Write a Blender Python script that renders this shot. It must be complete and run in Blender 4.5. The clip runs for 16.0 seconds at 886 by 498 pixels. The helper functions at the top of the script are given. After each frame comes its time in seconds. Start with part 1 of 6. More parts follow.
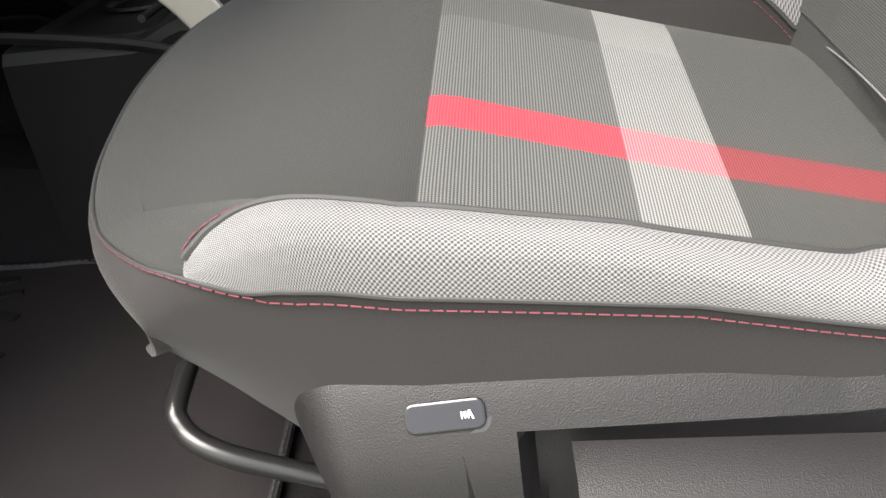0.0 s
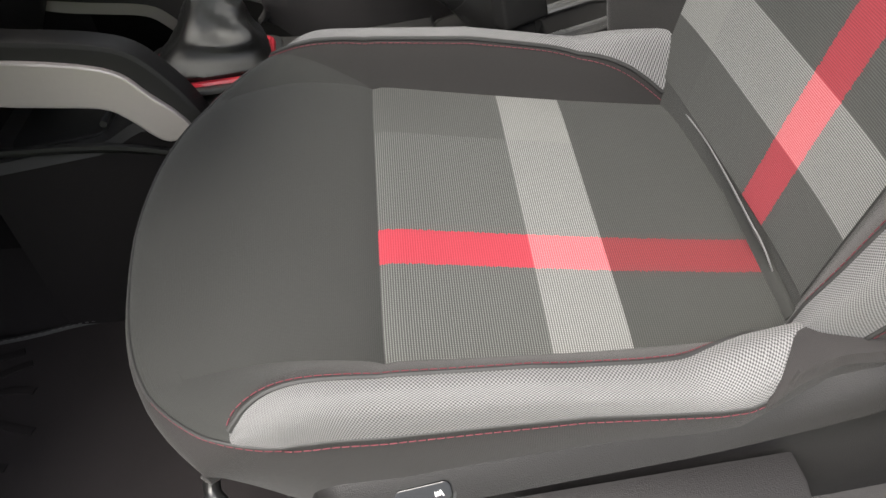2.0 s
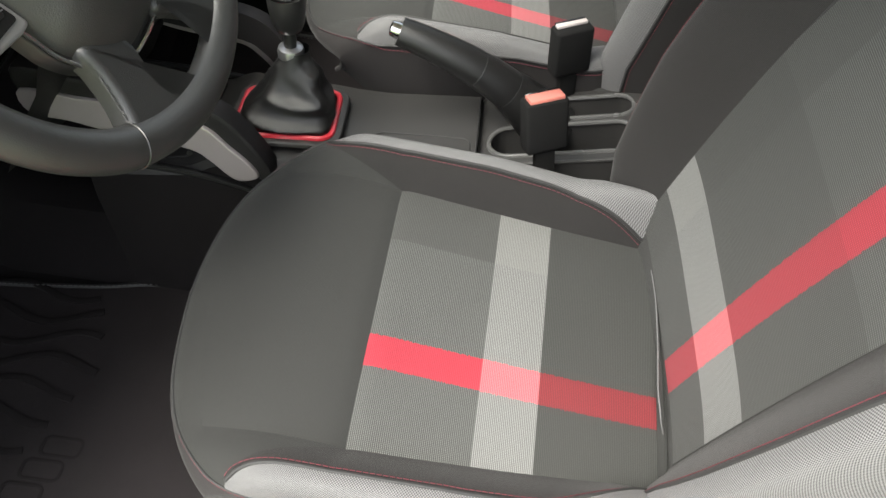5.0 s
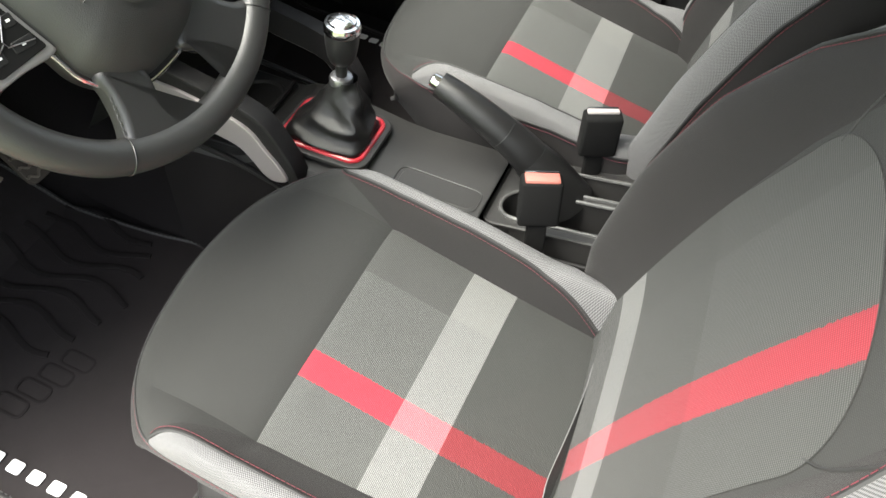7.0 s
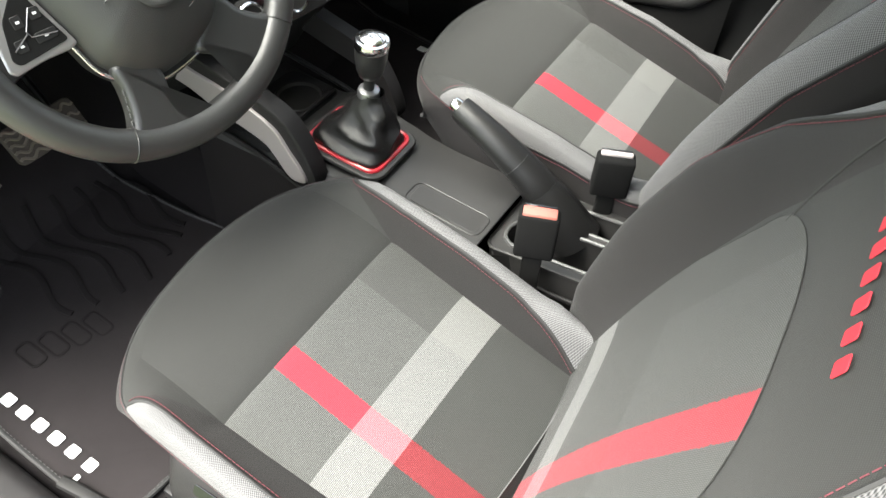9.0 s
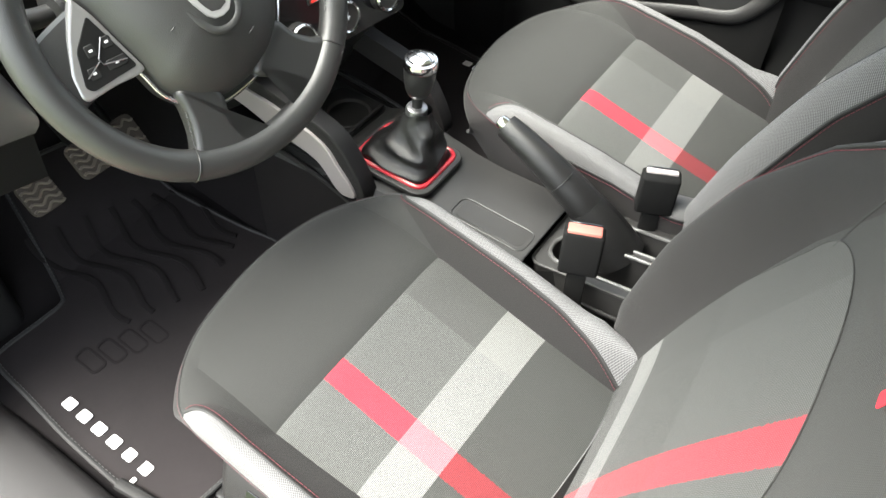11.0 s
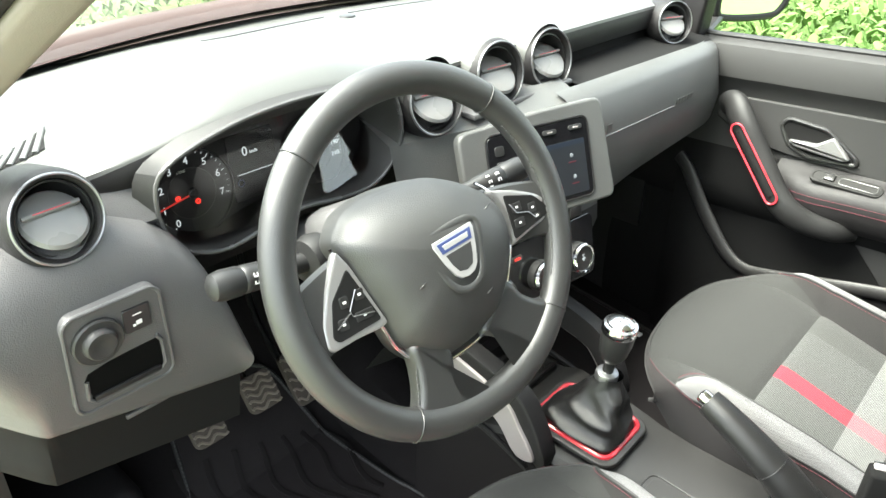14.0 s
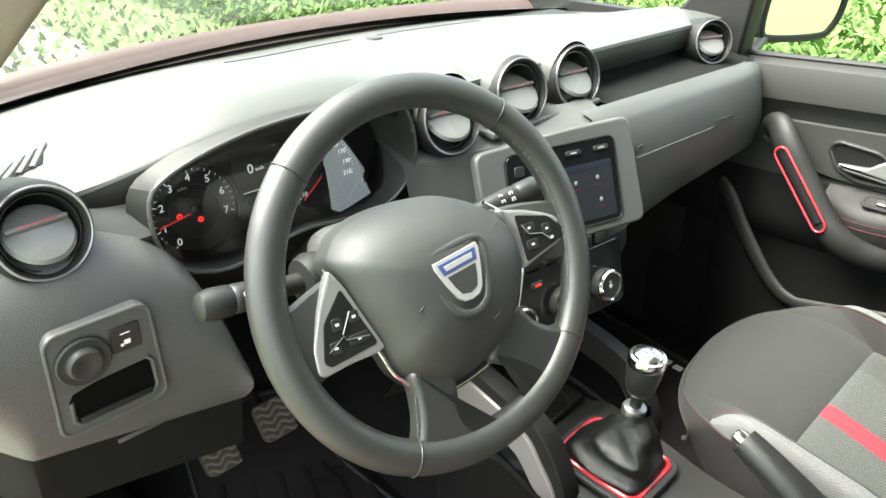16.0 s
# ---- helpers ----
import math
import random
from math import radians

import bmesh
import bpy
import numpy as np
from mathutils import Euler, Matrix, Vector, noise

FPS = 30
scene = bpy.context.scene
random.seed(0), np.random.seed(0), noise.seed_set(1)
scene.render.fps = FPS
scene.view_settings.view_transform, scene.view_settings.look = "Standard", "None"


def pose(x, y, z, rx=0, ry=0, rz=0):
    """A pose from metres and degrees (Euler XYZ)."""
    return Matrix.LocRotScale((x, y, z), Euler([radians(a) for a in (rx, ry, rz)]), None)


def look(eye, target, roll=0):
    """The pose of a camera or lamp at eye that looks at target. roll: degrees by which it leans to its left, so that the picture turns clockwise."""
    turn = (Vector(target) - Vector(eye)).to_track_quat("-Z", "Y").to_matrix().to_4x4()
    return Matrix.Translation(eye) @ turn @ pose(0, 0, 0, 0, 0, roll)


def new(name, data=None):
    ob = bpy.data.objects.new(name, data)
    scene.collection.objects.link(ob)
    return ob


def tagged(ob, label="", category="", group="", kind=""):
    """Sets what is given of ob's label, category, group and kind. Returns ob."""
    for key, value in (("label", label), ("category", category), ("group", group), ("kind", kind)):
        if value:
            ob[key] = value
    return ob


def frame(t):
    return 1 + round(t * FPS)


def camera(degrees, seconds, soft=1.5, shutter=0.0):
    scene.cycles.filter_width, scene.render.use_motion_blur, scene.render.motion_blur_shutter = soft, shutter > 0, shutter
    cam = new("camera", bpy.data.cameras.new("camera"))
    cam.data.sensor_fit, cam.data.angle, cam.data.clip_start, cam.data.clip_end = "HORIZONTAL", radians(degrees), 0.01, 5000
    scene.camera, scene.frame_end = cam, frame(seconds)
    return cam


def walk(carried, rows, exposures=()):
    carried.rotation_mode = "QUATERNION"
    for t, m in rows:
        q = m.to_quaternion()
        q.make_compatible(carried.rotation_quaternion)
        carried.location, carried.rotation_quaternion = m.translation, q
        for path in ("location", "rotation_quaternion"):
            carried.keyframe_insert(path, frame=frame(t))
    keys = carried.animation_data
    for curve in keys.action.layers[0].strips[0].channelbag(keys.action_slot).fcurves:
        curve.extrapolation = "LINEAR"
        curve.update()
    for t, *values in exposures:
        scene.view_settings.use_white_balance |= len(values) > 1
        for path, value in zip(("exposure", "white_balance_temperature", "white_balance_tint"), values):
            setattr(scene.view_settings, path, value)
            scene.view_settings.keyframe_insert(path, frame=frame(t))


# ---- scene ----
cam = camera(60.5, 16.0)
PATH = [
    (0, (-0.827, -0.025, 0.86), (0.87, 0.101, -0.192), -6.5),
    (0.5, (-0.837, -0.029, 0.926), (0.808, 0.054, -0.209), -5.9),
    (1, (-0.857, -0.036, 0.986), (0.759, -0.008, -0.192), -7.0),
    (1.5, (-0.865, -0.037, 1.028), (0.721, -0.053, -0.19), -7.9),
    (2, (-0.854, -0.041, 1.065), (0.681, -0.045, -0.218), -10.7),
    (2.5, (-0.847, -0.04, 1.11), (0.653, -0.053, -0.213), -11.4),
    (3, (-0.85, -0.036, 1.146), (0.625, -0.076, -0.205), -8.2),
    (3.5, (-0.85, -0.038, 1.189), (0.602, -0.089, -0.185), -4.9),
    (6, (-0.82, -0.235, 1.414), (0.437, 0.118, -0.102), -1.3),
    (6.5, (-0.81, -0.28, 1.438), (0.435, 0.161, -0.065), -0.1),
    (7, (-0.789, -0.325, 1.45), (0.45, 0.172, -0.038), 1.8),
    (7.5, (-0.766, -0.358, 1.459), (0.463, 0.192, -0.019), 2.7),
    (8, (-0.751, -0.384, 1.468), (0.464, 0.226, 0.001), 3.3),
    (10.5, (-0.745, -0.446, 1.507), (0.356, 0.282, 0.004), 1.5),
    (11, (-0.755, -0.419, 1.51), (0.357, 0.354, 0.038), 0.6),
    (11.5, (-0.762, -0.384, 1.521), (0.373, 0.475, 0.117), -0.1),
    (12, (-0.766, -0.343, 1.539), (0.419, 0.634, 0.258), -0.5),
    (12.5, (-0.776, -0.311, 1.537), (0.429, 0.769, 0.362), -0.8),
    (13, (-0.788, -0.289, 1.528), (0.429, 0.872, 0.446), -0.6),
    (13.5, (-0.806, -0.274, 1.519), (0.443, 0.92, 0.511), 0.4),
    (14, (-0.814, -0.251, 1.503), (0.473, 0.915, 0.511), 0.9),
    (14.5, (-0.815, -0.232, 1.492), (0.51, 0.906, 0.516), 0.2),
    (15, (-0.803, -0.223, 1.477), (0.544, 0.931, 0.553), 0.1),
    (15.5, (-0.778, -0.242, 1.478), (0.52, 0.99, 0.585), 0.5),
    (16, (-0.756, -0.263, 1.473), (0.463, 1.029, 0.553), -0.6),
]
walk(cam, [(t, look(eye, target, roll)) for t, eye, target, roll in PATH],
     exposures=[(0, 2.25, 6700, 10), (2, 1.78, 6700, 10), (3.5, 1.75, 6700, 9), (7, 2.38, 6700, 6), (10.5, 2.72, 6600, 6), (12, 3.05, 6600, 5), (13.0, 3.36, 6600, 3), (14.5, 3.08, 6600, 2), (16, 2.88, 6700, 2)])

# daylight: bright overcast sky, soft sun high on the open driver's side
world = bpy.data.worlds.new("sky")
scene.world = world
world.use_nodes = True
wn = world.node_tree
sky = wn.nodes.new("ShaderNodeTexSky")
sky.sky_type = "NISHITA"
sky.sun_disc = False
sky.sun_elevation, sky.sun_rotation = radians(62), radians(-52)
sky.dust_density, sky.ozone_density = 4.0, 1.0
haze = wn.nodes.new("ShaderNodeHueSaturation")
haze.inputs["Saturation"].default_value = 0.4
wn.links.new(sky.outputs["Color"], haze.inputs["Color"])
wn.links.new(haze.outputs["Color"], wn.nodes["Background"].inputs["Color"])
wn.nodes["Background"].inputs["Strength"].default_value = 0.15
sun_data = bpy.data.lights.new("sun", "SUN")
sun_data.energy, sun_data.angle, sun_data.color = 2.6, radians(45), (1.0, 0.97, 0.92)
sun = new("sun", sun_data)
sun.matrix_world = look((-3.0, 2.3, 7.0), (0, 0, 0))


# ---- shared builders ----
def part(name, bm, material, parent=None, label="", smooth=True):
    me = bpy.data.meshes.new(name)
    bm.to_mesh(me)
    bm.free()
    if material:
        me.materials.append(material)
    if smooth:
        me.polygons.foreach_set("use_smooth", [True] * len(me.polygons))
        me.set_sharp_from_angle(angle=radians(38))
    ob = new(name, me)
    ob.parent = parent
    if label:
        ob["label"] = label
    return ob


def thing(name, label, category, group="", kind="", at=None):
    ob = new(name)
    ob.empty_display_size = 0.02
    if at is not None:
        ob.matrix_world = at
    return tagged(ob, label, category, group, kind)


def xf(bm, m):
    bmesh.ops.transform(bm, matrix=m, verts=bm.verts)
    return bm


def grid(fn, us, vs, uv=None, thick=0.0):
    """A sheet of quads through fn(u, v); uv(u, v) gives its cloth coordinates in metres."""
    bm = bmesh.new()
    rows = [[bm.verts.new(fn(u, v)) for u in us] for v in vs]
    lay = bm.loops.layers.uv.new("UVMap")
    for j in range(len(vs) - 1):
        for i in range(len(us) - 1):
            f = bm.faces.new((rows[j][i], rows[j][i + 1], rows[j + 1][i + 1], rows[j + 1][i]))
            if uv:
                for loop, (a, b) in zip(f.loops, ((i, j), (i + 1, j), (i + 1, j + 1), (i, j + 1))):
                    loop[lay].uv = uv(us[a], vs[b])
    if thick:
        bm.normal_update()
        bmesh.ops.solidify(bm, geom=bm.faces[:], thickness=thick)
    bmesh.ops.recalc_face_normals(bm, faces=bm.faces[:])
    return bm


def span(a, b, n):
    return [a + (b - a) * i / n for i in range(n + 1)]


def lerp_table(table, x):
    """Smooth reading of a table of (x, y) pairs."""
    if x <= table[0][0]:
        return table[0][1]
    for (x0, y0), (x1, y1) in zip(table, table[1:]):
        if x <= x1:
            k = (x - x0) / (x1 - x0)
            return y0 + (y1 - y0) * k
    return table[-1][1]


def smooth_line(points, per=6, closed=False):
    """Catmull-Rom through the points."""
    pts = [Vector(p) for p in points]
    n = len(pts)
    out = []
    for i in range(n if closed else n - 1):
        if closed:
            p = [pts[(i + k - 1) % n] for k in range(4)]
        else:
            p = [pts[max(0, min(n - 1, i + k - 1))] for k in range(4)]
        for j in range(per):
            t = j / per
            out.append(0.5 * (2 * p[1] + (p[2] - p[0]) * t + (2 * p[0] - 5 * p[1] + 4 * p[2] - p[3]) * t * t
                              + (3 * p[1] - p[0] - 3 * p[2] + p[3]) * t ** 3))
    if not closed:
        out.append(pts[-1])
    return out


def tube(points, r, seg=10, closed=False, bm=None, flat=1.0, up=None, taper=None):
    """A pipe along points; flat squeezes it along up."""
    bm = bm or bmesh.new()
    pts = [Vector(p) for p in points]
    n = len(pts)
    rings = []
    nrm = None
    for i, p in enumerate(pts):
        a = pts[(i - 1) % n] if closed or i else p
        b = pts[(i + 1) % n] if closed or i < n - 1 else p
        d = (b - a).normalized()
        if up is not None:
            nrm = Vector(up) - d * d.dot(Vector(up))
        elif nrm is None:
            nrm = d.orthogonal()
        else:
            nrm = nrm - d * d.dot(nrm)
        nrm.normalize()
        bi = d.cross(nrm)
        rr = r * (taper(i / max(1, n - 1)) if taper else 1.0)
        rings.append([bm.verts.new(p + nrm * (math.cos(k * math.tau / seg) * rr * flat) + bi * (math.sin(k * math.tau / seg) * rr)) for k in range(seg)])
    for i in range(n if closed else n - 1):
        a, b = rings[i], rings[(i + 1) % n]
        for k in range(seg):
            bm.faces.new((a[k], a[(k + 1) % seg], b[(k + 1) % seg], b[k]))
    if not closed:
        bm.faces.new(rings[0][::-1])
        bm.faces.new(rings[-1])
    bmesh.ops.recalc_face_normals(bm, faces=bm.faces[:])
    return bm


def rbox(sx, sy, sz, bevel=0.004, seg=3, at=(0, 0, 0)):
    """A block with rounded edges, centred on at."""
    bm = bmesh.new()
    bmesh.ops.create_cube(bm, size=1.0, matrix=Matrix.Diagonal((sx, sy, sz, 1)))
    if bevel:
        bmesh.ops.bevel(bm, geom=bm.edges[:], offset=min(bevel, 0.49 * min(sx, sy, sz)), segments=seg, affect="EDGES", profile=0.5)
    return xf(bm, Matrix.Translation(at))


def prism(outline, depth, bevel=0.003, seg=2, m=None):
    """An outline in the local xy plane, drawn out from z = 0 to z = depth, with rounded rims."""
    bm = bmesh.new()
    outline = [p for p, q in zip(outline, outline[1:] + outline[:1]) if abs(p[0] - q[0]) + abs(p[1] - q[1]) > 1e-6]
    bot = [bm.verts.new((x, y, 0)) for x, y in outline]
    top = [bm.verts.new((x, y, depth)) for x, y in outline]
    n = len(outline)
    bm.faces.new(bot[::-1])
    ft = bm.faces.new(top)
    for i in range(n):
        bm.faces.new((bot[i], bot[(i + 1) % n], top[(i + 1) % n], top[i]))
    bmesh.ops.recalc_face_normals(bm, faces=bm.faces[:])
    if bevel:
        bmesh.ops.bevel(bm, geom=list(ft.edges), offset=bevel, segments=seg, affect="EDGES", profile=0.5)
        bm.faces.ensure_lookup_table()
        caps = [f for f in bm.faces if len(f.verts) > 4 and min(v.co.z for v in f.verts) > depth - 1e-6]
        bmesh.ops.inset_individual(bm, faces=caps, thickness=min(0.0004, bevel * 0.5), use_even_offset=False)
    bmesh.ops.triangulate(bm, faces=[f for f in bm.faces if len(f.verts) > 4])
    if m is not None:
        xf(bm, m)
    return bm


def rounded(w, h, r, n=5, cx=0.0, cy=0.0):
    """Outline of a rounded rectangle."""
    pts = []
    for qx, qy, a0 in ((1, 1, 0), (-1, 1, 90), (-1, -1, 180), (1, -1, 270)):
        for k in range(n + 1):
            a = radians(a0 + 90 * k / n)
            pts.append((cx + qx * (w / 2 - r) + r * math.cos(a), cy + qy * (h / 2 - r) + r * math.sin(a)))
    return pts


def curve2(points, per=6):
    return [(p.x, p.y) for p in smooth_line([(x, y, 0) for x, y in points], per, closed=True)]


def round_poly(points, r, n=4):
    """Outline with each corner of a polygon rounded off."""
    out = []
    m = len(points)
    for i in range(m):
        a, b, c = (Vector((*points[(i + k) % m], 0)) for k in (-1, 0, 1))
        d0, d1 = (a - b), (c - b)
        q = min(r, 0.45 * d0.length, 0.45 * d1.length)
        p0, p1 = b + d0.normalized() * q, b + d1.normalized() * q
        for k in range(n + 1):
            t = k / n
            p = p0 * (1 - t) ** 2 + b * (2 * t * (1 - t)) + p1 * t * t
            out.append((p.x, p.y))
    return out


def plate_with_holes(outer, holes, depth, wall):
    """A flat plate at local z = 0 with openings through it; depth is its own thickness, wall the depth of the openings."""
    bm = bmesh.new()
    edges, rims = [], []
    for loop in [outer] + holes:
        vs = [bm.verts.new((x, y, 0)) for x, y in loop]
        edges += [bm.edges.new((vs[i], vs[(i + 1) % len(vs)])) for i in range(len(vs))]
        rims.append(vs)
    bmesh.ops.triangle_fill(bm, use_beauty=True, use_dissolve=False, edges=edges)
    for k, vs in enumerate(rims):
        drop = depth if k == 0 else wall
        low = [bm.verts.new((v.co.x, v.co.y, -drop)) for v in vs]
        for i in range(len(vs)):
            j = (i + 1) % len(vs)
            bm.faces.new((vs[i], vs[j], low[j], low[i]))
    bmesh.ops.recalc_face_normals(bm, faces=bm.faces[:])
    return bm


def ring_frame(outline, r, z=0.0, seg=8, flat=1.0):
    """A bead that runs along an outline in the local xy plane."""
    return tube([(x, y, z) for x, y in outline], r, seg, closed=True, flat=flat, up=(0, 0, 1))


def lathe(profile, seg=32, m=None):
    """A turned body round local z, from (radius, height) pairs."""
    bm = bmesh.new()
    rings = []
    for r, z in profile:
        if r < 1e-5:
            rings.append([bm.verts.new((0, 0, z))])
        else:
            rings.append([bm.verts.new((r * math.cos(k * math.tau / seg), r * math.sin(k * math.tau / seg), z)) for k in range(seg)])
    for a, b in zip(rings, rings[1:]):
        for k in range(seg):
            q = (k + 1) % seg
            if len(a) == 1 and len(b) == 1:
                continue
            if len(a) == 1:
                bm.faces.new((a[0], b[q], b[k]))
            elif len(b) == 1:
                bm.faces.new((a[k], a[q], b[0]))
            else:
                bm.faces.new((a[k], a[q], b[q], b[k]))
    bmesh.ops.recalc_face_normals(bm, faces=bm.faces[:])
    if m is not None:
        xf(bm, m)
    return bm


def stitches(points, length=0.0048, gap=0.0014, r=0.00045, lift=0.0):
    """Thread laid along a line as separate short stitches."""
    pts = [Vector(p) for p in points]
    bm = bmesh.new()
    d = [0.0]
    for a, b in zip(pts, pts[1:]):
        d.append(d[-1] + (b - a).length)

    def at(s):
        for k in range(len(d) - 1):
            if s <= d[k + 1]:
                f = (s - d[k]) / max(1e-9, d[k + 1] - d[k])
                return pts[k].lerp(pts[k + 1], f)
        return pts[-1]
    s = 0.0
    while s + length < d[-1]:
        tube([at(s), at(s + length / 2), at(s + length)], r, 5, bm=bm)
        s += length + gap
    return bm


def lettering(text, size, m, thick=0.0003):
    """Flat raised characters in the built-in font."""
    cu = bpy.data.curves.new("t", "FONT")
    cu.body, cu.size, cu.align_x, cu.align_y, cu.extrude = text, size, "CENTER", "CENTER", thick
    cu.resolution_u = 3
    ob = bpy.data.objects.new("t", cu)
    me = bpy.data.meshes.new_from_object(ob)
    bm = bmesh.new()
    bm.from_mesh(me)
    bpy.data.objects.remove(ob)
    bpy.data.curves.remove(cu)
    bpy.data.meshes.remove(me)
    return xf(bm, m)


def joined(bms):
    """Several pieces of one moulding as one mesh."""
    out = bmesh.new()
    for b in bms:
        me = bpy.data.meshes.new("j")
        b.to_mesh(me)
        b.free()
        out.from_mesh(me)
        bpy.data.meshes.remove(me)
    return out


def face_to(ob, d):
    """Turn the faces of a thin sheet towards direction d."""
    n = sum((p.normal * p.area for p in ob.data.polygons), Vector((0, 0, 0)))
    if n.dot(Vector(d)) < 0:
        ob.data.flip_normals()
    return ob


# ---- materials ----
def nodes_of(name):
    m = bpy.data.materials.new(name)
    m.use_nodes = True
    nt = m.node_tree
    return m, nt, nt.nodes["Principled BSDF"]


def link(nt, a, b):
    nt.links.new(a, b)


def mix_rgb(nt, fac, a, b):
    n = nt.nodes.new("ShaderNodeMix")
    n.data_type = "RGBA"
    for sock, v in ((n.inputs[0], fac), (n.inputs[6], a), (n.inputs[7], b)):
        if isinstance(v, (int, float)):
            sock.default_value = v
        elif isinstance(v, tuple):
            sock.default_value = (*v[:3], 1)
        else:
            link(nt, v, sock)
    return n.outputs[2]


def math_node(nt, op, a, b=None, clamp=False):
    n = nt.nodes.new("ShaderNodeMath")
    n.operation, n.use_clamp = op, clamp
    for sock, v in zip(n.inputs, (a, b)):
        if v is None:
            continue
        if isinstance(v, (int, float)):
            sock.default_value = v
        else:
            link(nt, v, sock)
    return n.outputs[0]


def noise_node(nt, scale, detail=3.0, vec=None, rough=0.55):
    n = nt.nodes.new("ShaderNodeTexNoise")
    n.inputs["Scale"].default_value, n.inputs["Detail"].default_value, n.inputs["Roughness"].default_value = scale, detail, rough
    if vec is not None:
        link(nt, vec, n.inputs["Vector"])
    return n.outputs["Fac"]


def object_vec(nt):
    return nt.nodes.new("ShaderNodeTexCoord").outputs["Object"]


def surface(name, color, rough=0.5, metal=0.0, grain=0.0, grain_scale=900.0, stain=0.12, coat=0.0, spec=0.5, pebble=False):
    """A moulded or painted surface: base colour with slow stains, fine grain relief and uneven gloss."""
    m, nt, b = nodes_of(name)
    vec = object_vec(nt)
    slow = noise_node(nt, 9.0, 4.0, vec)
    fine = noise_node(nt, 160.0, 3.0, vec)
    dark = tuple(c * (1 - stain) for c in color)
    lite = tuple(min(1, c * (1 + stain)) for c in color)
    c1 = mix_rgb(nt, slow, dark, lite)
    c2 = mix_rgb(nt, math_node(nt, "MULTIPLY", fine, 0.25), c1, tuple(min(1, c * 1.25 + 0.004) for c in color))
    link(nt, c2, b.inputs["Base Color"])
    r = math_node(nt, "ADD", math_node(nt, "MULTIPLY", slow, 0.16), rough - 0.08)
    link(nt, r, b.inputs["Roughness"])
    b.inputs["Metallic"].default_value = metal
    b.inputs["Coat Weight"].default_value = coat
    b.inputs["Coat Roughness"].default_value = 0.08
    b.inputs["Specular IOR Level"].default_value = spec
    if grain:
        if pebble:
            v = nt.nodes.new("ShaderNodeTexVoronoi")
            v.inputs["Scale"].default_value = grain_scale
            link(nt, vec, v.inputs["Vector"])
            h = v.outputs["Distance"]
        else:
            h = noise_node(nt, grain_scale, 2.0, vec)
        bump = nt.nodes.new("ShaderNodeBump")
        bump.inputs["Strength"].default_value = grain
        bump.inputs["Distance"].default_value = 0.0006
        link(nt, h, bump.inputs["Height"])
        link(nt, bump.outputs["Normal"], b.inputs["Normal"])
    return m


def uv_axes(nt):
    uv = nt.nodes.new("ShaderNodeUVMap")
    sep = nt.nodes.new("ShaderNodeSeparateXYZ")
    link(nt, uv.outputs["UV"], sep.inputs[0])
    return sep.outputs["X"], sep.outputs["Y"]


def wave(nt, x, pitch):
    """0 to 1, once a pitch."""
    s = math_node(nt, "SINE", math_node(nt, "MULTIPLY", x, math.tau / pitch))
    return math_node(nt, "ADD", math_node(nt, "MULTIPLY", s, 0.5), 0.5)


def band(nt, x, a, b):
    return math_node(nt, "MULTIPLY", math_node(nt, "GREATER_THAN", x, a), math_node(nt, "LESS_THAN", x, b))


def finish_cloth(nt, b, color, height, strength=0.5, dist=0.0005):
    vec = object_vec(nt)
    slow = noise_node(nt, 7.0, 4.0, vec)
    fuzz = noise_node(nt, 700.0, 2.0, vec)
    shade = math_node(nt, "ADD", math_node(nt, "MULTIPLY", slow, 0.25), math_node(nt, "MULTIPLY", fuzz, 0.35))
    col = mix_rgb(nt, math_node(nt, "SUBTRACT", shade, 0.12, clamp=True), color, (0.16, 0.16, 0.155))
    # only a trace of lint over the dyed yarn
    lint = mix_rgb(nt, 0.12, color, col)
    link(nt, lint, b.inputs["Base Color"])
    b.inputs["Roughness"].default_value = 0.85
    b.inputs["Specular IOR Level"].default_value = 0.25
    b.inputs["Sheen Weight"].default_value = 0.08
    b.inputs["Sheen Roughness"].default_value = 0.5
    bump = nt.nodes.new("ShaderNodeBump")
    bump.inputs["Strength"].default_value = strength
    bump.inputs["Distance"].default_value = dist
    link(nt, math_node(nt, "ADD", height, math_node(nt, "MULTIPLY", fuzz, 0.4)), bump.inputs["Height"])
    link(nt, bump.outputs["Normal"], b.inputs["Normal"])


def cloth_plain(name, color, pitch=0.0011):
    """Close dark weave with fine ribs."""
    m, nt, b = nodes_of(name)
    x, y = uv_axes(nt)
    w = math_node(nt, "MULTIPLY", wave(nt, x, pitch), wave(nt, y, pitch * 1.3))
    col = mix_rgb(nt, w, tuple(c * 0.8 for c in color), tuple(c * 1.3 for c in color))
    finish_cloth(nt, b, col, w, 0.3)
    return m


def cloth_dots(name, lite, dark, pitch=0.0021):
    """Open basket weave: light knots on a dark ground."""
    m, nt, b = nodes_of(name)
    x, y = uv_axes(nt)
    s1 = math_node(nt, "SINE", math_node(nt, "MULTIPLY", x, math.tau / pitch))
    s2 = math_node(nt, "SINE", math_node(nt, "MULTIPLY", y, math.tau / pitch))
    w = math_node(nt, "ADD", math_node(nt, "MULTIPLY", math_node(nt, "MULTIPLY", s1, s2), 0.9), 0.55, clamp=True)
    col = mix_rgb(nt, w, dark, lite)
    finish_cloth(nt, b, col, w, 0.5)
    return m


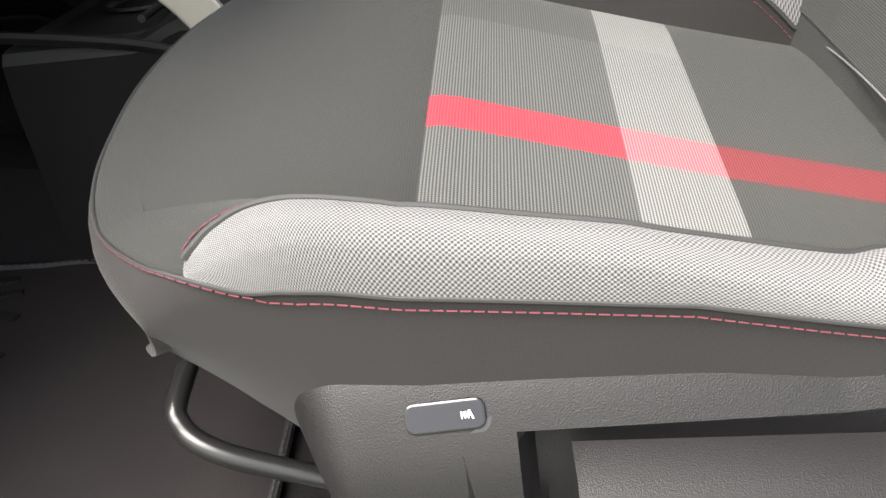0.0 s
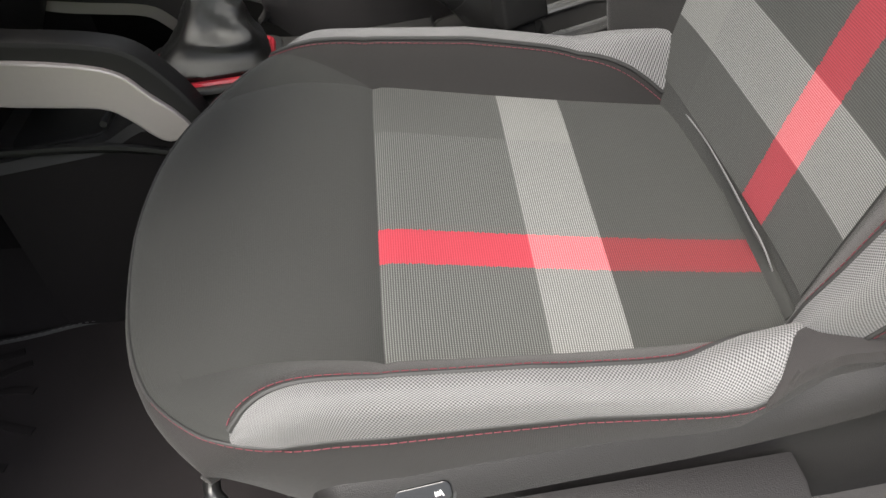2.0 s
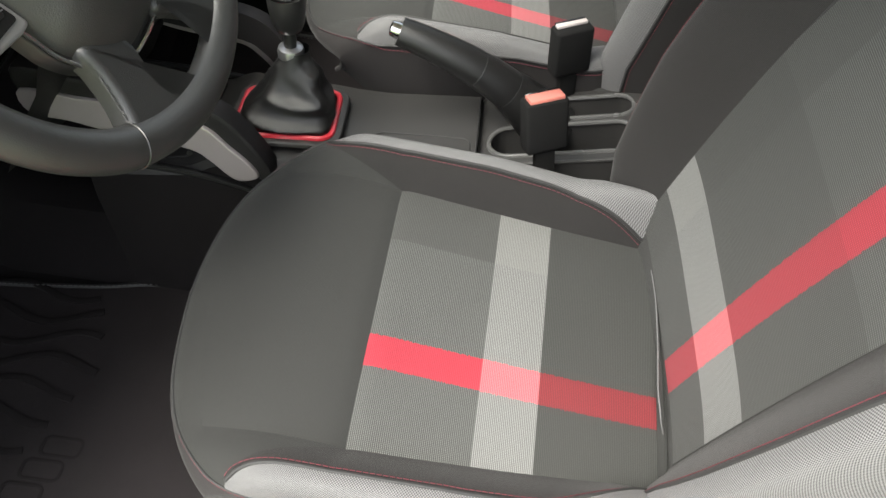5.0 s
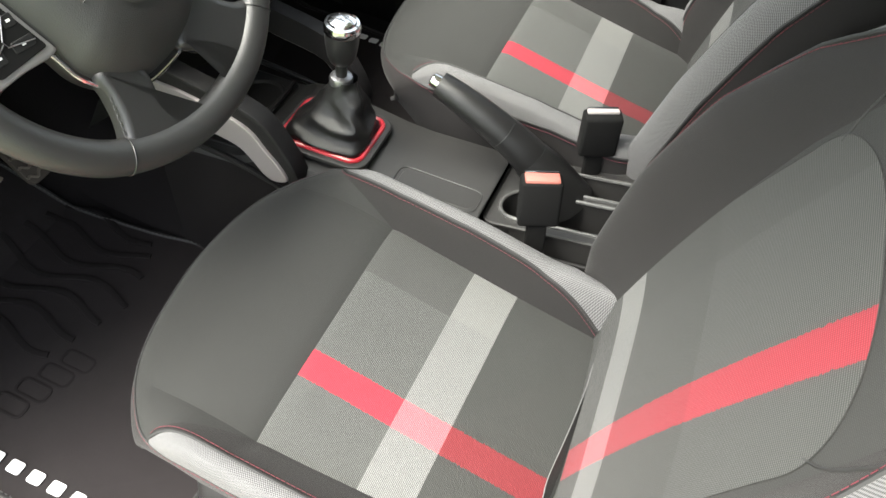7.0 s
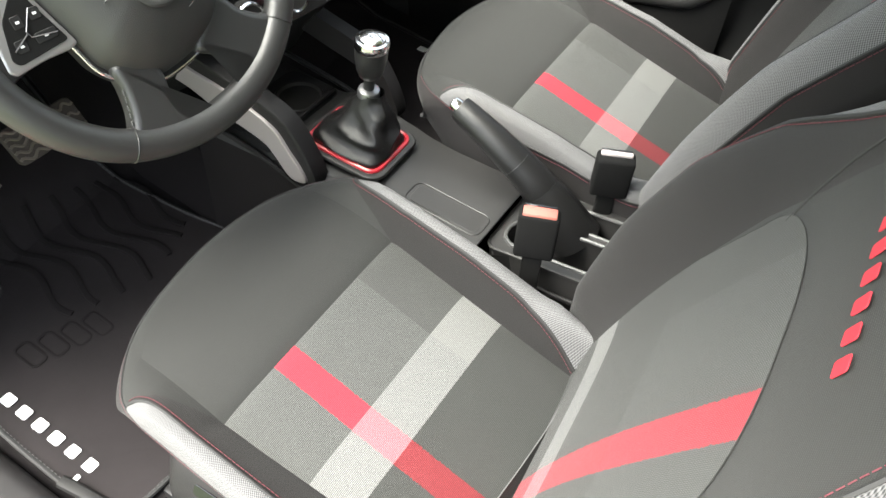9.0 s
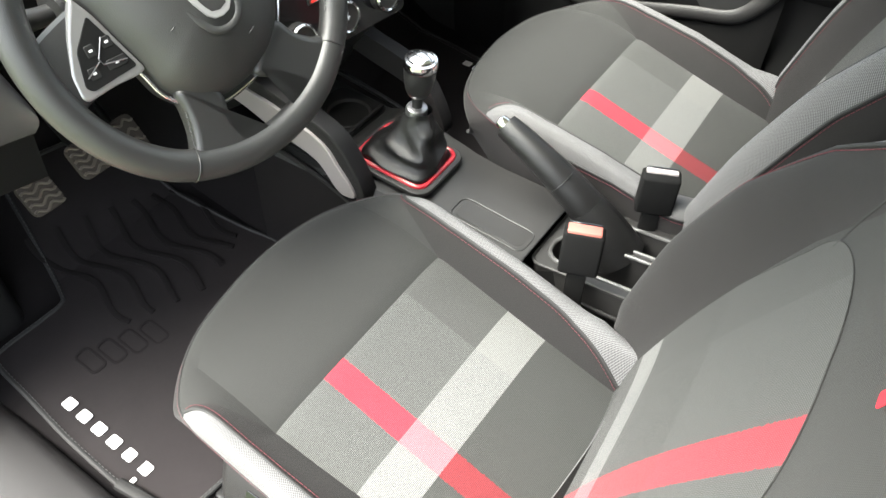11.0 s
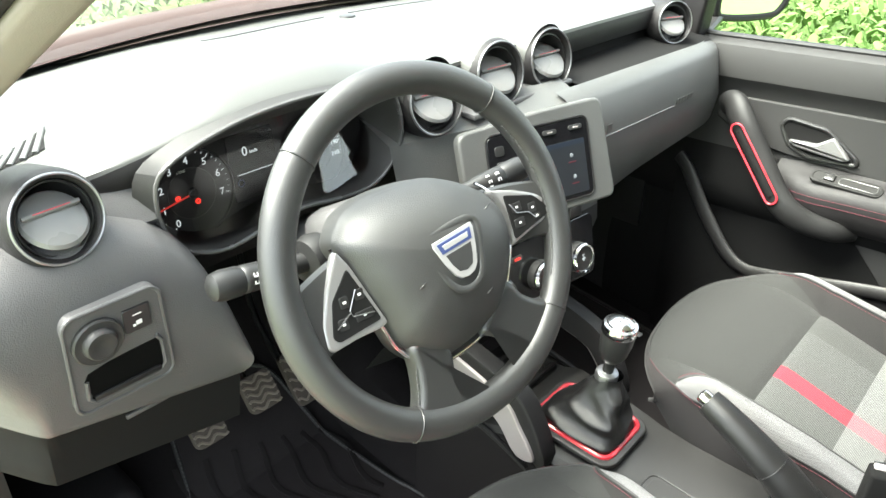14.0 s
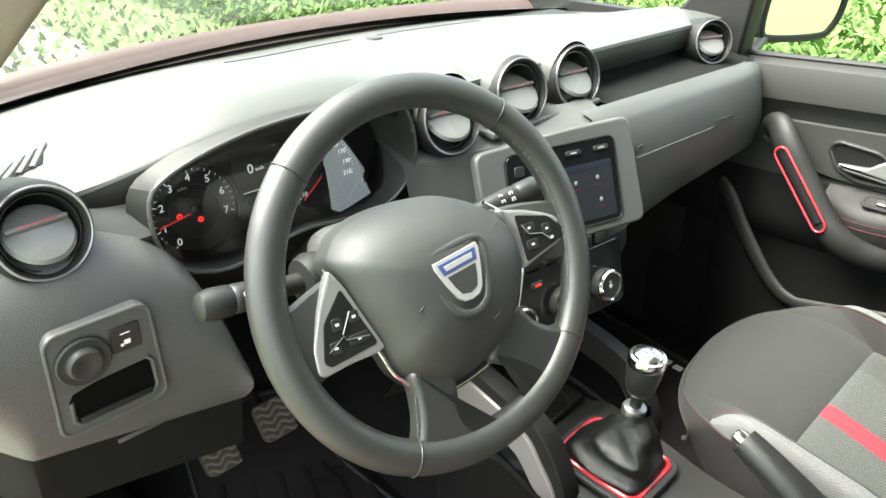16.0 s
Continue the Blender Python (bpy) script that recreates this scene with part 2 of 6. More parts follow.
def cloth_plaid(name, white, red, strip_from, rear_from=None, change=1.0, red_keep=0.0):
    """Ribbed seat cloth with a woven tartan of one light band across (white = its v range) and one red band along
    (red = its u range). It is darker along one side, past a u limit, and outside the rear_from range."""
    m, nt, b = nodes_of(name)
    x, y = uv_axes(nt)
    rib = wave(nt, y, 0.0019)
    cross = wave(nt, x, 0.0017)
    w = math_node(nt, "MULTIPLY", rib, math_node(nt, "ADD", math_node(nt, "MULTIPLY", cross, 0.5), 0.5))
    in_white = band(nt, y, *white)
    fray = math_node(nt, "ADD", x, math_node(nt, "MULTIPLY", math_node(nt, "SUBTRACT", noise_node(nt, 420.0, 3.0, object_vec(nt)), 0.5), 0.0055))
    in_red = band(nt, fray, *red)
    in_strip = math_node(nt, "GREATER_THAN", x, strip_from)
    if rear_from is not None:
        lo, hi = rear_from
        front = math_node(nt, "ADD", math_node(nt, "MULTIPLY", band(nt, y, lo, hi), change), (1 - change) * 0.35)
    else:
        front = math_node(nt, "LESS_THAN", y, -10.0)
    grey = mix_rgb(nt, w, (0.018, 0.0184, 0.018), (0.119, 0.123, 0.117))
    grey = mix_rgb(nt, math_node(nt, "MULTIPLY", in_strip, 0.55), grey, (0.0333, 0.0340, 0.0318))
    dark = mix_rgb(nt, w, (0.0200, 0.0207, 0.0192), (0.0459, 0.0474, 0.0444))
    dark = mix_rgb(nt, math_node(nt, "MULTIPLY", in_strip, 0.35), dark, (0.0296, 0.0303, 0.0289))
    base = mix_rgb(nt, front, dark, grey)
    lite = mix_rgb(nt, w, (0.050, 0.050, 0.049), (0.238, 0.242, 0.236))
    lite = mix_rgb(nt, math_node(nt, "MULTIPLY", in_strip, 0.35), lite, (0.1480, 0.1480, 0.1406))
    base = mix_rgb(nt, in_white, base, lite)
    red_grey = mix_rgb(nt, w, (0.195, 0.0125, 0.0225), (0.330, 0.0340, 0.0500))
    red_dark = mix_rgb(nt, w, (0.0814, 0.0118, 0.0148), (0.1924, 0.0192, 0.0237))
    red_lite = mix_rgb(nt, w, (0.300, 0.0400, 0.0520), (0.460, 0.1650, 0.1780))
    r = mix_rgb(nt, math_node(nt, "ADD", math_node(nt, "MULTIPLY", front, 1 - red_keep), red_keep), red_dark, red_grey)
    r = mix_rgb(nt, in_white, r, red_lite)
    base = mix_rgb(nt, in_red, base, r)
    finish_cloth(nt, b, base, w, 0.45)
    return m


def emitter(name, color, strength):
    m, nt, b = nodes_of(name)
    b.inputs["Base Color"].default_value = (*[c * 0.2 for c in color], 1)
    b.inputs["Emission Color"].default_value = (*color, 1)
    b.inputs["Emission Strength"].default_value = strength
    return m


def clear_glass(name, tint=(1, 1, 1), rough=0.0, ior=1.45):
    m, nt, b = nodes_of(name)
    mix = nt.nodes.new("ShaderNodeMixShader")
    tr = nt.nodes.new("ShaderNodeBsdfTransparent")
    gl = nt.nodes.new("ShaderNodeBsdfGlossy")
    fr = nt.nodes.new("ShaderNodeFresnel")
    fr.inputs["IOR"].default_value = ior
    tr.inputs["Color"].default_value = (*tint, 1)
    gl.inputs["Roughness"].default_value = rough
    link(nt, fr.outputs[0], mix.inputs[0])
    link(nt, tr.outputs[0], mix.inputs[1])
    link(nt, gl.outputs[0], mix.inputs[2])
    link(nt, mix.outputs[0], nt.nodes["Material Output"].inputs["Surface"])
    return m


M_CLOTH = cloth_plain("charcoal_cloth", (0.0218, 0.0224, 0.0212))
M_LINING = cloth_plain("lining_cloth", (0.0135, 0.0125, 0.0123), 0.0009)
M_SKIRT = cloth_plain("side_cloth", (0.0165, 0.0148, 0.0150), 0.0009)
M_LIGHT = cloth_dots("light_weave", (0.188, 0.186, 0.188), (0.032, 0.032, 0.034), 0.0027)
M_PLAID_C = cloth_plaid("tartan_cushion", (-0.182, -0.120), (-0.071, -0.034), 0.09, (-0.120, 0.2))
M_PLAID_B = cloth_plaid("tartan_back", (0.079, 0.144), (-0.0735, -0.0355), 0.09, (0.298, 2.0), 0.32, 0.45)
M_PIPING = surface("piping_black", (0.02, 0.02, 0.02), 0.7)
M_THREAD = surface("red_thread", (0.115, 0.024, 0.034), 0.85)
M_THREAD_GREY = surface("grey_thread", (0.055, 0.055, 0.055), 0.7)
M_PLASTIC = surface("grained_plastic", (0.0120, 0.0113, 0.0117), 0.52, spec=0.30, grain=0.40, grain_scale=1150, pebble=True)
M_DASH = surface("dash_pad", (0.074, 0.0755, 0.073), 0.42, grain=0.45, grain_scale=620, pebble=True)
M_DARK = surface("dark_plastic", (0.013, 0.013, 0.013), 0.55, spec=0.3, grain=0.3, grain_scale=900)
M_SATIN = surface("satin_black", (0.02, 0.02, 0.02), 0.32)
M_PIANO = surface("gloss_black", (0.006, 0.006, 0.007), 0.16, coat=0.25, spec=0.4)
M_LEATHER = surface("wheel_leather", (0.0200, 0.0203, 0.0200), 0.42, spec=0.85, grain=0.3, grain_scale=1100, pebble=True)
M_HUB = surface("airbag_cover_grey", (0.0170, 0.0175, 0.0168), 0.54, spec=1.0, grain=0.3, grain_scale=900, pebble=True)
M_BOOT = surface("gaiter_leather", (0.0095, 0.0095, 0.0095), 0.34, spec=0.5, grain=0.4, grain_scale=1200, pebble=True)
M_CHROME = surface("chrome", (0.75, 0.75, 0.76), 0.14, 1.0, stain=0.05)
M_SILVER = surface("satin_silver", (0.38, 0.345, 0.342), 0.36, 0.42, stain=0.08)
M_RED = surface("red_trim", (0.48, 0.028, 0.042), 0.32, coat=0.3)
M_BUCKLE_RED = surface("buckle_red", (0.46, 0.15, 0.12), 0.4)
M_RING = surface("satin_ring", (0.30, 0.30, 0.31), 0.30, 0.85, stain=0.06)
M_CONSOLE = surface("console_grey", (0.029, 0.0285, 0.028), 0.46, spec=0.4, grain=0.25, grain_scale=1000, pebble=True)
M_BADGE = surface("bright_trim", (0.46, 0.46, 0.46), 0.30, 0.55, stain=0.05)
M_POD = surface("satin_pod", (0.42, 0.415, 0.41), 0.30, 0.68, stain=0.05)
M_EDGE = surface("edge_grey", (0.07, 0.07, 0.07), 0.26)
M_CARPET = surface("black_carpet", (0.012, 0.0108, 0.0112), 0.95, grain=1.0, grain_scale=1500, stain=0.35, spec=0.08)
M_MAT = surface("mat_carpet", (0.022, 0.0195, 0.0200), 0.92, grain=1.0, grain_scale=1300, stain=0.3, spec=0.08)
M_GROOVE = surface("mat_groove", (0.0165, 0.0148, 0.0150), 0.9, spec=0.04, grain=0.6, grain_scale=1300)
M_WHITE = surface("white_print", (0.75, 0.75, 0.75), 0.6)
M_PRINT_RED = surface("red_print", (0.42, 0.025, 0.04), 0.7)
M_RUBBER = surface("pedal_rubber", (0.055, 0.045, 0.038), 0.7)
M_PEDAL = surface("worn_pedal", (0.18, 0.155, 0.13), 0.5, 0.3)
M_HEAD = surface("headliner_grey", (0.55, 0.52, 0.49), 0.9, grain=0.4, grain_scale=900)
M_PAINT = surface("red_paint", (0.45, 0.035, 0.02), 0.3, coat=0.5)
M_DOOR = surface("door_cloth_grey", (0.021, 0.021, 0.0205), 0.65, grain=0.4, grain_scale=1100)
M_STEEL = surface("black_steel", (0.03, 0.03, 0.03), 0.3, 0.6)
M_DIAL = surface("dial_black", (0.012, 0.012, 0.013), 0.35)
M_GLASS = clear_glass("window_glass", (0.95, 0.97, 0.95), 0.0, 1.12)
M_LAMINATED = clear_glass("laminated_glass", (0.92, 0.95, 0.92), 0.0, 1.42)
M_LENS = clear_glass("cluster_lens", (0.97, 0.97, 0.97), 0.0, 1.75)
M_SCREEN = emitter("screen_blue", (0.022, 0.027, 0.036), 0.04)
M_ICON = emitter("icon_white", (0.8, 0.85, 0.9), 0.10)
M_ICON_DIM = emitter("icon_grey", (0.5, 0.55, 0.6), 0.04)
M_ICON_RED = emitter("lamp_red", (0.9, 0.03, 0.02), 0.25)
M_NEEDLE = emitter("needle_red", (0.8, 0.05, 0.04), 0.06)
M_BADGE_BLUE = surface("badge_blue", (0.035, 0.05, 0.13), 0.3)
M_PILLAR = surface("pillar_grey", (0.20, 0.175, 0.15), 0.8, grain=0.4, grain_scale=900)
M_SCUTTLE = surface("scuttle_brown", (0.075, 0.048, 0.044), 0.6, grain=0.3, grain_scale=700)
M_PAD = surface("upper_pad_grey", (0.068, 0.070, 0.066), 0.42, grain=0.3, grain_scale=800, pebble=True)
M_LOWER = surface("lower_dash_grey", (0.074, 0.073, 0.074), 0.42, grain=0.45, grain_scale=800, pebble=True)
M_FLAP = surface("vent_flap", (0.155, 0.155, 0.152), 0.28, grain=0.15, grain_scale=900)
M_SWITCHGREY = surface("switch_panel_grey", (0.020, 0.020, 0.0195), 0.6, spec=0.15, grain=0.2, grain_scale=900)
M_PALE = surface("pale_button", (0.42, 0.38, 0.37), 0.35)
M_SHELF = surface("shelf_rubber", (0.008, 0.008, 0.008), 0.85, spec=0.12, grain=0.4, grain_scale=1200)
M_KICK = surface("kick_lining", (0.013, 0.0125, 0.013), 0.85, grain=0.6, grain_scale=1300, stain=0.25, spec=0.2)
M_LEVER = surface("bright_lever", (0.27, 0.27, 0.27), 0.36, 0.6, stain=0.05)
M_STALK = surface("stalk_black", (0.016, 0.016, 0.016), 0.45, grain=0.15, grain_scale=900)


# ---- setting: ground, field, car floor and body shell ----
def grass_material(name, a, b, c):
    m, nt, bs = nodes_of(name)
    vec = object_vec(nt)
    n1 = noise_node(nt, 0.35, 5.0, vec)
    n2 = noise_node(nt, 14.0, 5.0, vec)
    col = mix_rgb(nt, n2, a, b)
    col = mix_rgb(nt, math_node(nt, "MULTIPLY", n1, 0.8), col, c)
    link(nt, col, bs.inputs["Base Color"])
    bs.inputs["Roughness"].default_value = 0.9
    return m


M_GRASS = grass_material("meadow", (0.065, 0.125, 0.028), (0.115, 0.19, 0.05), (0.13, 0.165, 0.065))
M_LEAF = grass_material("crop_leaf", (0.085, 0.165, 0.032), (0.135, 0.235, 0.055), (0.11, 0.195, 0.05))
M_GRAVEL = grass_material("gravel_track", (0.14, 0.13, 0.11), (0.24, 0.23, 0.20), (0.15, 0.17, 0.09))


def ground_z(x, y):
    return 0.12 * noise.noise((x * 0.07, y * 0.07, 3.1)) * min(1.0, max(abs(x), abs(y)) / 12.0) - 0.02


edges = [-400, -200, -100, -60, -40, -28, -20, -14, -10, -7, -5, -3.5, -2, 0, 2, 3.5, 5, 7, 10, 14, 20, 28, 40, 60, 100, 200, 400]
ground = part("ground", grid(lambda x, y: (x, y, ground_z(x, y)), edges, edges), M_GRASS)
tagged(ground, "green meadow ground around the car", "ground", kind="structure")
track = part("track", grid(lambda u, y: (-0.6 + u + 0.4 * math.sin(y * 0.12), y, 0.02 + ground_z(u, y)), span(-2.4, 1.9, 6), span(-14, 30, 30)), M_GRAVEL)
tagged(track, "gravel track under the car", "track", kind="structure")


def leaf_clump(name, count, where, size, seed, material):
    """Many bent single leaves rooted over a stretch of ground."""
    rng = random.Random(seed)
    verts, faces = [], []
    for _ in range(count):
        x, y, h0 = where(rng)
        a, lean, ln, w = rng.uniform(0, math.tau), rng.uniform(0.3, 1.25), size * rng.uniform(0.6, 1.3), size * rng.uniform(0.13, 0.24)
        d = Vector((math.cos(a), math.sin(a), 0))
        s = Vector((-d.y, d.x, 0))
        base = Vector((x, y, ground_z(x, y) + h0))
        for k, (f, ww) in enumerate(((0, 0.35), (0.3, 1.0), (0.65, 0.85), (1.0, 0.05))):
            p = base + d * (ln * f * math.sin(lean)) + Vector((0, 0, ln * (f * math.cos(lean) - 0.45 * f * f * lean)))
            l, r = p - s * w * ww, p + s * w * ww + Vector((0, 0, 0.1 * w))
            verts += [l, r]
            i = len(verts)
            if k:
                faces.append((i - 4, i - 3, i - 1, i - 2))
    me = bpy.data.meshes.new(name)
    me.from_pydata(verts, [], faces)
    me.materials.append(material)
    me.polygons.foreach_set("use_smooth", [True] * len(me.polygons))
    return new(name, me)


def crop_row(rng):
    x = 2.9 + abs(rng.gauss(0, 1)) * 2.6
    return x, rng.uniform(-2.5, 9.0), rng.uniform(0.0, 0.75) * min(1.0, (x - 2.5) / 1.0)


tagged(leaf_clump("crop_field", 46000, crop_row, 0.10, 4, M_LEAF), "bright green leafy crop beside the track", "field", kind="stuff")
tagged(leaf_clump("tall_grass", 16000, lambda r: (r.uniform(-6, 7), 3.2 + abs(r.gauss(0, 1)) * 5.0, 0.0), 0.12, 9, M_GRASS), "tall meadow grass ahead of the car", "grass", kind="stuff")


def hedge_spot(rng):
    a = rng.uniform(-0.9, 1.25)
    return 26 * math.sin(a) + rng.gauss(0, 1), 26 * math.cos(a) + rng.gauss(0, 1), rng.uniform(0, 2.6)


tagged(leaf_clump("far_hedge", 16000, hedge_spot, 0.30, 12, M_LEAF), "far hedge at the edge of the meadow", "hedge", kind="stuff")


def floor_z(y):
    return 0.395 + 0.13 * max(0.0, min(0.45, y - 0.2)) + 0.75 * max(0.0, y - 0.65)


floor = part("floor", grid(lambda x, y: (x, y, floor_z(y) + (0.10 * math.exp(-(x / 0.09) ** 4) if abs(x) < 0.2 else 0)), span(-0.66, 0.70, 40), span(-1.25, 1.05, 50)), M_CARPET)
tagged(floor, "black carpeted car floor rising to the firewall", "floor", kind="structure")


def plain(name, bm, mat, label, cat):
    return tagged(part(name, bm, mat), label, cat, kind="structure")


# sill of the open driver's door, with its painted outer edge
sill = thing("door_sill", "black plastic door sill with a red painted edge", "door sill", kind="structure")
part("sill_cover", rbox(0.12, 1.45, 0.10, 0.025, 4, (-0.690, 0.10, 0.40)), M_PLASTIC, sill)
part("sill_paint", rbox(0.06, 1.6, 0.16, 0.025, 3, (-0.775, 0.10, 0.335)), M_PAINT, sill, "red painted sill")
# kick panel and wheel arch lining beside the pedals
plain("kick_panel", rbox(0.16, 0.30, 0.22, 0.03, 4, (-0.585, 0.775, 0.50)), M_KICK, "black lining over the wheel arch beside the pedals", "lining")
plain("wall_firewall", rbox(1.44, 0.03, 0.66, 0.0, 1, (0, 0.97, 0.79)), M_DARK, "dark firewall behind the dashboard", "wall")
# Rear and rear side walls are unseen, added full height to cut light.
plain("wall_rear", rbox(1.40, 0.04, 1.28, 0.0, 1, (0, -1.28, 1.005)), M_DARK, "unseen dark wall added to block light from behind the seats", "wall")
plain("wall_cowl_side", rbox(0.03, 0.56, 0.75, 0.0, 1, (-0.705, 0.80, 0.80)), M_DARK, "dark cowl side ahead of the driver's door", "wall")
plain("wall_cowl_side", rbox(0.03, 0.62, 0.75, 0.0, 1, (0.715, 0.80, 0.80)), M_DARK, "dark cowl side ahead of the passenger door", "wall")
plain("wall_rear_side", rbox(0.05, 0.66, 1.26, 0.0, 1, (0.675, -0.935, 0.99)), M_DARK, "unseen dark side wall added to block light at the rear", "wall")
plain("wall_rear_side", rbox(0.05, 0.50, 1.26, 0.0, 1, (-0.675, -1.02, 0.99)), M_DARK, "unseen dark side wall added to block light at the rear", "wall")
roof = plain("ceiling", grid(lambda x, y: (x, y, 1.67 - 0.03 * (x / 0.62) ** 2 - 0.3 * max(0.0, y + 0.03)), span(-0.62, 0.62, 16), span(-1.3, 0.07, 16), thick=0.03), M_HEAD, "light grey headliner", "ceiling")


plain("roof_panel", grid(lambda x, y: (x, y, 1.71 - 0.03 * (x / 0.62) ** 2 - 0.02 * max(0, -0.9 - y) - 0.3 * max(0.0, y + 0.04)), span(-0.64, 0.64, 16), span(-1.32, 0.06, 14), thick=-0.012), M_PAINT, "red painted roof panel above the headliner", "roof")


def pillar(name, a, b, w, d, mat, label):
    bm = rbox(w, d, (Vector(b) - Vector(a)).length, 0.02, 3)
    m = Matrix.Translation((Vector(a) + Vector(b)) / 2) @ (Vector(b) - Vector(a)).to_track_quat("Z", "Y").to_matrix().to_4x4()
    return plain(name, xf(bm, m), mat, label, "pillar")


def pillar_strip(name, foot, top, side, width, depth, mat, parent, label):
    """A rounded bar whose inner edge runs from foot to top and which reaches width out along side."""
    a, b = Vector(foot), Vector(top)
    d = (b - a).normalized()
    s = (Vector(side) - d * d.dot(Vector(side))).normalized()
    n = d.cross(s)
    m = Matrix((s, n, d)).transposed().to_4x4()
    m.translation = (a + b) / 2 + s * width / 2
    return part(name, xf(rbox(width, depth, (b - a).length, 0.008, 3), m), mat, parent, label)


pillar_a = thing("pillar_a_driver", "grey-brown windscreen pillar with a dark weather seal on the driver's side", "pillar", kind="structure")
pillar_strip("trim", (-0.735, 0.96, 0.956), (-0.556, 0.05, 1.538), (-0.8, -0.1, 0.6), 0.034, 0.05, M_PILLAR, pillar_a, "grey-brown pillar trim")
pillar_strip("seal", (-0.763, 0.956, 0.976), (-0.584, 0.046, 1.558), (-0.8, -0.1, 0.6), 0.03, 0.04, M_DARK, pillar_a, "black rubber door seal")
pillar_strip("roof_rail", (-0.556, 0.05, 1.538), (-0.60, -0.70, 1.66), (-0.8, 0.1, 0.6), 0.05, 0.05, M_DARK, pillar_a, "dark roof rail")
pillar("pillar_a_passenger", (0.692, 0.41, 1.36), (0.66, -0.42, 1.70), 0.06, 0.07, M_DARK, "dark windscreen pillar on the passenger side")
pillar("pillar_b_passenger", (0.715, -0.55, 0.5), (0.62, -0.62, 1.6), 0.06, 0.16, M_DARK, "dark centre pillar on the passenger side")
# Out of view; placed and widened to shade the driver's backrest.
pillar("pillar_b_driver", (-0.74, -0.62, 0.35), (-0.62, -0.70, 1.6), 0.06, 0.22, M_DARK, "unseen dark centre pillar that shades the driver's seat")

sail = prism([(0.68, 1.103), (0.412, 1.110), (0.397, 1.26), (0.36, 1.40), (0.42, 1.345), (0.552, 1.20)], 0.045, 0.008, 3, Matrix.Translation((0.715, 0, 0)) @ Matrix(((0, 0, -1, 0), (1, 0, 0, 0), (0, 1, 0, 0), (0, 0, 0, 1))))
plain("pillar_sail", sail, M_PLASTIC, "dark triangular cover at the foot of the passenger windscreen pillar", "pillar")

# windscreen, scuttle and bonnet
ws = thing("windscreen", "clear raked windscreen with a black printed edge", "windscreen", kind="structure")
glass = part("pane", grid(lambda x, k: (x * (1 - 0.10 * k), 1.02 - 0.10 * (x / 0.7) ** 2 - 1.02 * k, 1.165 + 0.49 * k - 0.03 * (x / 0.7) ** 2), span(-0.74, 0.74, 16), span(0, 1, 8)), M_LAMINATED, ws)
glass.visible_shadow = False
face_to(glass, (0, -0.4, -1))
part("black_edge", grid(lambda x, k: (x, 1.014 - 0.10 * (x / 0.7) ** 2 - 0.06 * k, 1.163 + 0.025 * k - 0.03 * (x / 0.7) ** 2), span(-0.74, 0.74, 16), span(0, 1, 2)), M_DARK, ws, "black printed edge")
bonnet = thing("bonnet", "red painted bonnet beyond the windscreen", "bonnet", kind="structure")
part("panel", grid(lambda x, y: (x, y, 1.150 - 0.22 * (y - 1.1) - 0.10 * max(0, y - 1.5) ** 2 - 0.06 * (x / 0.75) ** 4 + 0.015 * math.exp(-((abs(x) - 0.5) / 0.07) ** 2)), span(-0.78, 0.78, 30), span(1.10, 1.95, 16), thick=-0.01), M_PAINT, bonnet)
part("scuttle", grid(lambda x, k: (x, 1.035 - 0.10 * (x / 0.7) ** 2 + 0.07 * k, 1.135 + 0.042 * math.sin(min(1, k * 1.6) * math.pi / 2) - 0.03 * (x / 0.7) ** 2 * (1 - 0.5 * k)), span(-0.74, 0.74, 24), span(0, 1, 10), thick=-0.006), M_SCUTTLE, bonnet, "grey-brown plastic scuttle panel")
for x in (-0.33, 0.33):
    part("washer_jet", rbox(0.03, 0.02, 0.014, 0.005, 2, (x, 1.15, 1.145)), M_SATIN, bonnet)
wiper = tagged(part("windscreen_wiper", tube([(-0.55, 1.03, 1.155), (-0.1, 1.055, 1.16), (0.2, 1.06, 1.16)], 0.008, 6), M_SATIN), "black wiper blade parked at the windscreen's foot", "wiper")


# ---- front seats ----
CUSHION_PROFILE = smooth_line([(-0.335, -0.090, 0), (-0.30, -0.084, 0), (-0.24, -0.069, 0), (-0.18, -0.053, 0), (-0.12, -0.0357, 0), (-0.06, -0.018, 0),
                               (0, 0, 0), (0.045, 0.012, 0), (0.09, 0.018, 0), (0.135, 0.017, 0), (0.179, 0.012, 0), (0.204, 0.001, 0),
                               (0.2135, -0.013, 0), (0.205, -0.031, 0), (0.186, -0.051, 0), (0.155, -0.075, 0), (0.115, -0.103, 0), (0.075, -0.135, 0)], 6)
I_SEAM = 36          # index of the seam between insert and front panel
REAR = 11            # where the light weave ends at the back
I_TIP = 59           # where the bolster panel runs out
I_NOSE = 74


def profile_at(i):
    k = min(int(i), len(CUSHION_PROFILE) - 2)
    return CUSHION_PROFILE[k].lerp(CUSHION_PROFILE[k + 1], i - k)


def low_seam(i):
    """The lower seam of the bolster: along the side, then climbing over the front corner to the nose."""
    k = min(1.0, max(0.0, (i - 48) / 19.0))
    return 3.0 - 2.1 * k ** 2.6


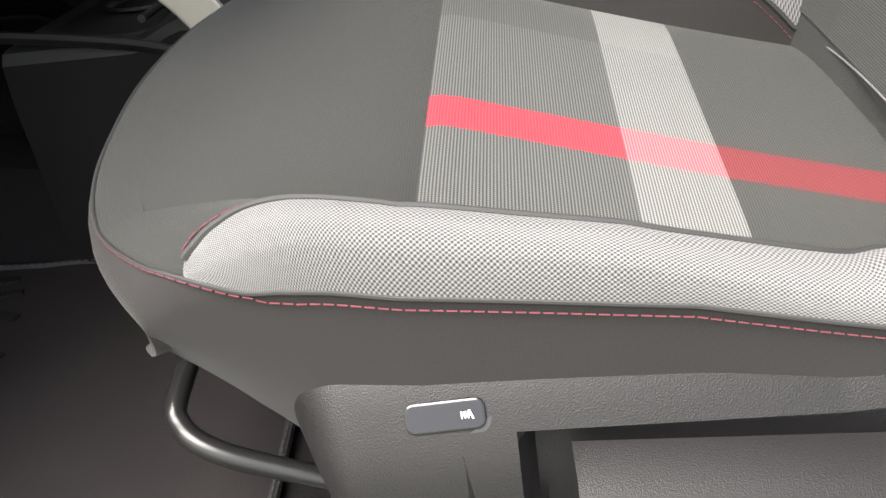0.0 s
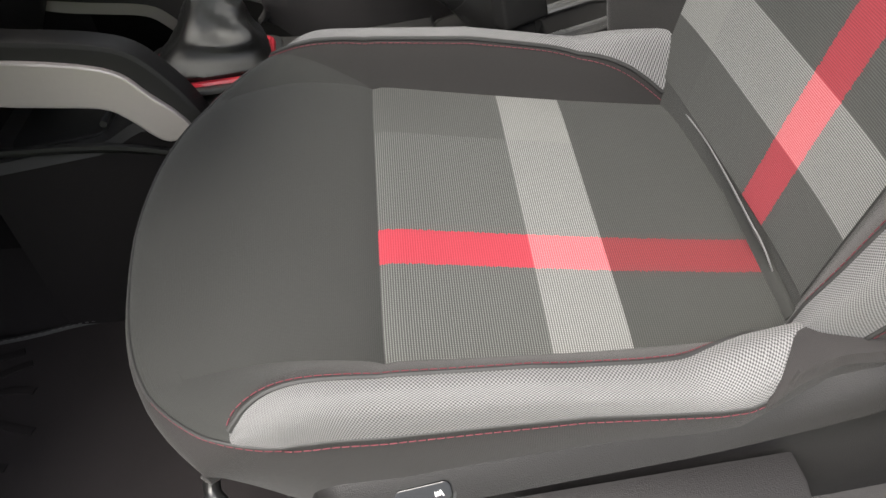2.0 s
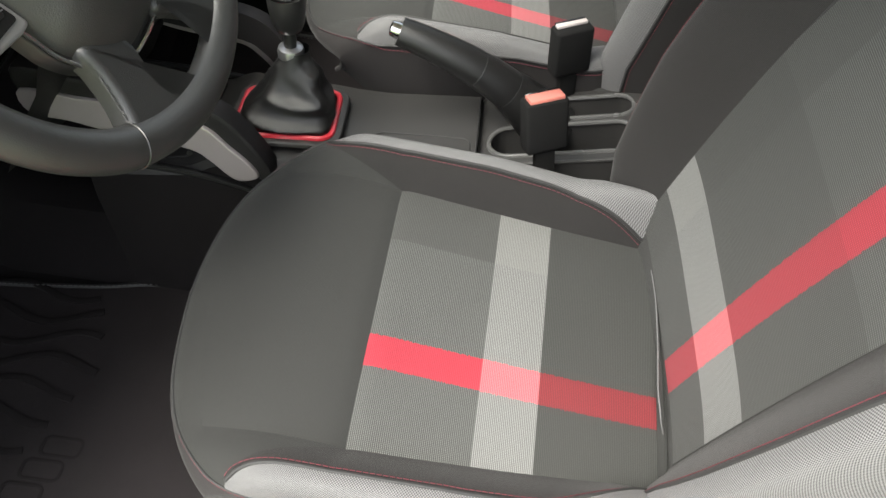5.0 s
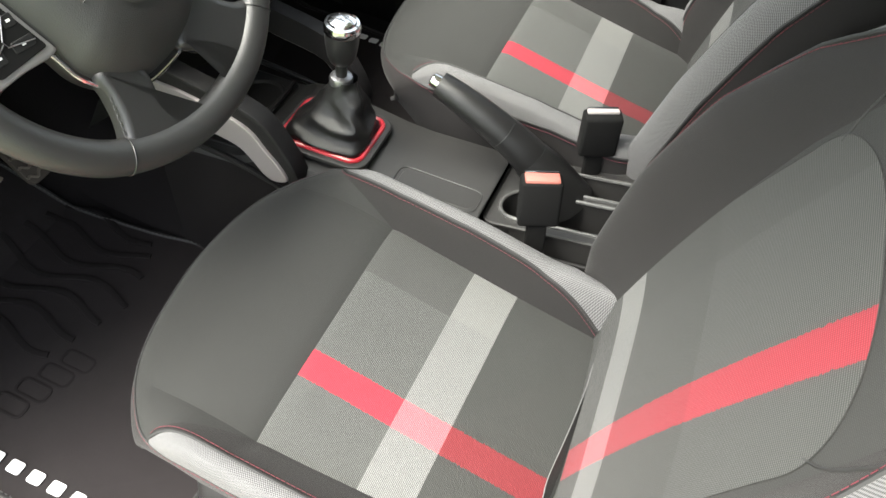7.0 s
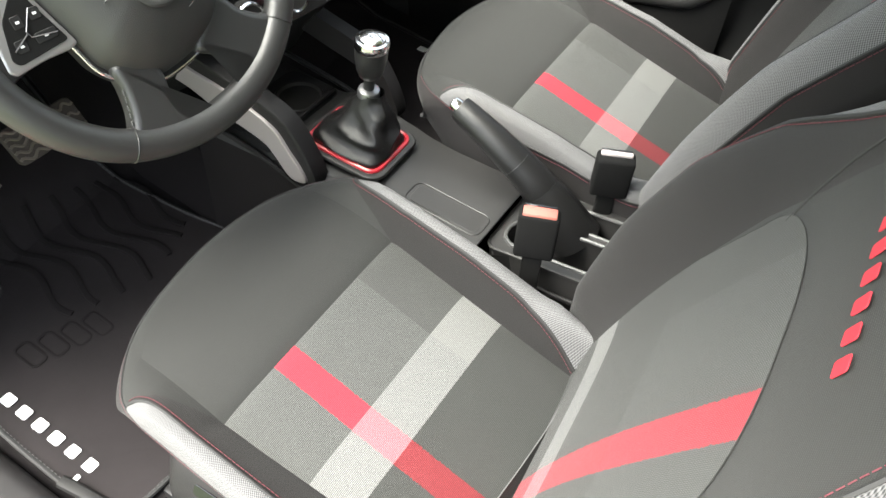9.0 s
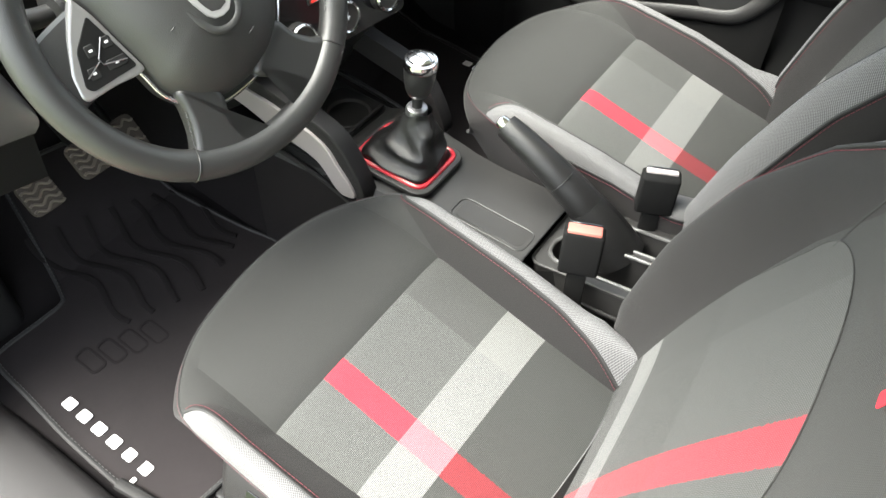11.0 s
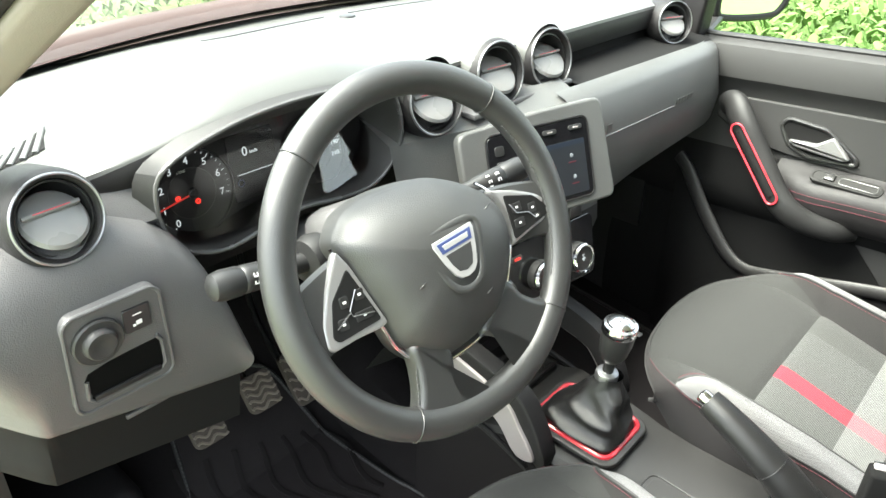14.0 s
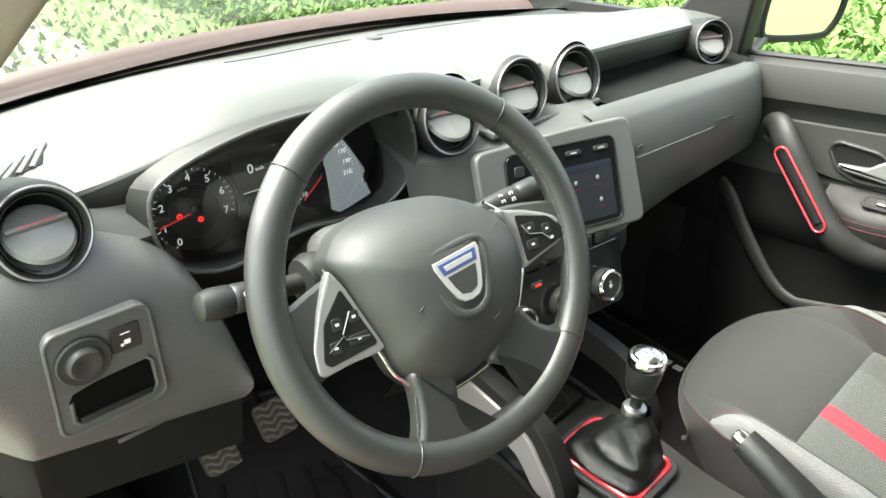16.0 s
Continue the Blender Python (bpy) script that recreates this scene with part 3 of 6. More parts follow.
def cushion_point(p, i, lift=0.0):
    """p runs across: 0 middle, 1 insert edge, 2 bolster crest, 3 lower piping, 4 hem; i runs from back to front."""
    q = profile_at(i)
    y, z = q.x, q.y
    sgn, p = (1 if p >= 0 else -1), abs(p)
    wrap = min(1.0, max(0.0, (i - 58) / 16.0))
    wrap = wrap * wrap * (3 - 2 * wrap)
    yy = y if i < I_NOSE else 0.24
    pinch = 0.80 if sgn < 0 else 0.35
    crest_s = 0.206 - pinch * lerp_table([(-0.30, 0.036), (-0.26, 0.024), (-0.2, 0.007), (-0.12, 0.0)], yy)
    h = lerp_table([(-0.31, 0.070), (-0.26, 0.060), (-0.21, 0.044), (-0.15, 0.045), (-0.10, 0.045), (0.0, 0.033), (0.06, 0.024), (0.12, 0.012), (0.18, 0.002), (0.2, 0.0)], yy)
    low = lerp_table([(-0.31, 0.062), (-0.26, 0.040), (-0.22, 0.030), (-0.13, 0.024), (-0.06, 0.010), (0.0, -0.003), (0.07, -0.013), (0.2, -0.020)], yy) * (1 - 0.75 * wrap)
    ins = 0.165 if sgn > 0 else 0.159
    side = 0.219 - 0.016 * min(1.0, max(0.0, (-0.24 - yy) / 0.06))
    if sgn < 0:
        ins -= lerp_table([(-0.28, 0.024), (-0.22, 0.018), (-0.15, 0.011), (-0.05, 0.003), (0.0, 0.0)], yy)
    if p <= 1:
        s, dz = ins * p, -0.005 * p ** 8 * (1 - wrap)
    elif p <= 2:
        k = p - 1
        s = ins + (crest_s - ins) * k
        dz = (-0.005 + (h + 0.005) * math.sin(k * math.pi / 2) ** 1.1) * (1 - wrap)
    elif p <= 3:
        k = p - 2
        s = crest_s + (side - crest_s) * math.sin(k * math.pi / 2) ** 0.8
        dz = h * (1 - wrap) + (low - h * (1 - wrap)) * (1 - math.cos(k * math.pi / 2))
    else:
        k = p - 3
        s, dz = side + 0.004 * math.sin(k * math.pi) - 0.012 * k - 0.018 * min(1.0, max(0.0, -yy / 0.15)) * k, low - k * lerp_table([(0.08, 0.145), (0.12, 0.112), (0.15, 0.088), (0.18, 0.058), (0.21, 0.026)], yy) * max(0.0, 1 - max(0.0, i - I_NOSE) / 9)
    if i < 54:
        d = abs(y)
        dz -= 0.004 * math.exp(-d / 0.006) * (1 if p <= 1 else max(0, 2 - p))
    bl = min(1.0, max(0.0, yy / 0.21))
    bl = bl * bl * (3 - 2 * bl)
    y -= ((1.0 if sgn > 0 else 0.85) * s * s + (17 if sgn > 0 else 18.5) * s ** 4 + (0 if sgn > 0 else 0.003 * min(1.0, s / 0.06))) * bl
    under = max(0.0, (i - I_NOSE) / 11)
    y -= 0.035 * under ** 1.3 * (s / 0.219) ** 3
    s *= 1 - 0.26 * under ** 1.3
    return Vector((sgn * (s + (lift if p > 2.4 else 0)), y, z + dz + (lift if p <= 2.6 else 0)))


def cushion_out(p, i, d):
    """A point d metres off the cloth, along its normal."""
    a = cushion_point(p, i)
    n = (cushion_point(p, min(i + 0.3, len(CUSHION_PROFILE) - 1.01)) - a).cross(cushion_point(p + 0.02, i) - a)
    if n.length < 1e-9:
        return a
    n.normalize()
    mid = Vector((0, 0.0, -0.08))
    return a + n * (d if n.dot(a - mid) > 0 else -d)


def crest_p(i):
    y = profile_at(i).x
    k = min(1.0, max(0.0, (y - 0.042) / 0.130))
    rear = max(0.0, min(1.0, (-0.17 - y) / 0.125))
    return 1.74 + 0.64 * (1 - math.sqrt(1 - k ** 2.2)) - 0.62 * rear ** 1.8


def arc_v(i):
    return CUSHION_PROFILE[i].x if i < I_NOSE else CUSHION_PROFILE[I_NOSE].x + 0.006 * (i - I_NOSE)


def cushion_uv(p, i):
    q = cushion_point(p, i)
    return (q.x + 0.03 * max(0, abs(p) - 1) * (1 if p > 0 else -1), arc_v(i))


BACK_LEAN = radians(21.0)


def back_point(p, v, lift=0.0):
    """p as on the cushion, v metres up the backrest."""
    sgn, p = (1 if p >= 0 else -1), abs(p)
    top = max(0.0, (v - 0.42) / 0.2)
    ins = 0.152 - 0.03 * top
    crest = lerp_table([(-0.10, 0.180), (0.0, 0.212), (0.05, 0.225), (0.10, 0.2355), (0.15, 0.243), (0.2, 0.248), (0.25, 0.250), (0.35, 0.250), (0.45, 0.242), (0.55, 0.205), (0.62, 0.165), (0.68, 0.124), (0.72, 0.10)], v)
    h = lerp_table([(-0.06, 0.02), (0.0, 0.045), (0.06, 0.060), (0.2, 0.064), (0.34, 0.058), (0.45, 0.034), (0.53, 0.016), (0.62, 0.004), (0.72, -0.035)], v)
    crown = -0.012 * max(0.0, (v - 0.5) / 0.14) ** 2 * 2
    if p <= 1:
        x, n = ins * p, 0.006 * p ** 4 + crown
    elif p <= 2:
        k = p - 1
        x, n = ins + (crest - 0.018 - ins) * k, 0.006 + crown + (h - crown - 0.006) * math.sin(k * math.pi / 2) ** 1.3
    elif p <= 3:
        k = p - 2
        x = crest - 0.018 + 0.022 * math.sin(k * math.pi / 2)
        n = h - 0.075 * (1 - math.cos(k * math.pi / 2)) - 0.01 * k
    else:
        k = p - 3
        x, n = crest + 0.004 - 0.03 * k, h - 0.085 - 0.07 * k
    bend = 0.012 * math.sin(max(0.0, min(1.0, v / 0.5)) * math.pi)
    n += lift + bend
    return Vector((sgn * x, n * math.cos(BACK_LEAN) - v * math.sin(BACK_LEAN), n * math.sin(BACK_LEAN) + v * math.cos(BACK_LEAN)))


def insert_width(v):
    """Half width of the backrest's tartan panel."""
    if v < 0.32:
        return 0.151
    if v < 0.42:
        return 0.151 - 0.008 * (v - 0.32) / 0.10
    k = min(1.0, (v - 0.42) / 0.077)
    return 0.143 * max(0.0, 1 - k ** 2.8) ** 0.45


def front_seat(name, label, cushion_at, back_at, driver):
    seat = thing(name, label, "car seat", "front seats")
    C, B = cushion_at, back_at

    def cp(p, i, lift=0.0):
        return C @ cushion_point(p, i, lift)

    def bp(p, v, lift=0.0):
        return B @ back_point(p, v, lift)

    n = len(CUSHION_PROFILE)
    rows_in = list(range(0, I_SEAM + 1))
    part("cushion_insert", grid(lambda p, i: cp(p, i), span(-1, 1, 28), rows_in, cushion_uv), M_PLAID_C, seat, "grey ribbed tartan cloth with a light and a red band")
    a = grid(lambda p, i: cp(p, i), span(-1, 1, 28), list(range(I_SEAM, I_TIP + 1)), cushion_uv)
    b = grid(lambda k, i: cp(k * low_seam(i), i), span(-1, 1, 48), list(range(I_TIP, 68)), lambda k, i: cushion_uv(k * low_seam(i), i))
    fp = joined([a, b])
    bmesh.ops.remove_doubles(fp, verts=fp.verts[:], dist=0.0002)
    part("front_panel", fp, M_CLOTH, seat, "charcoal cloth thigh support")
    across = [-3 + 2.1 * k / 8 for k in range(8)] + [-0.9 + 1.8 * k / 16 for k in range(16)] + [0.9 + 2.1 * k / 8 for k in range(9)]
    skirt = [grid(lambda p, i: cp(p, i), across, list(range(67, 86)), cushion_uv)]
    for sgn in (-1, 1):

        def lining_from(i):
            """The near-black lining narrows to a point ahead of the tartan panel."""
            f = max(0.0, (i - I_SEAM) / (I_TIP - I_SEAM))
            return 1 + (crest_p(i) - 1) * (1 - (1 - f) ** 1.5)

        part("bolster_lining", grid(lambda k, i: cp(sgn * (lining_from(i) + (crest_p(i) - lining_from(i)) * k), i), span(0, 1, 12), list(range(0, I_TIP + 1)),
                                    lambda k, i: cushion_uv(sgn * (1 + (crest_p(i) - 1) * k), i)), M_LINING, seat, "near-black cloth between tartan and bolster")
        part("front_corner", grid(lambda k, i: cp(sgn * (1 + (lining_from(i) - 1) * k), i), span(0, 1, 10), list(range(I_SEAM, I_TIP + 1)),
                                  lambda k, i: cushion_uv(sgn * (1 + (lining_from(i) - 1) * k), i)), M_CLOTH, seat)
        rear = REAR if (sgn < 0) == driver else 2

        def weave_end(i):
            """Share of the bolster's height that the light weave still covers behind the curved seam of the heel pad."""
            return 1.0 if i >= rear else 0.40 + 0.60 * max(0.0, (i - rear + 3) / 3) ** 1.6

        part("bolster_panel", grid(lambda k, i: cp(sgn * (crest_p(i) + (max(low_seam(i), crest_p(i)) - crest_p(i)) * k * weave_end(i)), i, 0.0008), span(0, 1, 14), [0.5 * q for q in range(4, 2 * rear)] + list(range(rear, I_TIP + 1)),
                                   lambda k, i: (0.055 * k * weave_end(i), profile_at(i).x)), M_LIGHT, seat, "light grey dotted weave")
        part("bolster_heel", grid(lambda k, i: cp(sgn * (crest_p(i) + (3 - crest_p(i)) * (weave_end(i) + (1 - weave_end(i)) * k)), i, 0.0012 + 0.004 * math.sin(k * math.pi)), span(0, 1, 12), [0.5 * q for q in range(0, 2 * rear + 1)], lambda k, i: (0.055 * k, profile_at(i).x)), M_SKIRT, seat, "plain charcoal heel pad")
        skirt.append(grid(lambda k, i: cp(sgn * (low_seam(i) + (3 - low_seam(i)) * k), i), span(0, 1, 8), list(range(46, 68)), lambda k, i: (0.05 * k, arc_v(i))))
        skirt.append(grid(lambda k, i: cp(sgn * (3 + k), i), span(0, 1, 8), list(range(0, 78)), lambda k, i: (0.15 * k, arc_v(i))))
        crest_line = [cp(sgn * crest_p(i), i, 0.0008) for i in range(4, I_TIP)]
        low_line = [C @ cushion_out(sgn * low_seam(i), i, 0.0005) for i in span(rear, 67, 120)]
        part("piping", tube(crest_line, 0.0022, 7), M_PIPING, seat)
        part("piping", tube(low_line, 0.0015, 7), M_PIPING, seat)
        part("stitching", stitches([cp(sgn * (crest_p(i) - 0.10), i, 0.0012) for i in range(4, I_TIP)]), M_THREAD, seat, "red thread")
        part("stitching", stitches([C @ cushion_out(sgn * (low_seam(i) + 0.045), i, 0.0016) for i in span(rear, 66.5, 120)]), M_THREAD, seat, "red thread")
    skirt = joined(skirt)
    bmesh.ops.remove_doubles(skirt, verts=skirt.verts[:], dist=0.0004)
    part("skirt", skirt, M_SKIRT, seat, "dark cloth skirt round the cushion")
    part("piping", tube([C @ cushion_out(p, 67, 0.0003) for p in span(-0.9, 0.9, 40)], 0.0013, 7), M_PIPING, seat)
    part("cushion_pan", grid(lambda x, y: C @ Vector((x, y, -0.105 + 0.25 * y + 0.3 * max(0.0, y - 0.1))), span(-0.165, 0.165, 8), span(-0.33, 0.135, 10), thick=0.006), M_DARK, seat, "black pan under the cushion")
    # backrest
    vs = span(-0.06, 0.72, 52)
    part("backrest_centre", grid(lambda p, v: bp(p, v), span(-1, 1, 20), vs, lambda p, v: (back_point(p, v).x, v)), M_CLOTH, seat, "charcoal cloth backrest")
    iv = span(0.014, 0.40, 36) + [0.4965 - 0.0965 * (1 - k / 40) ** 2 for k in range(1, 41)]
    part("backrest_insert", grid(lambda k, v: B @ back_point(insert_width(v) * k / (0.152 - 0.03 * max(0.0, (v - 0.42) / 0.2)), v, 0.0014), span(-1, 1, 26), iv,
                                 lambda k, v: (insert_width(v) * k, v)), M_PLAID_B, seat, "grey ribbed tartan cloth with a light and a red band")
    hem = [B @ back_point(s * insert_width(v) / (0.152 - 0.03 * max(0.0, (v - 0.42) / 0.2)), v, 0.0012) for s, order in ((-1, iv), (1, iv[::-1])) for v in order]
    part("insert_seam", tube(hem, 0.0005, 6), M_CLOTH, seat)
    for sgn in (-1, 1):
        wide = 0.57 if driver and sgn < 0 else 0.0

        def start(v, wide=wide, sgn=sgn):
            if driver and sgn > 0:
                return lerp_table([(0.0, 2.25), (0.36, 2.22), (0.50, 1.95), (0.60, 1.62), (0.72, 1.40)], v)
            return (1.71 if driver else 1.78) - wide * (max(0.0, min(1.0, (v - 0.42) / 0.14)) + max(0.0, (v - 0.56) / 0.12))

        part("backrest_lining", grid(lambda k, v: bp(sgn * (1 + (max(1.001, start(v)) - 1) * k), v), span(0, 1, 12), vs, lambda k, v: (0.078 * k, v)), M_LINING, seat, "near-black cloth between tartan and bolster")

        def edge_p(v, sgn=sgn):
            """Where the light weave ends on the outer side of the bolster."""
            return lerp_table([(0.0, 2.50), (0.12, 2.58), (0.30, 2.9), (0.4, 3.0)], v) if driver and sgn < 0 else 2.6

        part("backrest_panel", grid(lambda k, v: bp(sgn * (start(v) + (edge_p(v) - start(v)) * k), v, 0.0012), span(0, 1, 18), vs, lambda k, v: (0.09 * (edge_p(v) - 1.78) * k, v)), M_LIGHT, seat, "light grey dotted weave")
        # Outer side takes the darker lining cloth to stand in for pillar shade.
        part("backrest_side", grid(lambda k, v: bp(sgn * (edge_p(v) + (4 - edge_p(v)) * k), v), span(0, 1, 14), vs, lambda k, v: (0.10 * k, v)), M_LINING, seat)
        part("piping", tube([bp(sgn * start(v), v, 0.0008) for v in vs[2:]], 0.0022, 7), M_PIPING, seat)
        part("piping", tube([bp(sgn * edge_p(v), v, 0.001) for v in vs[2:]], 0.0022, 7), M_PIPING, seat)
        part("stitching", stitches([bp(sgn * (start(v) - 0.08), v, 0.0014) for v in vs[2:]]), M_THREAD, seat, "red thread")
        if sgn < 0 or not driver:
            part("stitching", stitches([bp(sgn * (edge_p(v) + 0.05), v, 0.0016) for v in vs[2:]]), M_THREAD, seat, "red thread")
        seam = [B @ (back_point(sgn * (0.9 + 0.9 * ((v - 0.45) / 0.19)), v, 0.0004)) for v in span(0.45, 0.62, 12)]
        part("seam", tube(seam, 0.0013, 6), M_PIPING, seat)
    rear = grid(lambda k, v: B @ (back_point(0, v) * 0 + (back_point(4 if k > 0 else -4, v) * abs(k) + (back_point(4, v) + back_point(-4, v)) * 0.5 * (1 - abs(k))) + Vector((0, -0.02 * (1 - k * k), 0))),
                span(-1, 1, 10), vs)
    part("backrest_shell", rear, M_DARK, seat, "black backrest shell")
    # fabric tongue between cushion and backrest
    part("flap", tube([cp(p, 4, 0.004) for p in span(-0.9, 0.6, 20)], 0.006, 8, flat=0.6), M_CLOTH, seat)
    if driver:
        edge = smooth_line([(-0.205, -0.312, 0.638), (-0.215, -0.306, 0.646), (-0.265, -0.307, 0.644), (-0.326, -0.304, 0.641), (-0.380, -0.300, 0.637), (-0.401, -0.301, 0.631), (-0.413, -0.303, 0.621), (-0.417, -0.308, 0.605)], 8)
        part("tongue", grid(lambda k, j: edge[int(j)] + Vector((0, -0.02, -0.05)) * k, span(0, 1, 3), list(range(len(edge))), lambda k, j: (0.03 * k, 0.005 * j)), M_CLOTH, seat)
        part("tongue_edge", tube(edge, 0.0008, 6), M_LIGHT, seat, "pale cut edge")
    # embroidered badge: a row of plain blocks
    for k in range(6):
        m = B @ Matrix.Translation(back_point(0, 0.562, 0.0015)) @ pose(0, 0, 0, -69 - 6, 0, 0) @ Matrix.Translation((0.075 - 0.0224 * k, 0, 0)) @ pose(0, 0, 0, 0, 0, 0)
        part("badge_block", prism(rounded(0.0125, 0.0165, 0.0025, 3), 0.0008, 0.0003, 1, m), M_PRINT_RED, seat, "red embroidered block")
    return seat


DRIVER_C = pose(-0.334, 0.005, 0.698, 0, -8, -3)
DRIVER_B = pose(-0.3015, -0.308, 0.624, -2.7, -10.2, 2.7)
driver_seat = front_seat("driver_seat", "charcoal cloth driver's seat with light side bolsters and red tartan bands", DRIVER_C, DRIVER_B, True)
PASS_C = pose(0.318, 0.000, 0.739, 0, 0, 1.4)
PASS_B = pose(0.318, -0.293, 0.652, 0, 0, 0)
passenger_seat = front_seat("passenger_seat", "charcoal cloth passenger seat with light side bolsters and red tartan bands", PASS_C, PASS_B, False)


def seat_base(seat, x, z_top):
    """Rails and cross frame that carry the seat on the floor."""
    for dx in (-0.19, 0.19):
        part("rail", rbox(0.045, 0.46, 0.05, 0.006, 2, (x + dx, -0.10, 0.425)), M_STEEL, seat, "black steel seat rail")
        part("riser", rbox(0.03, 0.36, z_top - 0.44, 0.008, 2, (x + dx, -0.10, (z_top + 0.44) / 2)), M_DARK, seat)
    part("underframe", rbox(0.40, 0.34, 0.05, 0.01, 2, (x, -0.10, z_top)), M_DARK, seat)


seat_base(driver_seat, -0.334, 0.515)
seat_base(passenger_seat, 0.312, 0.555)

# plastic side cover of the driver's seat with the heater switch and the backrest lever
TRIM_SECTION = [(p.x + 0.003, p.y - 0.005) for p in smooth_line([(-0.510, 0.614, 0), (-0.530, 0.6145, 0), (-0.541, 0.610, 0), (-0.555, 0.591, 0), (-0.567, 0.566, 0), (-0.572, 0.534, 0), (-0.570, 0.497, 0), (-0.558, 0.455, 0), (-0.53, 0.44, 0)], 5)]


def trim_point(k, y):
    """Side cover: a rounded shell with a deep pocket for the lever behind the switch."""
    x, z = TRIM_SECTION[k]
    end = max(0.0, (y - 0.060) / 0.038)
    x = x + (-0.50 - x) * min(1, end) ** 2 * 0.8
    pocket = max(0.0, min(1.0, (-0.030 - 0.12 * max(0, 0.55 - z) - y) / 0.009))
    pocket *= max(0.0, min(1.0, (0.580 - z) / 0.005)) * max(0.0, min(1.0, (z - 0.463) / 0.012))
    x += 0.026 * pocket * pocket * (3 - 2 * pocket)
    rise = max(0.0, -0.19 - y)
    x -= 0.05 * min(rise, 0.12)
    z += (0.18 * rise + 0.5 * rise * rise) * max(0.0, min(1.0, (z - 0.56) / 0.03))
    return Vector((x, y - 0.03 * max(0.0, (0.60 - z) / 0.16) * (1 if y > 0 else 0.2), z - 0.008 * min(1, end)))


part("side_cover", grid(trim_point, list(range(len(TRIM_SECTION))), span(-0.47, 0.098, 124)), M_PLASTIC, driver_seat, "grained dark grey plastic side cover")
sw_at = Matrix.Translation((-0.5475, 0.004, 0.5885)) @ Matrix.Rotation(radians(-4), 4, "X") @ pose(0, 0, 0, 0, -56, 0) @ pose(0, 0, 0, 0, 0, 90)
part("switch_bezel", prism(rounded(0.047, 0.021, 0.007), 0.0016, 0.0006, 1, sw_at), M_SATIN, driver_seat)
sw = part("heater_switch", prism(rounded(0.041, 0.016, 0.005), 0.004, 0.0012, 2, sw_at), M_PIANO, driver_seat, "gloss black rocker switch with a white pictogram")
for dx, w, h, a in ((-0.013, 0.0012, 0.007, 20), (-0.010, 0.006, 0.0012, 0), (-0.011, 0.001, 0.005, 0), (-0.009, 0.001, 0.005, 0), (-0.007, 0.001, 0.005, 0)):
    part("pictogram", rbox(w * 0.7, h * 0.7, 0.0004, 0, 1), M_WHITE, sw).matrix_world = sw_at @ pose(dx * 0.8 - 0.003, 0.0, 0.0042, 0, 0, a)
lever_section = [(-0.553, 0.583), (-0.577, 0.5815), (-0.5885, 0.573), (-0.590, 0.556), (-0.584, 0.532), (-0.553, 0.528)]
lever_at = Matrix(((1, 0, 0, 0), (0, 0, -1, -0.058), (0, 1, -0.04, -0.012), (0, 0, 0, 1)))
part("lever", xf(prism([(x, z) for x, z in lever_section], 0.207, 0.003, 2), lever_at), M_PLASTIC, driver_seat, "long dark plastic recline lever")
part("adjuster_bar", tube(smooth_line([(-0.49, -0.02, 0.437), (-0.49, 0.04, 0.463), (-0.49, 0.112, 0.492), (-0.488, 0.158, 0.512), (-0.475, 0.182, 0.524), (-0.45, 0.187, 0.534), (-0.33, 0.187, 0.540), (-0.2, 0.186, 0.536), (-0.18, 0.16, 0.522), (-0.17, 0.05, 0.47)], 6), 0.0075, 10), M_STEEL, driver_seat, "black steel tube for sliding the seat")


# ---- dashboard ----
dash = thing("dashboard", "dark grey grained dashboard with round air vents and an instrument hood", "dashboard")


def bump(x, c, w):
    return math.exp(-((x - c) / w) ** 4)


def dash_edge(x):
    """Front lip of the upper pad: depth and height."""
    hood = bump(x, -0.335, 0.185)
    y = 0.445 - 0.027 * hood + 0.01 * (x / 0.6) ** 2
    z = 1.203 + 0.053 * hood * (1 - 0.25 * ((x + 0.33) / 0.18) ** 2 * hood) - 0.012 * (x / 0.65) ** 2
    return y, z


def dash_top_point(x, k):
    ye, ze = dash_edge(x)
    yb, zb = 1.00 - 0.09 * (x / 0.7) ** 2, 1.165 - 0.02 * (x / 0.7) ** 2
    if k < 0:
        a = min(1.0, -k)
        drop = 0.020 * bump(x, -0.335, 0.20)
        return Vector((x, ye - 0.004 * math.sin(a * math.pi), ze - drop - (0.040 - drop) * a))
    y = ye + (yb - ye) * k
    z = ze + (zb - ze) * k + 0.022 * math.sin(min(1, k * 1.6) * math.pi) * (1 - k)
    z -= 0.020 * bump(x, -0.335, 0.20) * max(0.0, 1 - k / 0.10) ** 2
    return Vector((x, y, z))


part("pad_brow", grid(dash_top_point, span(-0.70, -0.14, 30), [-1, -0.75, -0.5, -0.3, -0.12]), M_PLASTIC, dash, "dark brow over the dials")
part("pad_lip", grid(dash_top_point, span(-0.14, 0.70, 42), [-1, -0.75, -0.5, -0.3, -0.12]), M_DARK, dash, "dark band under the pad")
part("upper_pad", grid(dash_top_point, span(-0.70, 0.70, 70), [-0.12, -0.06, 0, 0.01, 0.02, 0.035, 0.05, 0.07, 0.10, 0.13, 0.2, 0.3, 0.4, 0.5, 0.6, 0.7, 0.8, 0.9, 1.0]), M_PAD, dash, "soft grey grained upper pad")
part("carcass", rbox(1.36, 0.34, 0.20, 0.02, 2, (0, 0.74, 1.06)), M_DARK, dash, "black inner carcass")

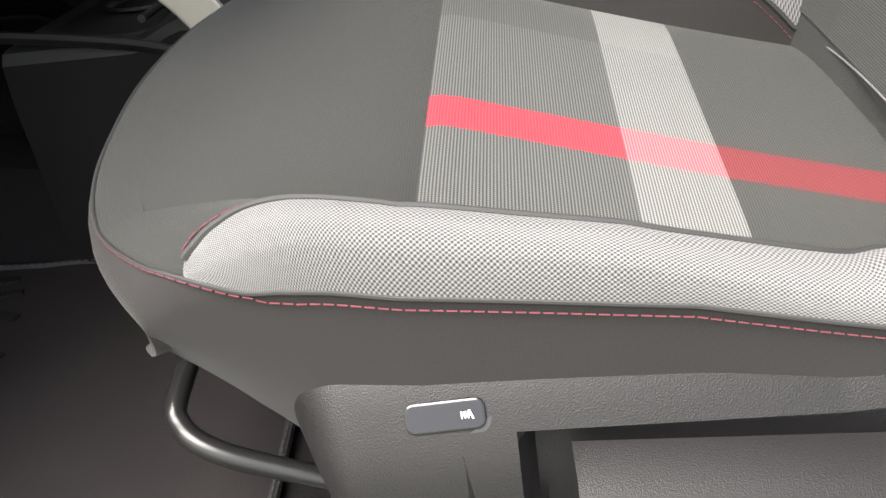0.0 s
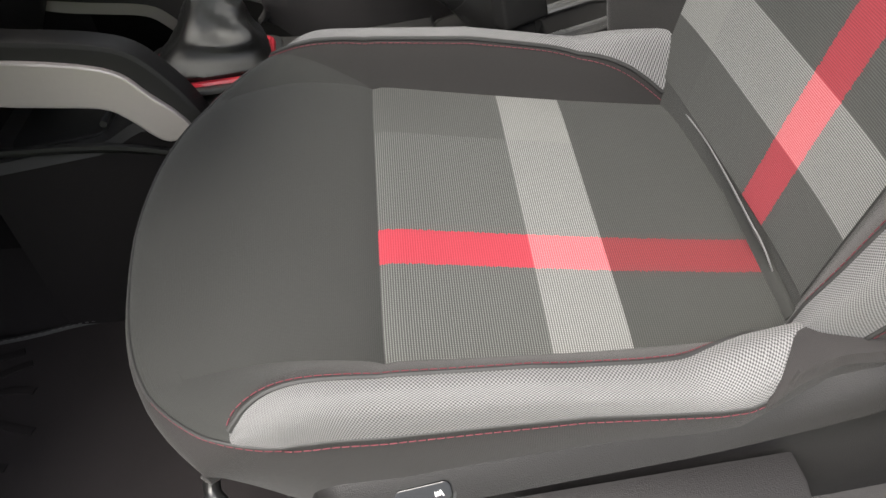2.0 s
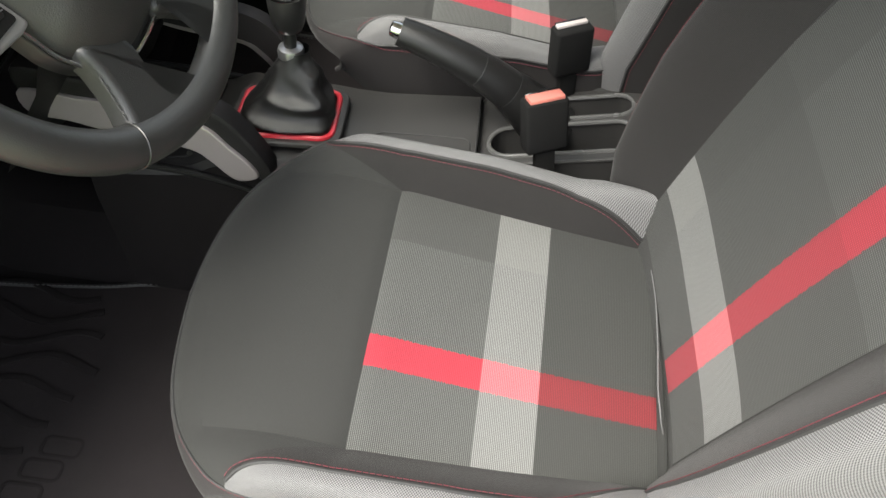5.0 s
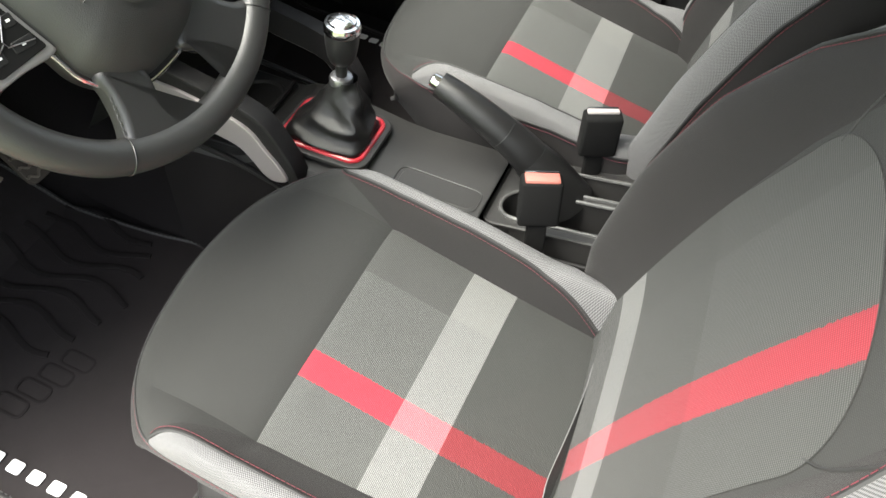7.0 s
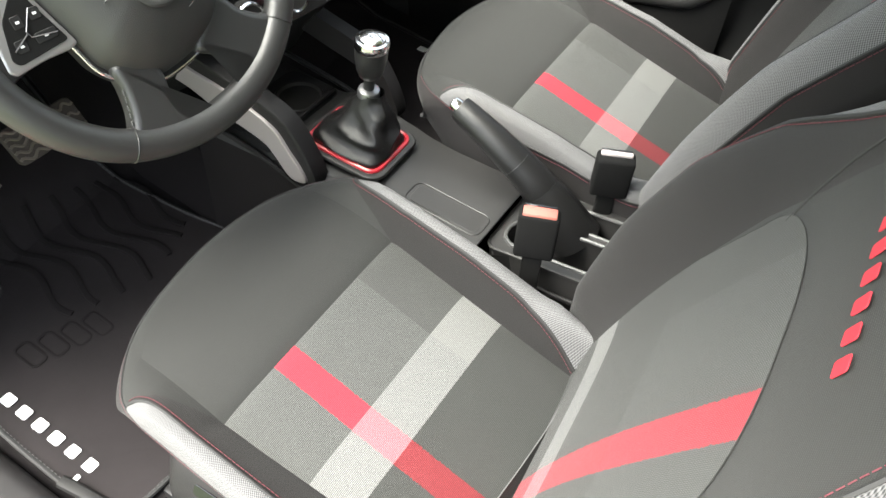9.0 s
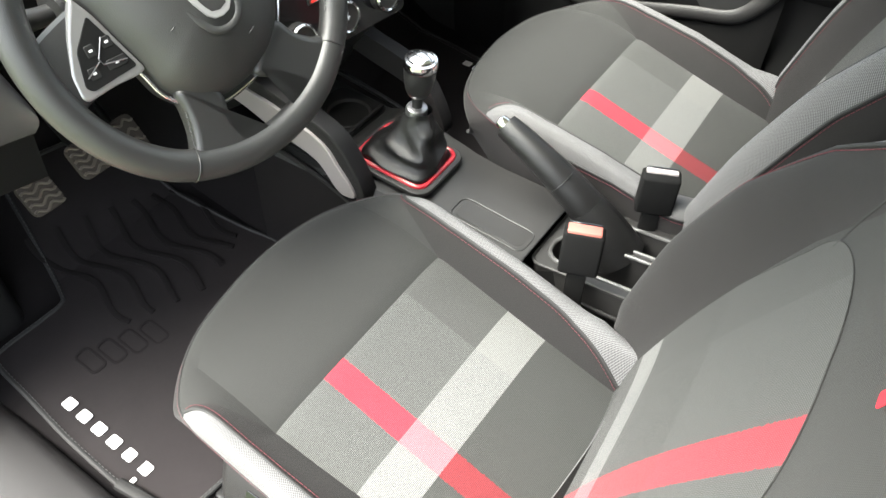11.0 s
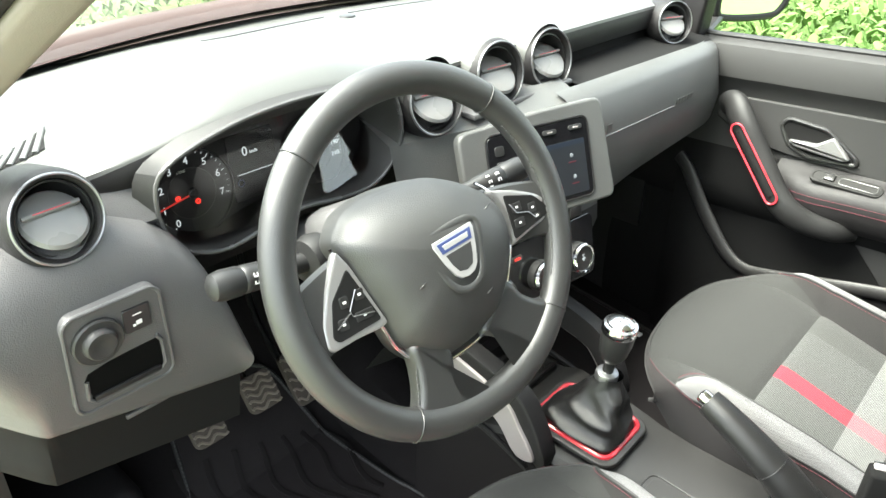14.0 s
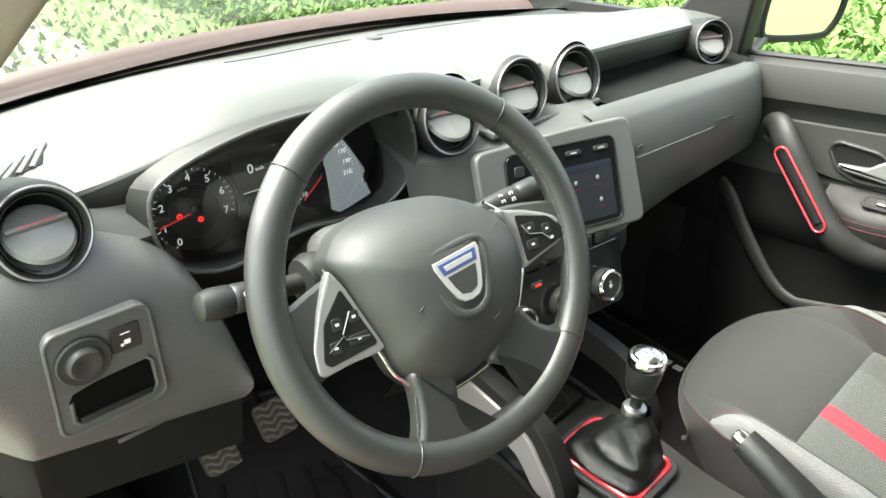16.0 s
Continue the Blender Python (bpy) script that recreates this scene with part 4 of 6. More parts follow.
# driver's end: flank behind the left vent
def flank(x, k):
    prof = [(1.185, 0.450), (1.165, 0.432), (1.145, 0.420), (1.135, 0.428), (1.12, 0.450), (1.08, 0.48), (1.04, 0.50), (1.0, 0.60)]
    z, y = prof[k]
    return Vector((x, y + 0.10 * max(0.0, -0.645 - x) * 4, z))


part("flank", grid(flank, span(-0.69, -0.503, 12), list(range(8))), M_LOWER, dash)

def knee(u, k):
    """Knee panel: a bulging face with a crease low down, an underside that runs back and a bent outer end. u past the inner edge runs back."""
    x, back = min(u, -0.443), max(0.0, u + 0.443)
    t = lerp_table([(-0.74, 1.158), (-0.66, 1.170), (-0.60, 1.171), (-0.554, 1.164), (-0.52, 1.150), (-0.495, 1.127), (-0.476, 1.098), (-0.458, 1.050), (-0.443, 0.985)], x)
    c = 0.972 - 0.044 * (x + 0.665) / 0.217
    y, f, dz = ((0.436, 1.0, 0), (0.419, 0.990, 0), (0.404, 0.950, 0), (0.391, 0.88, 0), (0.3825, 0.78, 0), (0.3775, 0.67, 0), (0.3755, 0.55, 0), (0.3775, 0.42, 0), (0.383, 0.28, 0), (0.3905, 0.13, 0), (0.397, 0.03, 0), (0.3990, 0.0, -0.0012), (0.4020, 0.0, -0.004), (0.412, 0.0, -0.012), (0.421, 0.0, -0.050), (0.428, 0.0, -0.088), (0.440, 0.0, -0.096), (0.62, 0.0, -0.096))[k]
    bend = max(0.0, -0.662 - 0.08 * max(0.0, f - 0.1) - x)
    return Vector((x + 0.15 * min(back, 0.02), y + back * 2.2 + 1.9 * bend * bend / (bend + 0.006), c + (t - c) * f + dz))


KNEE_ACROSS = span(-0.735, -0.448, 48) + [-0.4455, -0.4435, -0.443, -0.442, -0.44, -0.43, -0.40]
part("lower_panel", grid(knee, KNEE_ACROSS, list(range(13))), M_LOWER, dash, "grained knee panel with a creased lower edge")
part("knee_skirt", grid(knee, KNEE_ACROSS, list(range(12, 18))), M_SHELF, dash, "set-back lower part of the knee panel, coloured darker")
part("panel_clip", xf(rbox(0.05, 0.004, 0.006, 0.0015, 2), Matrix.Translation(knee(-0.56, 13) + Vector((0, -0.002, 0)))), M_LOWER, dash)
# switch plate
plate_m = Matrix.Translation((-0.587, 0.3770, 1.050)) @ pose(0, 0, 0, 95.5, 0, 0)
plate_outline = [(x + 0.05 * -y * (1 if x > 0 else -0.5), y) for x, y in rounded(0.100, 0.117, 0.013, 6, 0.0, -0.001)]
plate = part("switch_plate", prism(plate_outline, 0.0145, 0.003, 3, plate_m @ Matrix.Translation((0, 0, -0.012))), M_LOWER, dash, "raised switch plate")
part("plate_rim", xf(ring_frame([(x * 0.985, y * 0.985) for x, y in plate_outline], 0.0022, 0.0022), plate_m), M_LOWER, plate)
part("tray_rim", xf(tube([(0.037, -0.002, 0.003), (0.042, -0.010, 0.003), (0.043, -0.040, 0.003), (0.037, -0.048, 0.003), (-0.032, -0.049, 0.003), (-0.038, -0.042, 0.003), (-0.037, -0.020, 0.003)], 0.0024, 8), plate_m), M_LOWER, plate)
# No hollow here: the tray's inner shade is a flat near-black sheet.
part("coin_tray", prism(curve2([(-0.034, -0.012), (0.036, -0.006), (0.040, -0.012), (0.041, -0.040), (0.037, -0.045), (-0.030, -0.046), (-0.034, -0.040)], 3), 0.0032, 0.0006, 1, plate_m), surface("tray_shade", (0.003, 0.003, 0.003), 0.9, spec=0.05), plate, "tray opening, its inner shade painted near-black")
part("tray_floor", xf(rbox(0.07, 0.006, 0.004, 0.0015, 2, (0.002, -0.043, 0.0045)), plate_m), M_PLASTIC, plate)
knob_m = plate_m @ Matrix.Translation((-0.019, 0.021, 0.0025))
knob = part("mirror_knob", lathe([(0.0225, 0), (0.0225, 0.003), (0.021, 0.0048), (0.0175, 0.0040), (0.0150, 0.0045), (0.0140, 0.0095), (0.0125, 0.0112), (0.009, 0.0112), (0.0065, 0.0100), (0, 0.0094)], 40, knob_m @ Matrix.Diagonal((1.12, 1.12, 1, 1))), M_CONSOLE, plate, "round mirror adjusting knob")
hl = part("headlamp_switch", prism(rounded(0.028, 0.028, 0.002, 2), 0.0025, 0.0008, 1, plate_m @ Matrix.Translation((0.021, 0.028, 0.0022))), M_SATIN, plate, "square black switch with white print")
part("print", xf(rbox(0.009, 0.0012, 0.0004, 0, 1, (0, 0.006, 0.0028)), plate_m @ Matrix.Translation((0.021, 0.028, 0.0022))), M_WHITE, hl)
part("print", xf(joined([rbox(0.006, 0.005, 0.0004, 0.001, 1, (0.001, -0.004, 0.0028)), rbox(0.003, 0.003, 0.0004, 0.001, 1, (-0.004, -0.006, 0.0028))]), plate_m @ Matrix.Translation((0.021, 0.028, 0.0022))), M_WHITE, hl)


# ---- round air vents ----
def air_vent(at, r, tilt, yaw=0.0):
    m = Matrix.Translation(at) @ pose(0, 0, 0, 90 - tilt, 0, yaw)
    v = part("air_vent", lathe([(r * 1.07, -0.05), (r * 1.07, -0.008), (r * 1.05, 0.002), (r * 0.99, 0.0075), (r * 0.92, 0.0085), (r * 0.86, 0.006), (r * 0.84, 0.001)], 48, m), M_PLASTIC, dash, "round air vent")
    part("satin_ring", lathe([(r * 0.985, 0.0074), (r * 0.975, 0.0094), (r * 0.955, 0.0100), (r * 0.930, 0.0095), (r * 0.920, 0.0082)], 48, m), M_RING, v, "dark satin metal ring")
    part("barrel", lathe([(r * 0.85, 0.003), (r * 0.83, -0.002), (r * 0.80, -0.003), (r * 0.77, -0.020), (r * 0.3, -0.045), (0, -0.045)], 40, m), M_SATIN, v)
    part("inner_ring", lathe([(r * 0.82, -0.003), (r * 0.81, 0.0015), (r * 0.775, 0.0015), (r * 0.76, -0.006)], 40, m), M_SATIN, v)
    fm = m @ pose(0, 0, -0.002, -38, 0, 0)
    flap = part("flap", lathe([(0, 0.0035), (r * 0.45, 0.003), (r * 0.65, 0.0008), (r * 0.71, -0.003), (r * 0.66, -0.006), (0, -0.007)], 36, fm), M_FLAP, v, "tilted round flap")
    part("ridge", xf(rbox(r * 1.26, 0.0050, 0.006, 0.0020, 2, (0, 0.006, 0.0050)), fm), M_FLAP, flap, "raised finger ridge")
    part("accent", xf(rbox(r * 0.80, 0.0010, 0.0009, 0.0003, 1, (0, 0.0056, 0.0080)), fm), M_RED, flap, "thin red accent line")
    for k in range(3):
        part("louvre", xf(rbox(r * (1.45 - 0.2 * k), 0.010, 0.0015, 0.0005, 1, (0, -r * (0.30 + 0.2 * k), -0.014)), m @ pose(0, 0, 0, 0, 0, 0)), M_SATIN, v)
    return v


for at, r, yaw in (((-0.603, 0.408, 1.186), 0.043, 4), ((-0.100, 0.418, 1.172), 0.047, -6), ((0.030, 0.414, 1.182), 0.047, -6), ((0.157, 0.416, 1.178), 0.047, -6), ((0.568, 0.420, 1.166), 0.040, -24)):
    air_vent(at, r, 12, yaw)
# humps of the upper pad that run back from the centre vents
for x in (-0.100, 0.030, 0.157):
    part("vent_hump", lathe([(0.049, 0.0), (0.049, 0.02), (0.047, 0.06), (0.040, 0.10), (0.028, 0.13), (0.0, 0.145)], 32, Matrix.Translation((x, 0.425, 1.181)) @ pose(0, 0, 0, -86, 0, 0)), M_PAD, dash)

# ---- centre stack ----
def stack_face(x, k):
    prof = [(1.150, 0.430), (1.135, 0.395), (1.125, 0.372), (1.05, 0.352), (0.975, 0.325), (0.955, 0.318), (0.93, 0.322), (0.89, 0.325), (0.84, 0.35), (0.78, 0.40), (0.72, 0.44)]
    z, y = prof[k]
    right = lerp_table([(0.72, 0.115), (0.90, 0.120), (0.98, 0.15), (1.2, 0.17)], z)
    return Vector((x if x < 0 else x * right / 0.2, y - 0.26 * (min(x, 0.15) - 0.03), z))


part("stack_face", grid(stack_face, span(-0.175, 0.20, 14), list(range(4, 11))), M_DARK, dash, "dark centre stack")
part("stack_shoulder", grid(stack_face, span(-0.175, 0.20, 14), list(range(0, 5))), M_DASH, dash, "grained shoulder round the media unit")
part("shelf", rbox(0.24, 0.06, 0.010, 0.004, 2, (0.075, 0.420, 1.1395)), M_LOWER, dash)
SCREEN_AT = pose(0.046, 0.338, 1.064, 71, 0, -15)
media = part("media_unit", prism(round_poly([(-0.143, 0.064), (0.0, 0.074), (0.117, 0.076), (0.126, -0.078), (0.0, -0.080), (-0.143, -0.077)], 0.016), 0.014, 0.004, 3, SCREEN_AT), M_DASH, dash, "grey surround of the touchscreen")
part("glass_face", prism(rounded(0.181, 0.116, 0.010, 4, -0.0085, -0.006), 0.0155, 0.0008, 1, SCREEN_AT), M_PIANO, media, "gloss black screen face")
part("bezel_line", xf(ring_frame(rounded(0.185, 0.120, 0.012, 4, -0.0085, -0.006), 0.0016, 0.0145), SCREEN_AT), M_PLASTIC, media)
part("display", prism(rounded(0.118, 0.080, 0.002, 2, 0.014, -0.018), 0.0159, 0.0001, 1, SCREEN_AT), M_SCREEN, media, "dark blue lit display")
part("status_bar", xf(rbox(0.116, 0.007, 0.0004, 0, 1, (0.014, 0.018, 0.0163)), SCREEN_AT), emitter("bar_blue", (0.02, 0.04, 0.08), 0.015), media)
for x, y, w, h in ((0.046, 0.000, 0.0065, 0.008), (0.048, -0.032, 0.0065, 0.008), (0.008, -0.002, 0.006, 0.008)):
    part("icon", xf(lathe([(0.0, 0.0005), (w * 0.35, 0.0005), (w * 0.5, 0.0)], 14), SCREEN_AT @ Matrix.Translation((x, y, 0.0162))), M_ICON_DIM, media)
    part("caption", xf(rbox(0.014, 0.0016, 0.0003, 0, 1, (x, y - 0.010, 0.0163)), SCREEN_AT), emitter("caption_red", (0.3, 0.03, 0.06), 0.02), media)
for x in (0.010, 0.058):
    part("button", prism(rounded(0.026, 0.007, 0.0033, 4, x, 0.040), 0.0175, 0.0006, 1, SCREEN_AT), M_SATIN, media, "slim black button")
    part("print", xf(rbox(0.010, 0.0018, 0.0003, 0, 1, (x, 0.040, 0.0177)), SCREEN_AT), M_PALE, media)
for y in (0.030, 0.008, -0.014, -0.036):
    part("side_button", prism(rounded(0.016, 0.014, 0.004, 3, -0.080, y), 0.0165, 0.0006, 1, SCREEN_AT), M_SATIN, media)
# row of switches and climate panel
CLIM_AT = pose(-0.010, 0.298, 0.925, 78, 0, -6)
clim = part("climate_panel", prism(rounded(0.255, 0.100, 0.012), 0.012, 0.003, 2, CLIM_AT), M_PIANO, dash, "gloss black climate panel")
for k, x in enumerate((-0.086, -0.002, 0.082)):
    km = CLIM_AT @ Matrix.Translation((x, -0.010, 0.012))
    kn = part("climate_knob", lathe([(0.0235, 0), (0.0235, 0.010), (0.0225, 0.017), (0.020, 0.0185), (0.0185, 0.017), (0.0, 0.0165)], 36, km), M_SATIN, clim, "round climate knob")
    part("chrome_ring", lathe([(0.0232, 0.0125), (0.0236, 0.0165), (0.0215, 0.0195), (0.0192, 0.0185), (0.0190, 0.016)], 36, km), M_CHROME, kn, "chrome ring")
    part("symbol", xf(joined([rbox(0.008, 0.0016, 0.0003, 0, 1, (0, 0, 0.0168)), rbox(0.0016, 0.008, 0.0003, 0, 1, (0, 0, 0.0168)), rbox(0.005, 0.001, 0.0003, 0, 1, (0, 0.006, 0.0168))]), km), M_ICON, kn)
for k in range(6):
    part("switch", xf(rbox(0.026, 0.017, 0.010, 0.002, 2, (-0.080 + 0.034 * k, 0.060, 0.008)), CLIM_AT), M_PLASTIC, clim, "grey rocker switch")
for k in range(2):
    part("button", xf(rbox(0.020, 0.008, 0.004, 0.001, 2, (-0.044 + 0.085 * k, 0.030, 0.013)), CLIM_AT), M_SATIN, clim)
part("warning_lamp", xf(rbox(0.010, 0.003, 0.001, 0, 1, (-0.044, 0.030, 0.0155)), CLIM_AT), M_ICON_RED, clim, "small red lamp")

# ---- passenger side ----
def airbag_face(x, k):
    prof = [(1.142, 0.372), (1.134, 0.352), (1.12, 0.343), (1.06, 0.330), (1.0, 0.326), (0.95, 0.334), (0.915, 0.352), (0.895, 0.385), (0.885, 0.44), (0.88, 0.6)]
    z, y = prof[k]
    u = (x - 0.165) / 0.50
    return Vector((x, y + 0.012 * u + 0.06 * max(0.0, u - 0.88) ** 2 * 8, z - 0.02 * u + (0.075 * u * (1 if k > 5 else 0.0 if k < 4 else 0.5))))


part("airbag_panel", grid(airbag_face, span(0.118, 0.68, 30), list(range(10))), M_DASH, dash, "smooth grey passenger panel")
# Highlight along the panel's groove, laid on as a thin pale tube.
part("groove_highlight", tube([airbag_face(x, 3) + Vector((0, -0.0006, 0)) for x in span(0.215, 0.455, 14)], 0.0008, 6), M_FLAP, dash, "pale line painted as the highlight of the panel's groove")
for k in range(6):
    part("raised_mark", xf(rbox(0.010, 0.0012, 0.011, 0.0004, 1), Matrix.Translation(airbag_face(0.468 + 0.012 * k, 3) + Vector((0, -0.0008, 0.006)))), M_DASH, dash)
part("raised_mark", xf(rbox(0.014, 0.0012, 0.014, 0.0004, 1), Matrix.Translation(airbag_face(0.222, 3) + Vector((0, -0.0008, 0.012)))), M_DASH, dash)
shelf_p = part("open_shelf", grid(lambda x, k: Vector((x, (0.372 + 0.012 * (x - 0.165) / 0.5, 0.46, 0.475)[k], (1.141 - 0.02 * (x - 0.165) / 0.5, 1.137, 1.19)[k])), span(0.188, 0.68, 16), [0, 1, 2]), M_SHELF, dash, "black ribbed shelf above the passenger panel")
for k in range(16):
    x = 0.30 + 0.014 * k
    part("rib", rbox(0.003, 0.06, 0.004, 0.001, 1, (x, 0.42, 1.139 - 0.02 * (x - 0.165) / 0.5)), M_SATIN, dash)
part("shelf_lip", tube([(x, 0.458, 1.160 - 0.01 * (x - 0.2)) for x in span(0.22, 0.53, 8)], 0.004, 8), M_PLASTIC, dash)

# defroster grille at the driver's end, speaker line on the pad
def defroster_point(a, b, lift=0.0):
    """a runs along the grille at the driver's end, b across it."""
    x, y = -0.638 + 0.080 * a + 0.020 * b, 0.511 + 0.012 * a + 0.052 * b * (0.45 + 0.55 * a)
    ye = dash_edge(x)[0]
    return dash_top_point(x, (y - ye) / (1.00 - 0.09 * (x / 0.7) ** 2 - ye)) + Vector((0, 0, lift))


grille = part("defroster_grille", grid(lambda a, b: defroster_point(a, b, 0.0012), span(0, 1, 16), span(0, 1, 8)), M_SHELF, dash, "black defroster grille")
for k in range(6):
    a = 0.02 + 0.17 * k
    part("defroster_bar", tube([defroster_point(min(1.0, a + 0.13 * b), b, 0.002) for b in span(0, 1, 6)], 0.0032, 8, flat=0.5, up=(0, 0, 1)), M_PAD, grille, "pale bar between the slots")
part("defroster_slot", tube([dash_top_point(x, 0.80) + Vector((0, 0, 0.001)) for x in span(-0.16, 0.10, 8)], 0.0025, 6, flat=0.3, up=(0, 0, 1)), M_SATIN, dash)
part("defroster_slot", tube([dash_top_point(x, 0.80) + Vector((0, 0, 0.001)) for x in span(0.16, 0.42, 8)], 0.0025, 6, flat=0.3, up=(0, 0, 1)), M_SATIN, dash)
part("light_sensor", lathe([(0.016, 0), (0.014, 0.004), (0, 0.006)], 20, Matrix.Translation(dash_top_point(0.13, 0.74))), M_SATIN, dash)

# ---- instrument cluster ----
CL_Y = 0.425
opening = curve2([(-0.497, 1.190), (-0.503, 1.160), (-0.497, 1.125), (-0.478, 1.095), (-0.447, 1.078), (-0.413, 1.074), (-0.365, 1.083), (-0.318, 1.088), (-0.262, 1.080), (-0.212, 1.078), (-0.180, 1.092), (-0.161, 1.118), (-0.157, 1.150), (-0.168, 1.185), (-0.187, 1.209), (-0.240, 1.224), (-0.300, 1.229), (-0.360, 1.228), (-0.411, 1.222), (-0.465, 1.208)], 3)
CX, CZ = -0.33, 1.150
cluster = thing("instrument_cluster", "round dials with red needles in a dark recessed hood", "instrument cluster")


def recess(k, j):
    x, z = opening[j % len(opening)]
    f = (1.09, 1.0, 0.985, 0.93, 0.90)[k]
    y = (0.012, -0.004, 0.0, 0.04, 0.07)[k]
    lean = (z - CZ) * -0.12
    return Vector((CX + (x - CX) * f, CL_Y + y + lean, CZ + (z - CZ) * f))


part("hood", grid(recess, [0, 1, 2, 3, 4], list(range(len(opening) + 1))), M_CONSOLE, cluster, "dark recessed hood")
part("rim", tube([recess(1, j) + Vector((0, -0.001, 0)) for j in range(len(opening))], 0.0026, 8, closed=True), M_EDGE, cluster, "glossy dark edge of the hood")
FACE = pose(CX, CL_Y + 0.062, CZ, 83, 0, 0)
part("face", prism([((x - CX) * 0.92, (z - CZ) * 0.92) for x, z in opening], 0.001, 0, 1, FACE), M_DIAL, cluster, "matt black face")
surround = prism(curve2([(-0.195, -0.085), (-0.185, 0.0), (-0.10, 0.06), (0.0, 0.065), (0.11, 0.06), (0.18, 0.0), (0.185, -0.07), (0.1, -0.09), (0.0, -0.085), (-0.1, -0.092)], 4), 0.004, 0, 1, Matrix.Translation((CX, CL_Y + 0.085, CZ)) @ pose(0, 0, 0, 90, 0, 0))
part("backing", surround, M_DASH, cluster)


def dial(name, cx, cz, r, labels, a0, a1, needle, label):
    m = FACE @ Matrix.Translation((cx, cz, 0.0015))
    d = part(name, lathe([(0, 0.0), (r, 0.0), (r, 0.0006), (0, 0.0006)], 48, m), M_DIAL, cluster, label)
    part("bezel", lathe([(r * 1.03, 0), (r * 1.03, 0.0035), (r * 1.0, 0.004), (r * 0.98, 0.001)], 48, m), M_SATIN, d)
    part("ring_line", xf(ring_frame([(r * 0.58 * math.cos(radians(a)), r * 0.58 * math.sin(radians(a))) for a in range(0, 360, 12)], 0.0004, 0.0008, 5), m), M_THREAD_GREY, d)
    n = len(labels)
    for k in range((n - 1) * 4 + 1):
        a = radians(a0 + (a1 - a0) * k / ((n - 1) * 4))
        big = k % 4 == 0
        ln = 0.0045 if big else 0.0025
        part("tick", rbox(ln, 0.0008 if big else 0.0005, 0.0003, 0, 1), M_ICON, d).matrix_world = m @ pose(0, 0, 0, 0, 0, math.degrees(a)) @ pose(r * 0.93 - ln / 2, 0, 0.0009)
    for k, s in enumerate(labels):
        a = radians(a0 + (a1 - a0) * k / (n - 1))
        part("numeral", lettering(s, 0.0120 if len(s) < 2 else 0.0085, m @ Matrix.Translation((r * 0.74 * math.cos(a), r * 0.74 * math.sin(a), 0.0008))), M_ICON, d)
    a = radians(needle)
    nd = part("needle", tube([(r * 0.12 * math.cos(a), r * 0.12 * math.sin(a), 0.003), (r * 0.86 * math.cos(a), r * 0.86 * math.sin(a), 0.003)], 0.0010, 6), M_NEEDLE, d, "red needle")
    nd.matrix_world = m
    part("hub_cap", lathe([(0.006, 0.001), (0.006, 0.004), (0.004, 0.005), (0, 0.005)], 20, m), M_DIAL, d)
    return d


tach = dial("tachometer", -0.0995, -0.0235, 0.0515, ["0", "1", "2", "3", "4", "5", "6", "7"], 230, -15, 190, "black dial with white numerals up to seven")
speed = dial("speedometer", 0.073, -0.0265, 0.050, ["10", "30", "50", "70", "90", "110", "130", "150", "170", "190", "210"], 212, -14, 217, "black dial with white numerals up to 210")
for x, y in ((-0.118, -0.0245), (-0.095, -0.0345)):
    part("warning_lamp", lathe([(0.0032, 0), (0.0032, 0.0007), (0.0014, 0.0007), (0.0014, 0.0003)], 14, FACE @ Matrix.Translation((x, y, 0.0025))), M_ICON_RED, tach, "red warning lamp")
part("print", lettering("x1000", 0.0045, FACE @ Matrix.Translation((-0.108, 0.004, 0.0024))), M_WHITE, tach)
disp = part("trip_display", prism(rounded(0.066, 0.082, 0.003, 2, -0.014, -0.014), 0.0022, 0.0003, 1, FACE), M_PIANO, cluster, "black trip display")
part("digit", lettering("0", 0.016, FACE @ Matrix.Translation((-0.024, 0.004, 0.0026))), M_ICON, disp)
part("print", lettering("km/h", 0.0055, FACE @ Matrix.Translation((-0.012, 0.002, 0.0026))), M_ICON, disp)
part("print_line", xf(rbox(0.050, 0.0008, 0.0003, 0, 1, (-0.014, -0.022, 0.0026)), FACE), M_ICON, disp)
part("print", xf(ring_frame([(0.004 * math.cos(radians(a)) - 0.036, 0.004 * math.sin(radians(a)) - 0.032) for a in range(0, 360, 30)], 0.0006, 0.0026, 5), FACE), M_BADGE_BLUE, disp)


def lens_point(x, z):
    """Bowed cover: its foot leans towards the driver, its sides fall back."""
    u = z + 0.06
    bow = min(1.0, max(0.0, (x - 0.040) / 0.022))
    bow = bow * bow * (3 - 2 * bow)
    return Vector((CX + x, CL_Y + 0.013 + (0.85 * x * x if x < 0.075 else 0.00478 + 0.1275 * (x - 0.075)) * (x > 0) + bow * (0.49 * u - 1.3 * u * u) + (1 - bow) * 0.10 * u, CZ + z))


lens = part("lens", grid(lambda a, k: lens_point(a * 0.172, (-0.066 + 0.132 * k) * (1 - 0.25 * a * a)), span(-1, 1, 60), span(0, 1, 20)), M_LENS, cluster, "clear bowed cover lens")
lens.visible_shadow = False
face_to(lens, (0, -1, 0))


# ---- steering wheel and column ----
WH = pose(-0.308, 0.219, 1.105, 65.4, 0, -6)
wheel = thing("steering_wheel", "black leather four-spoke steering wheel with chrome-edged control pods", "steering wheel")


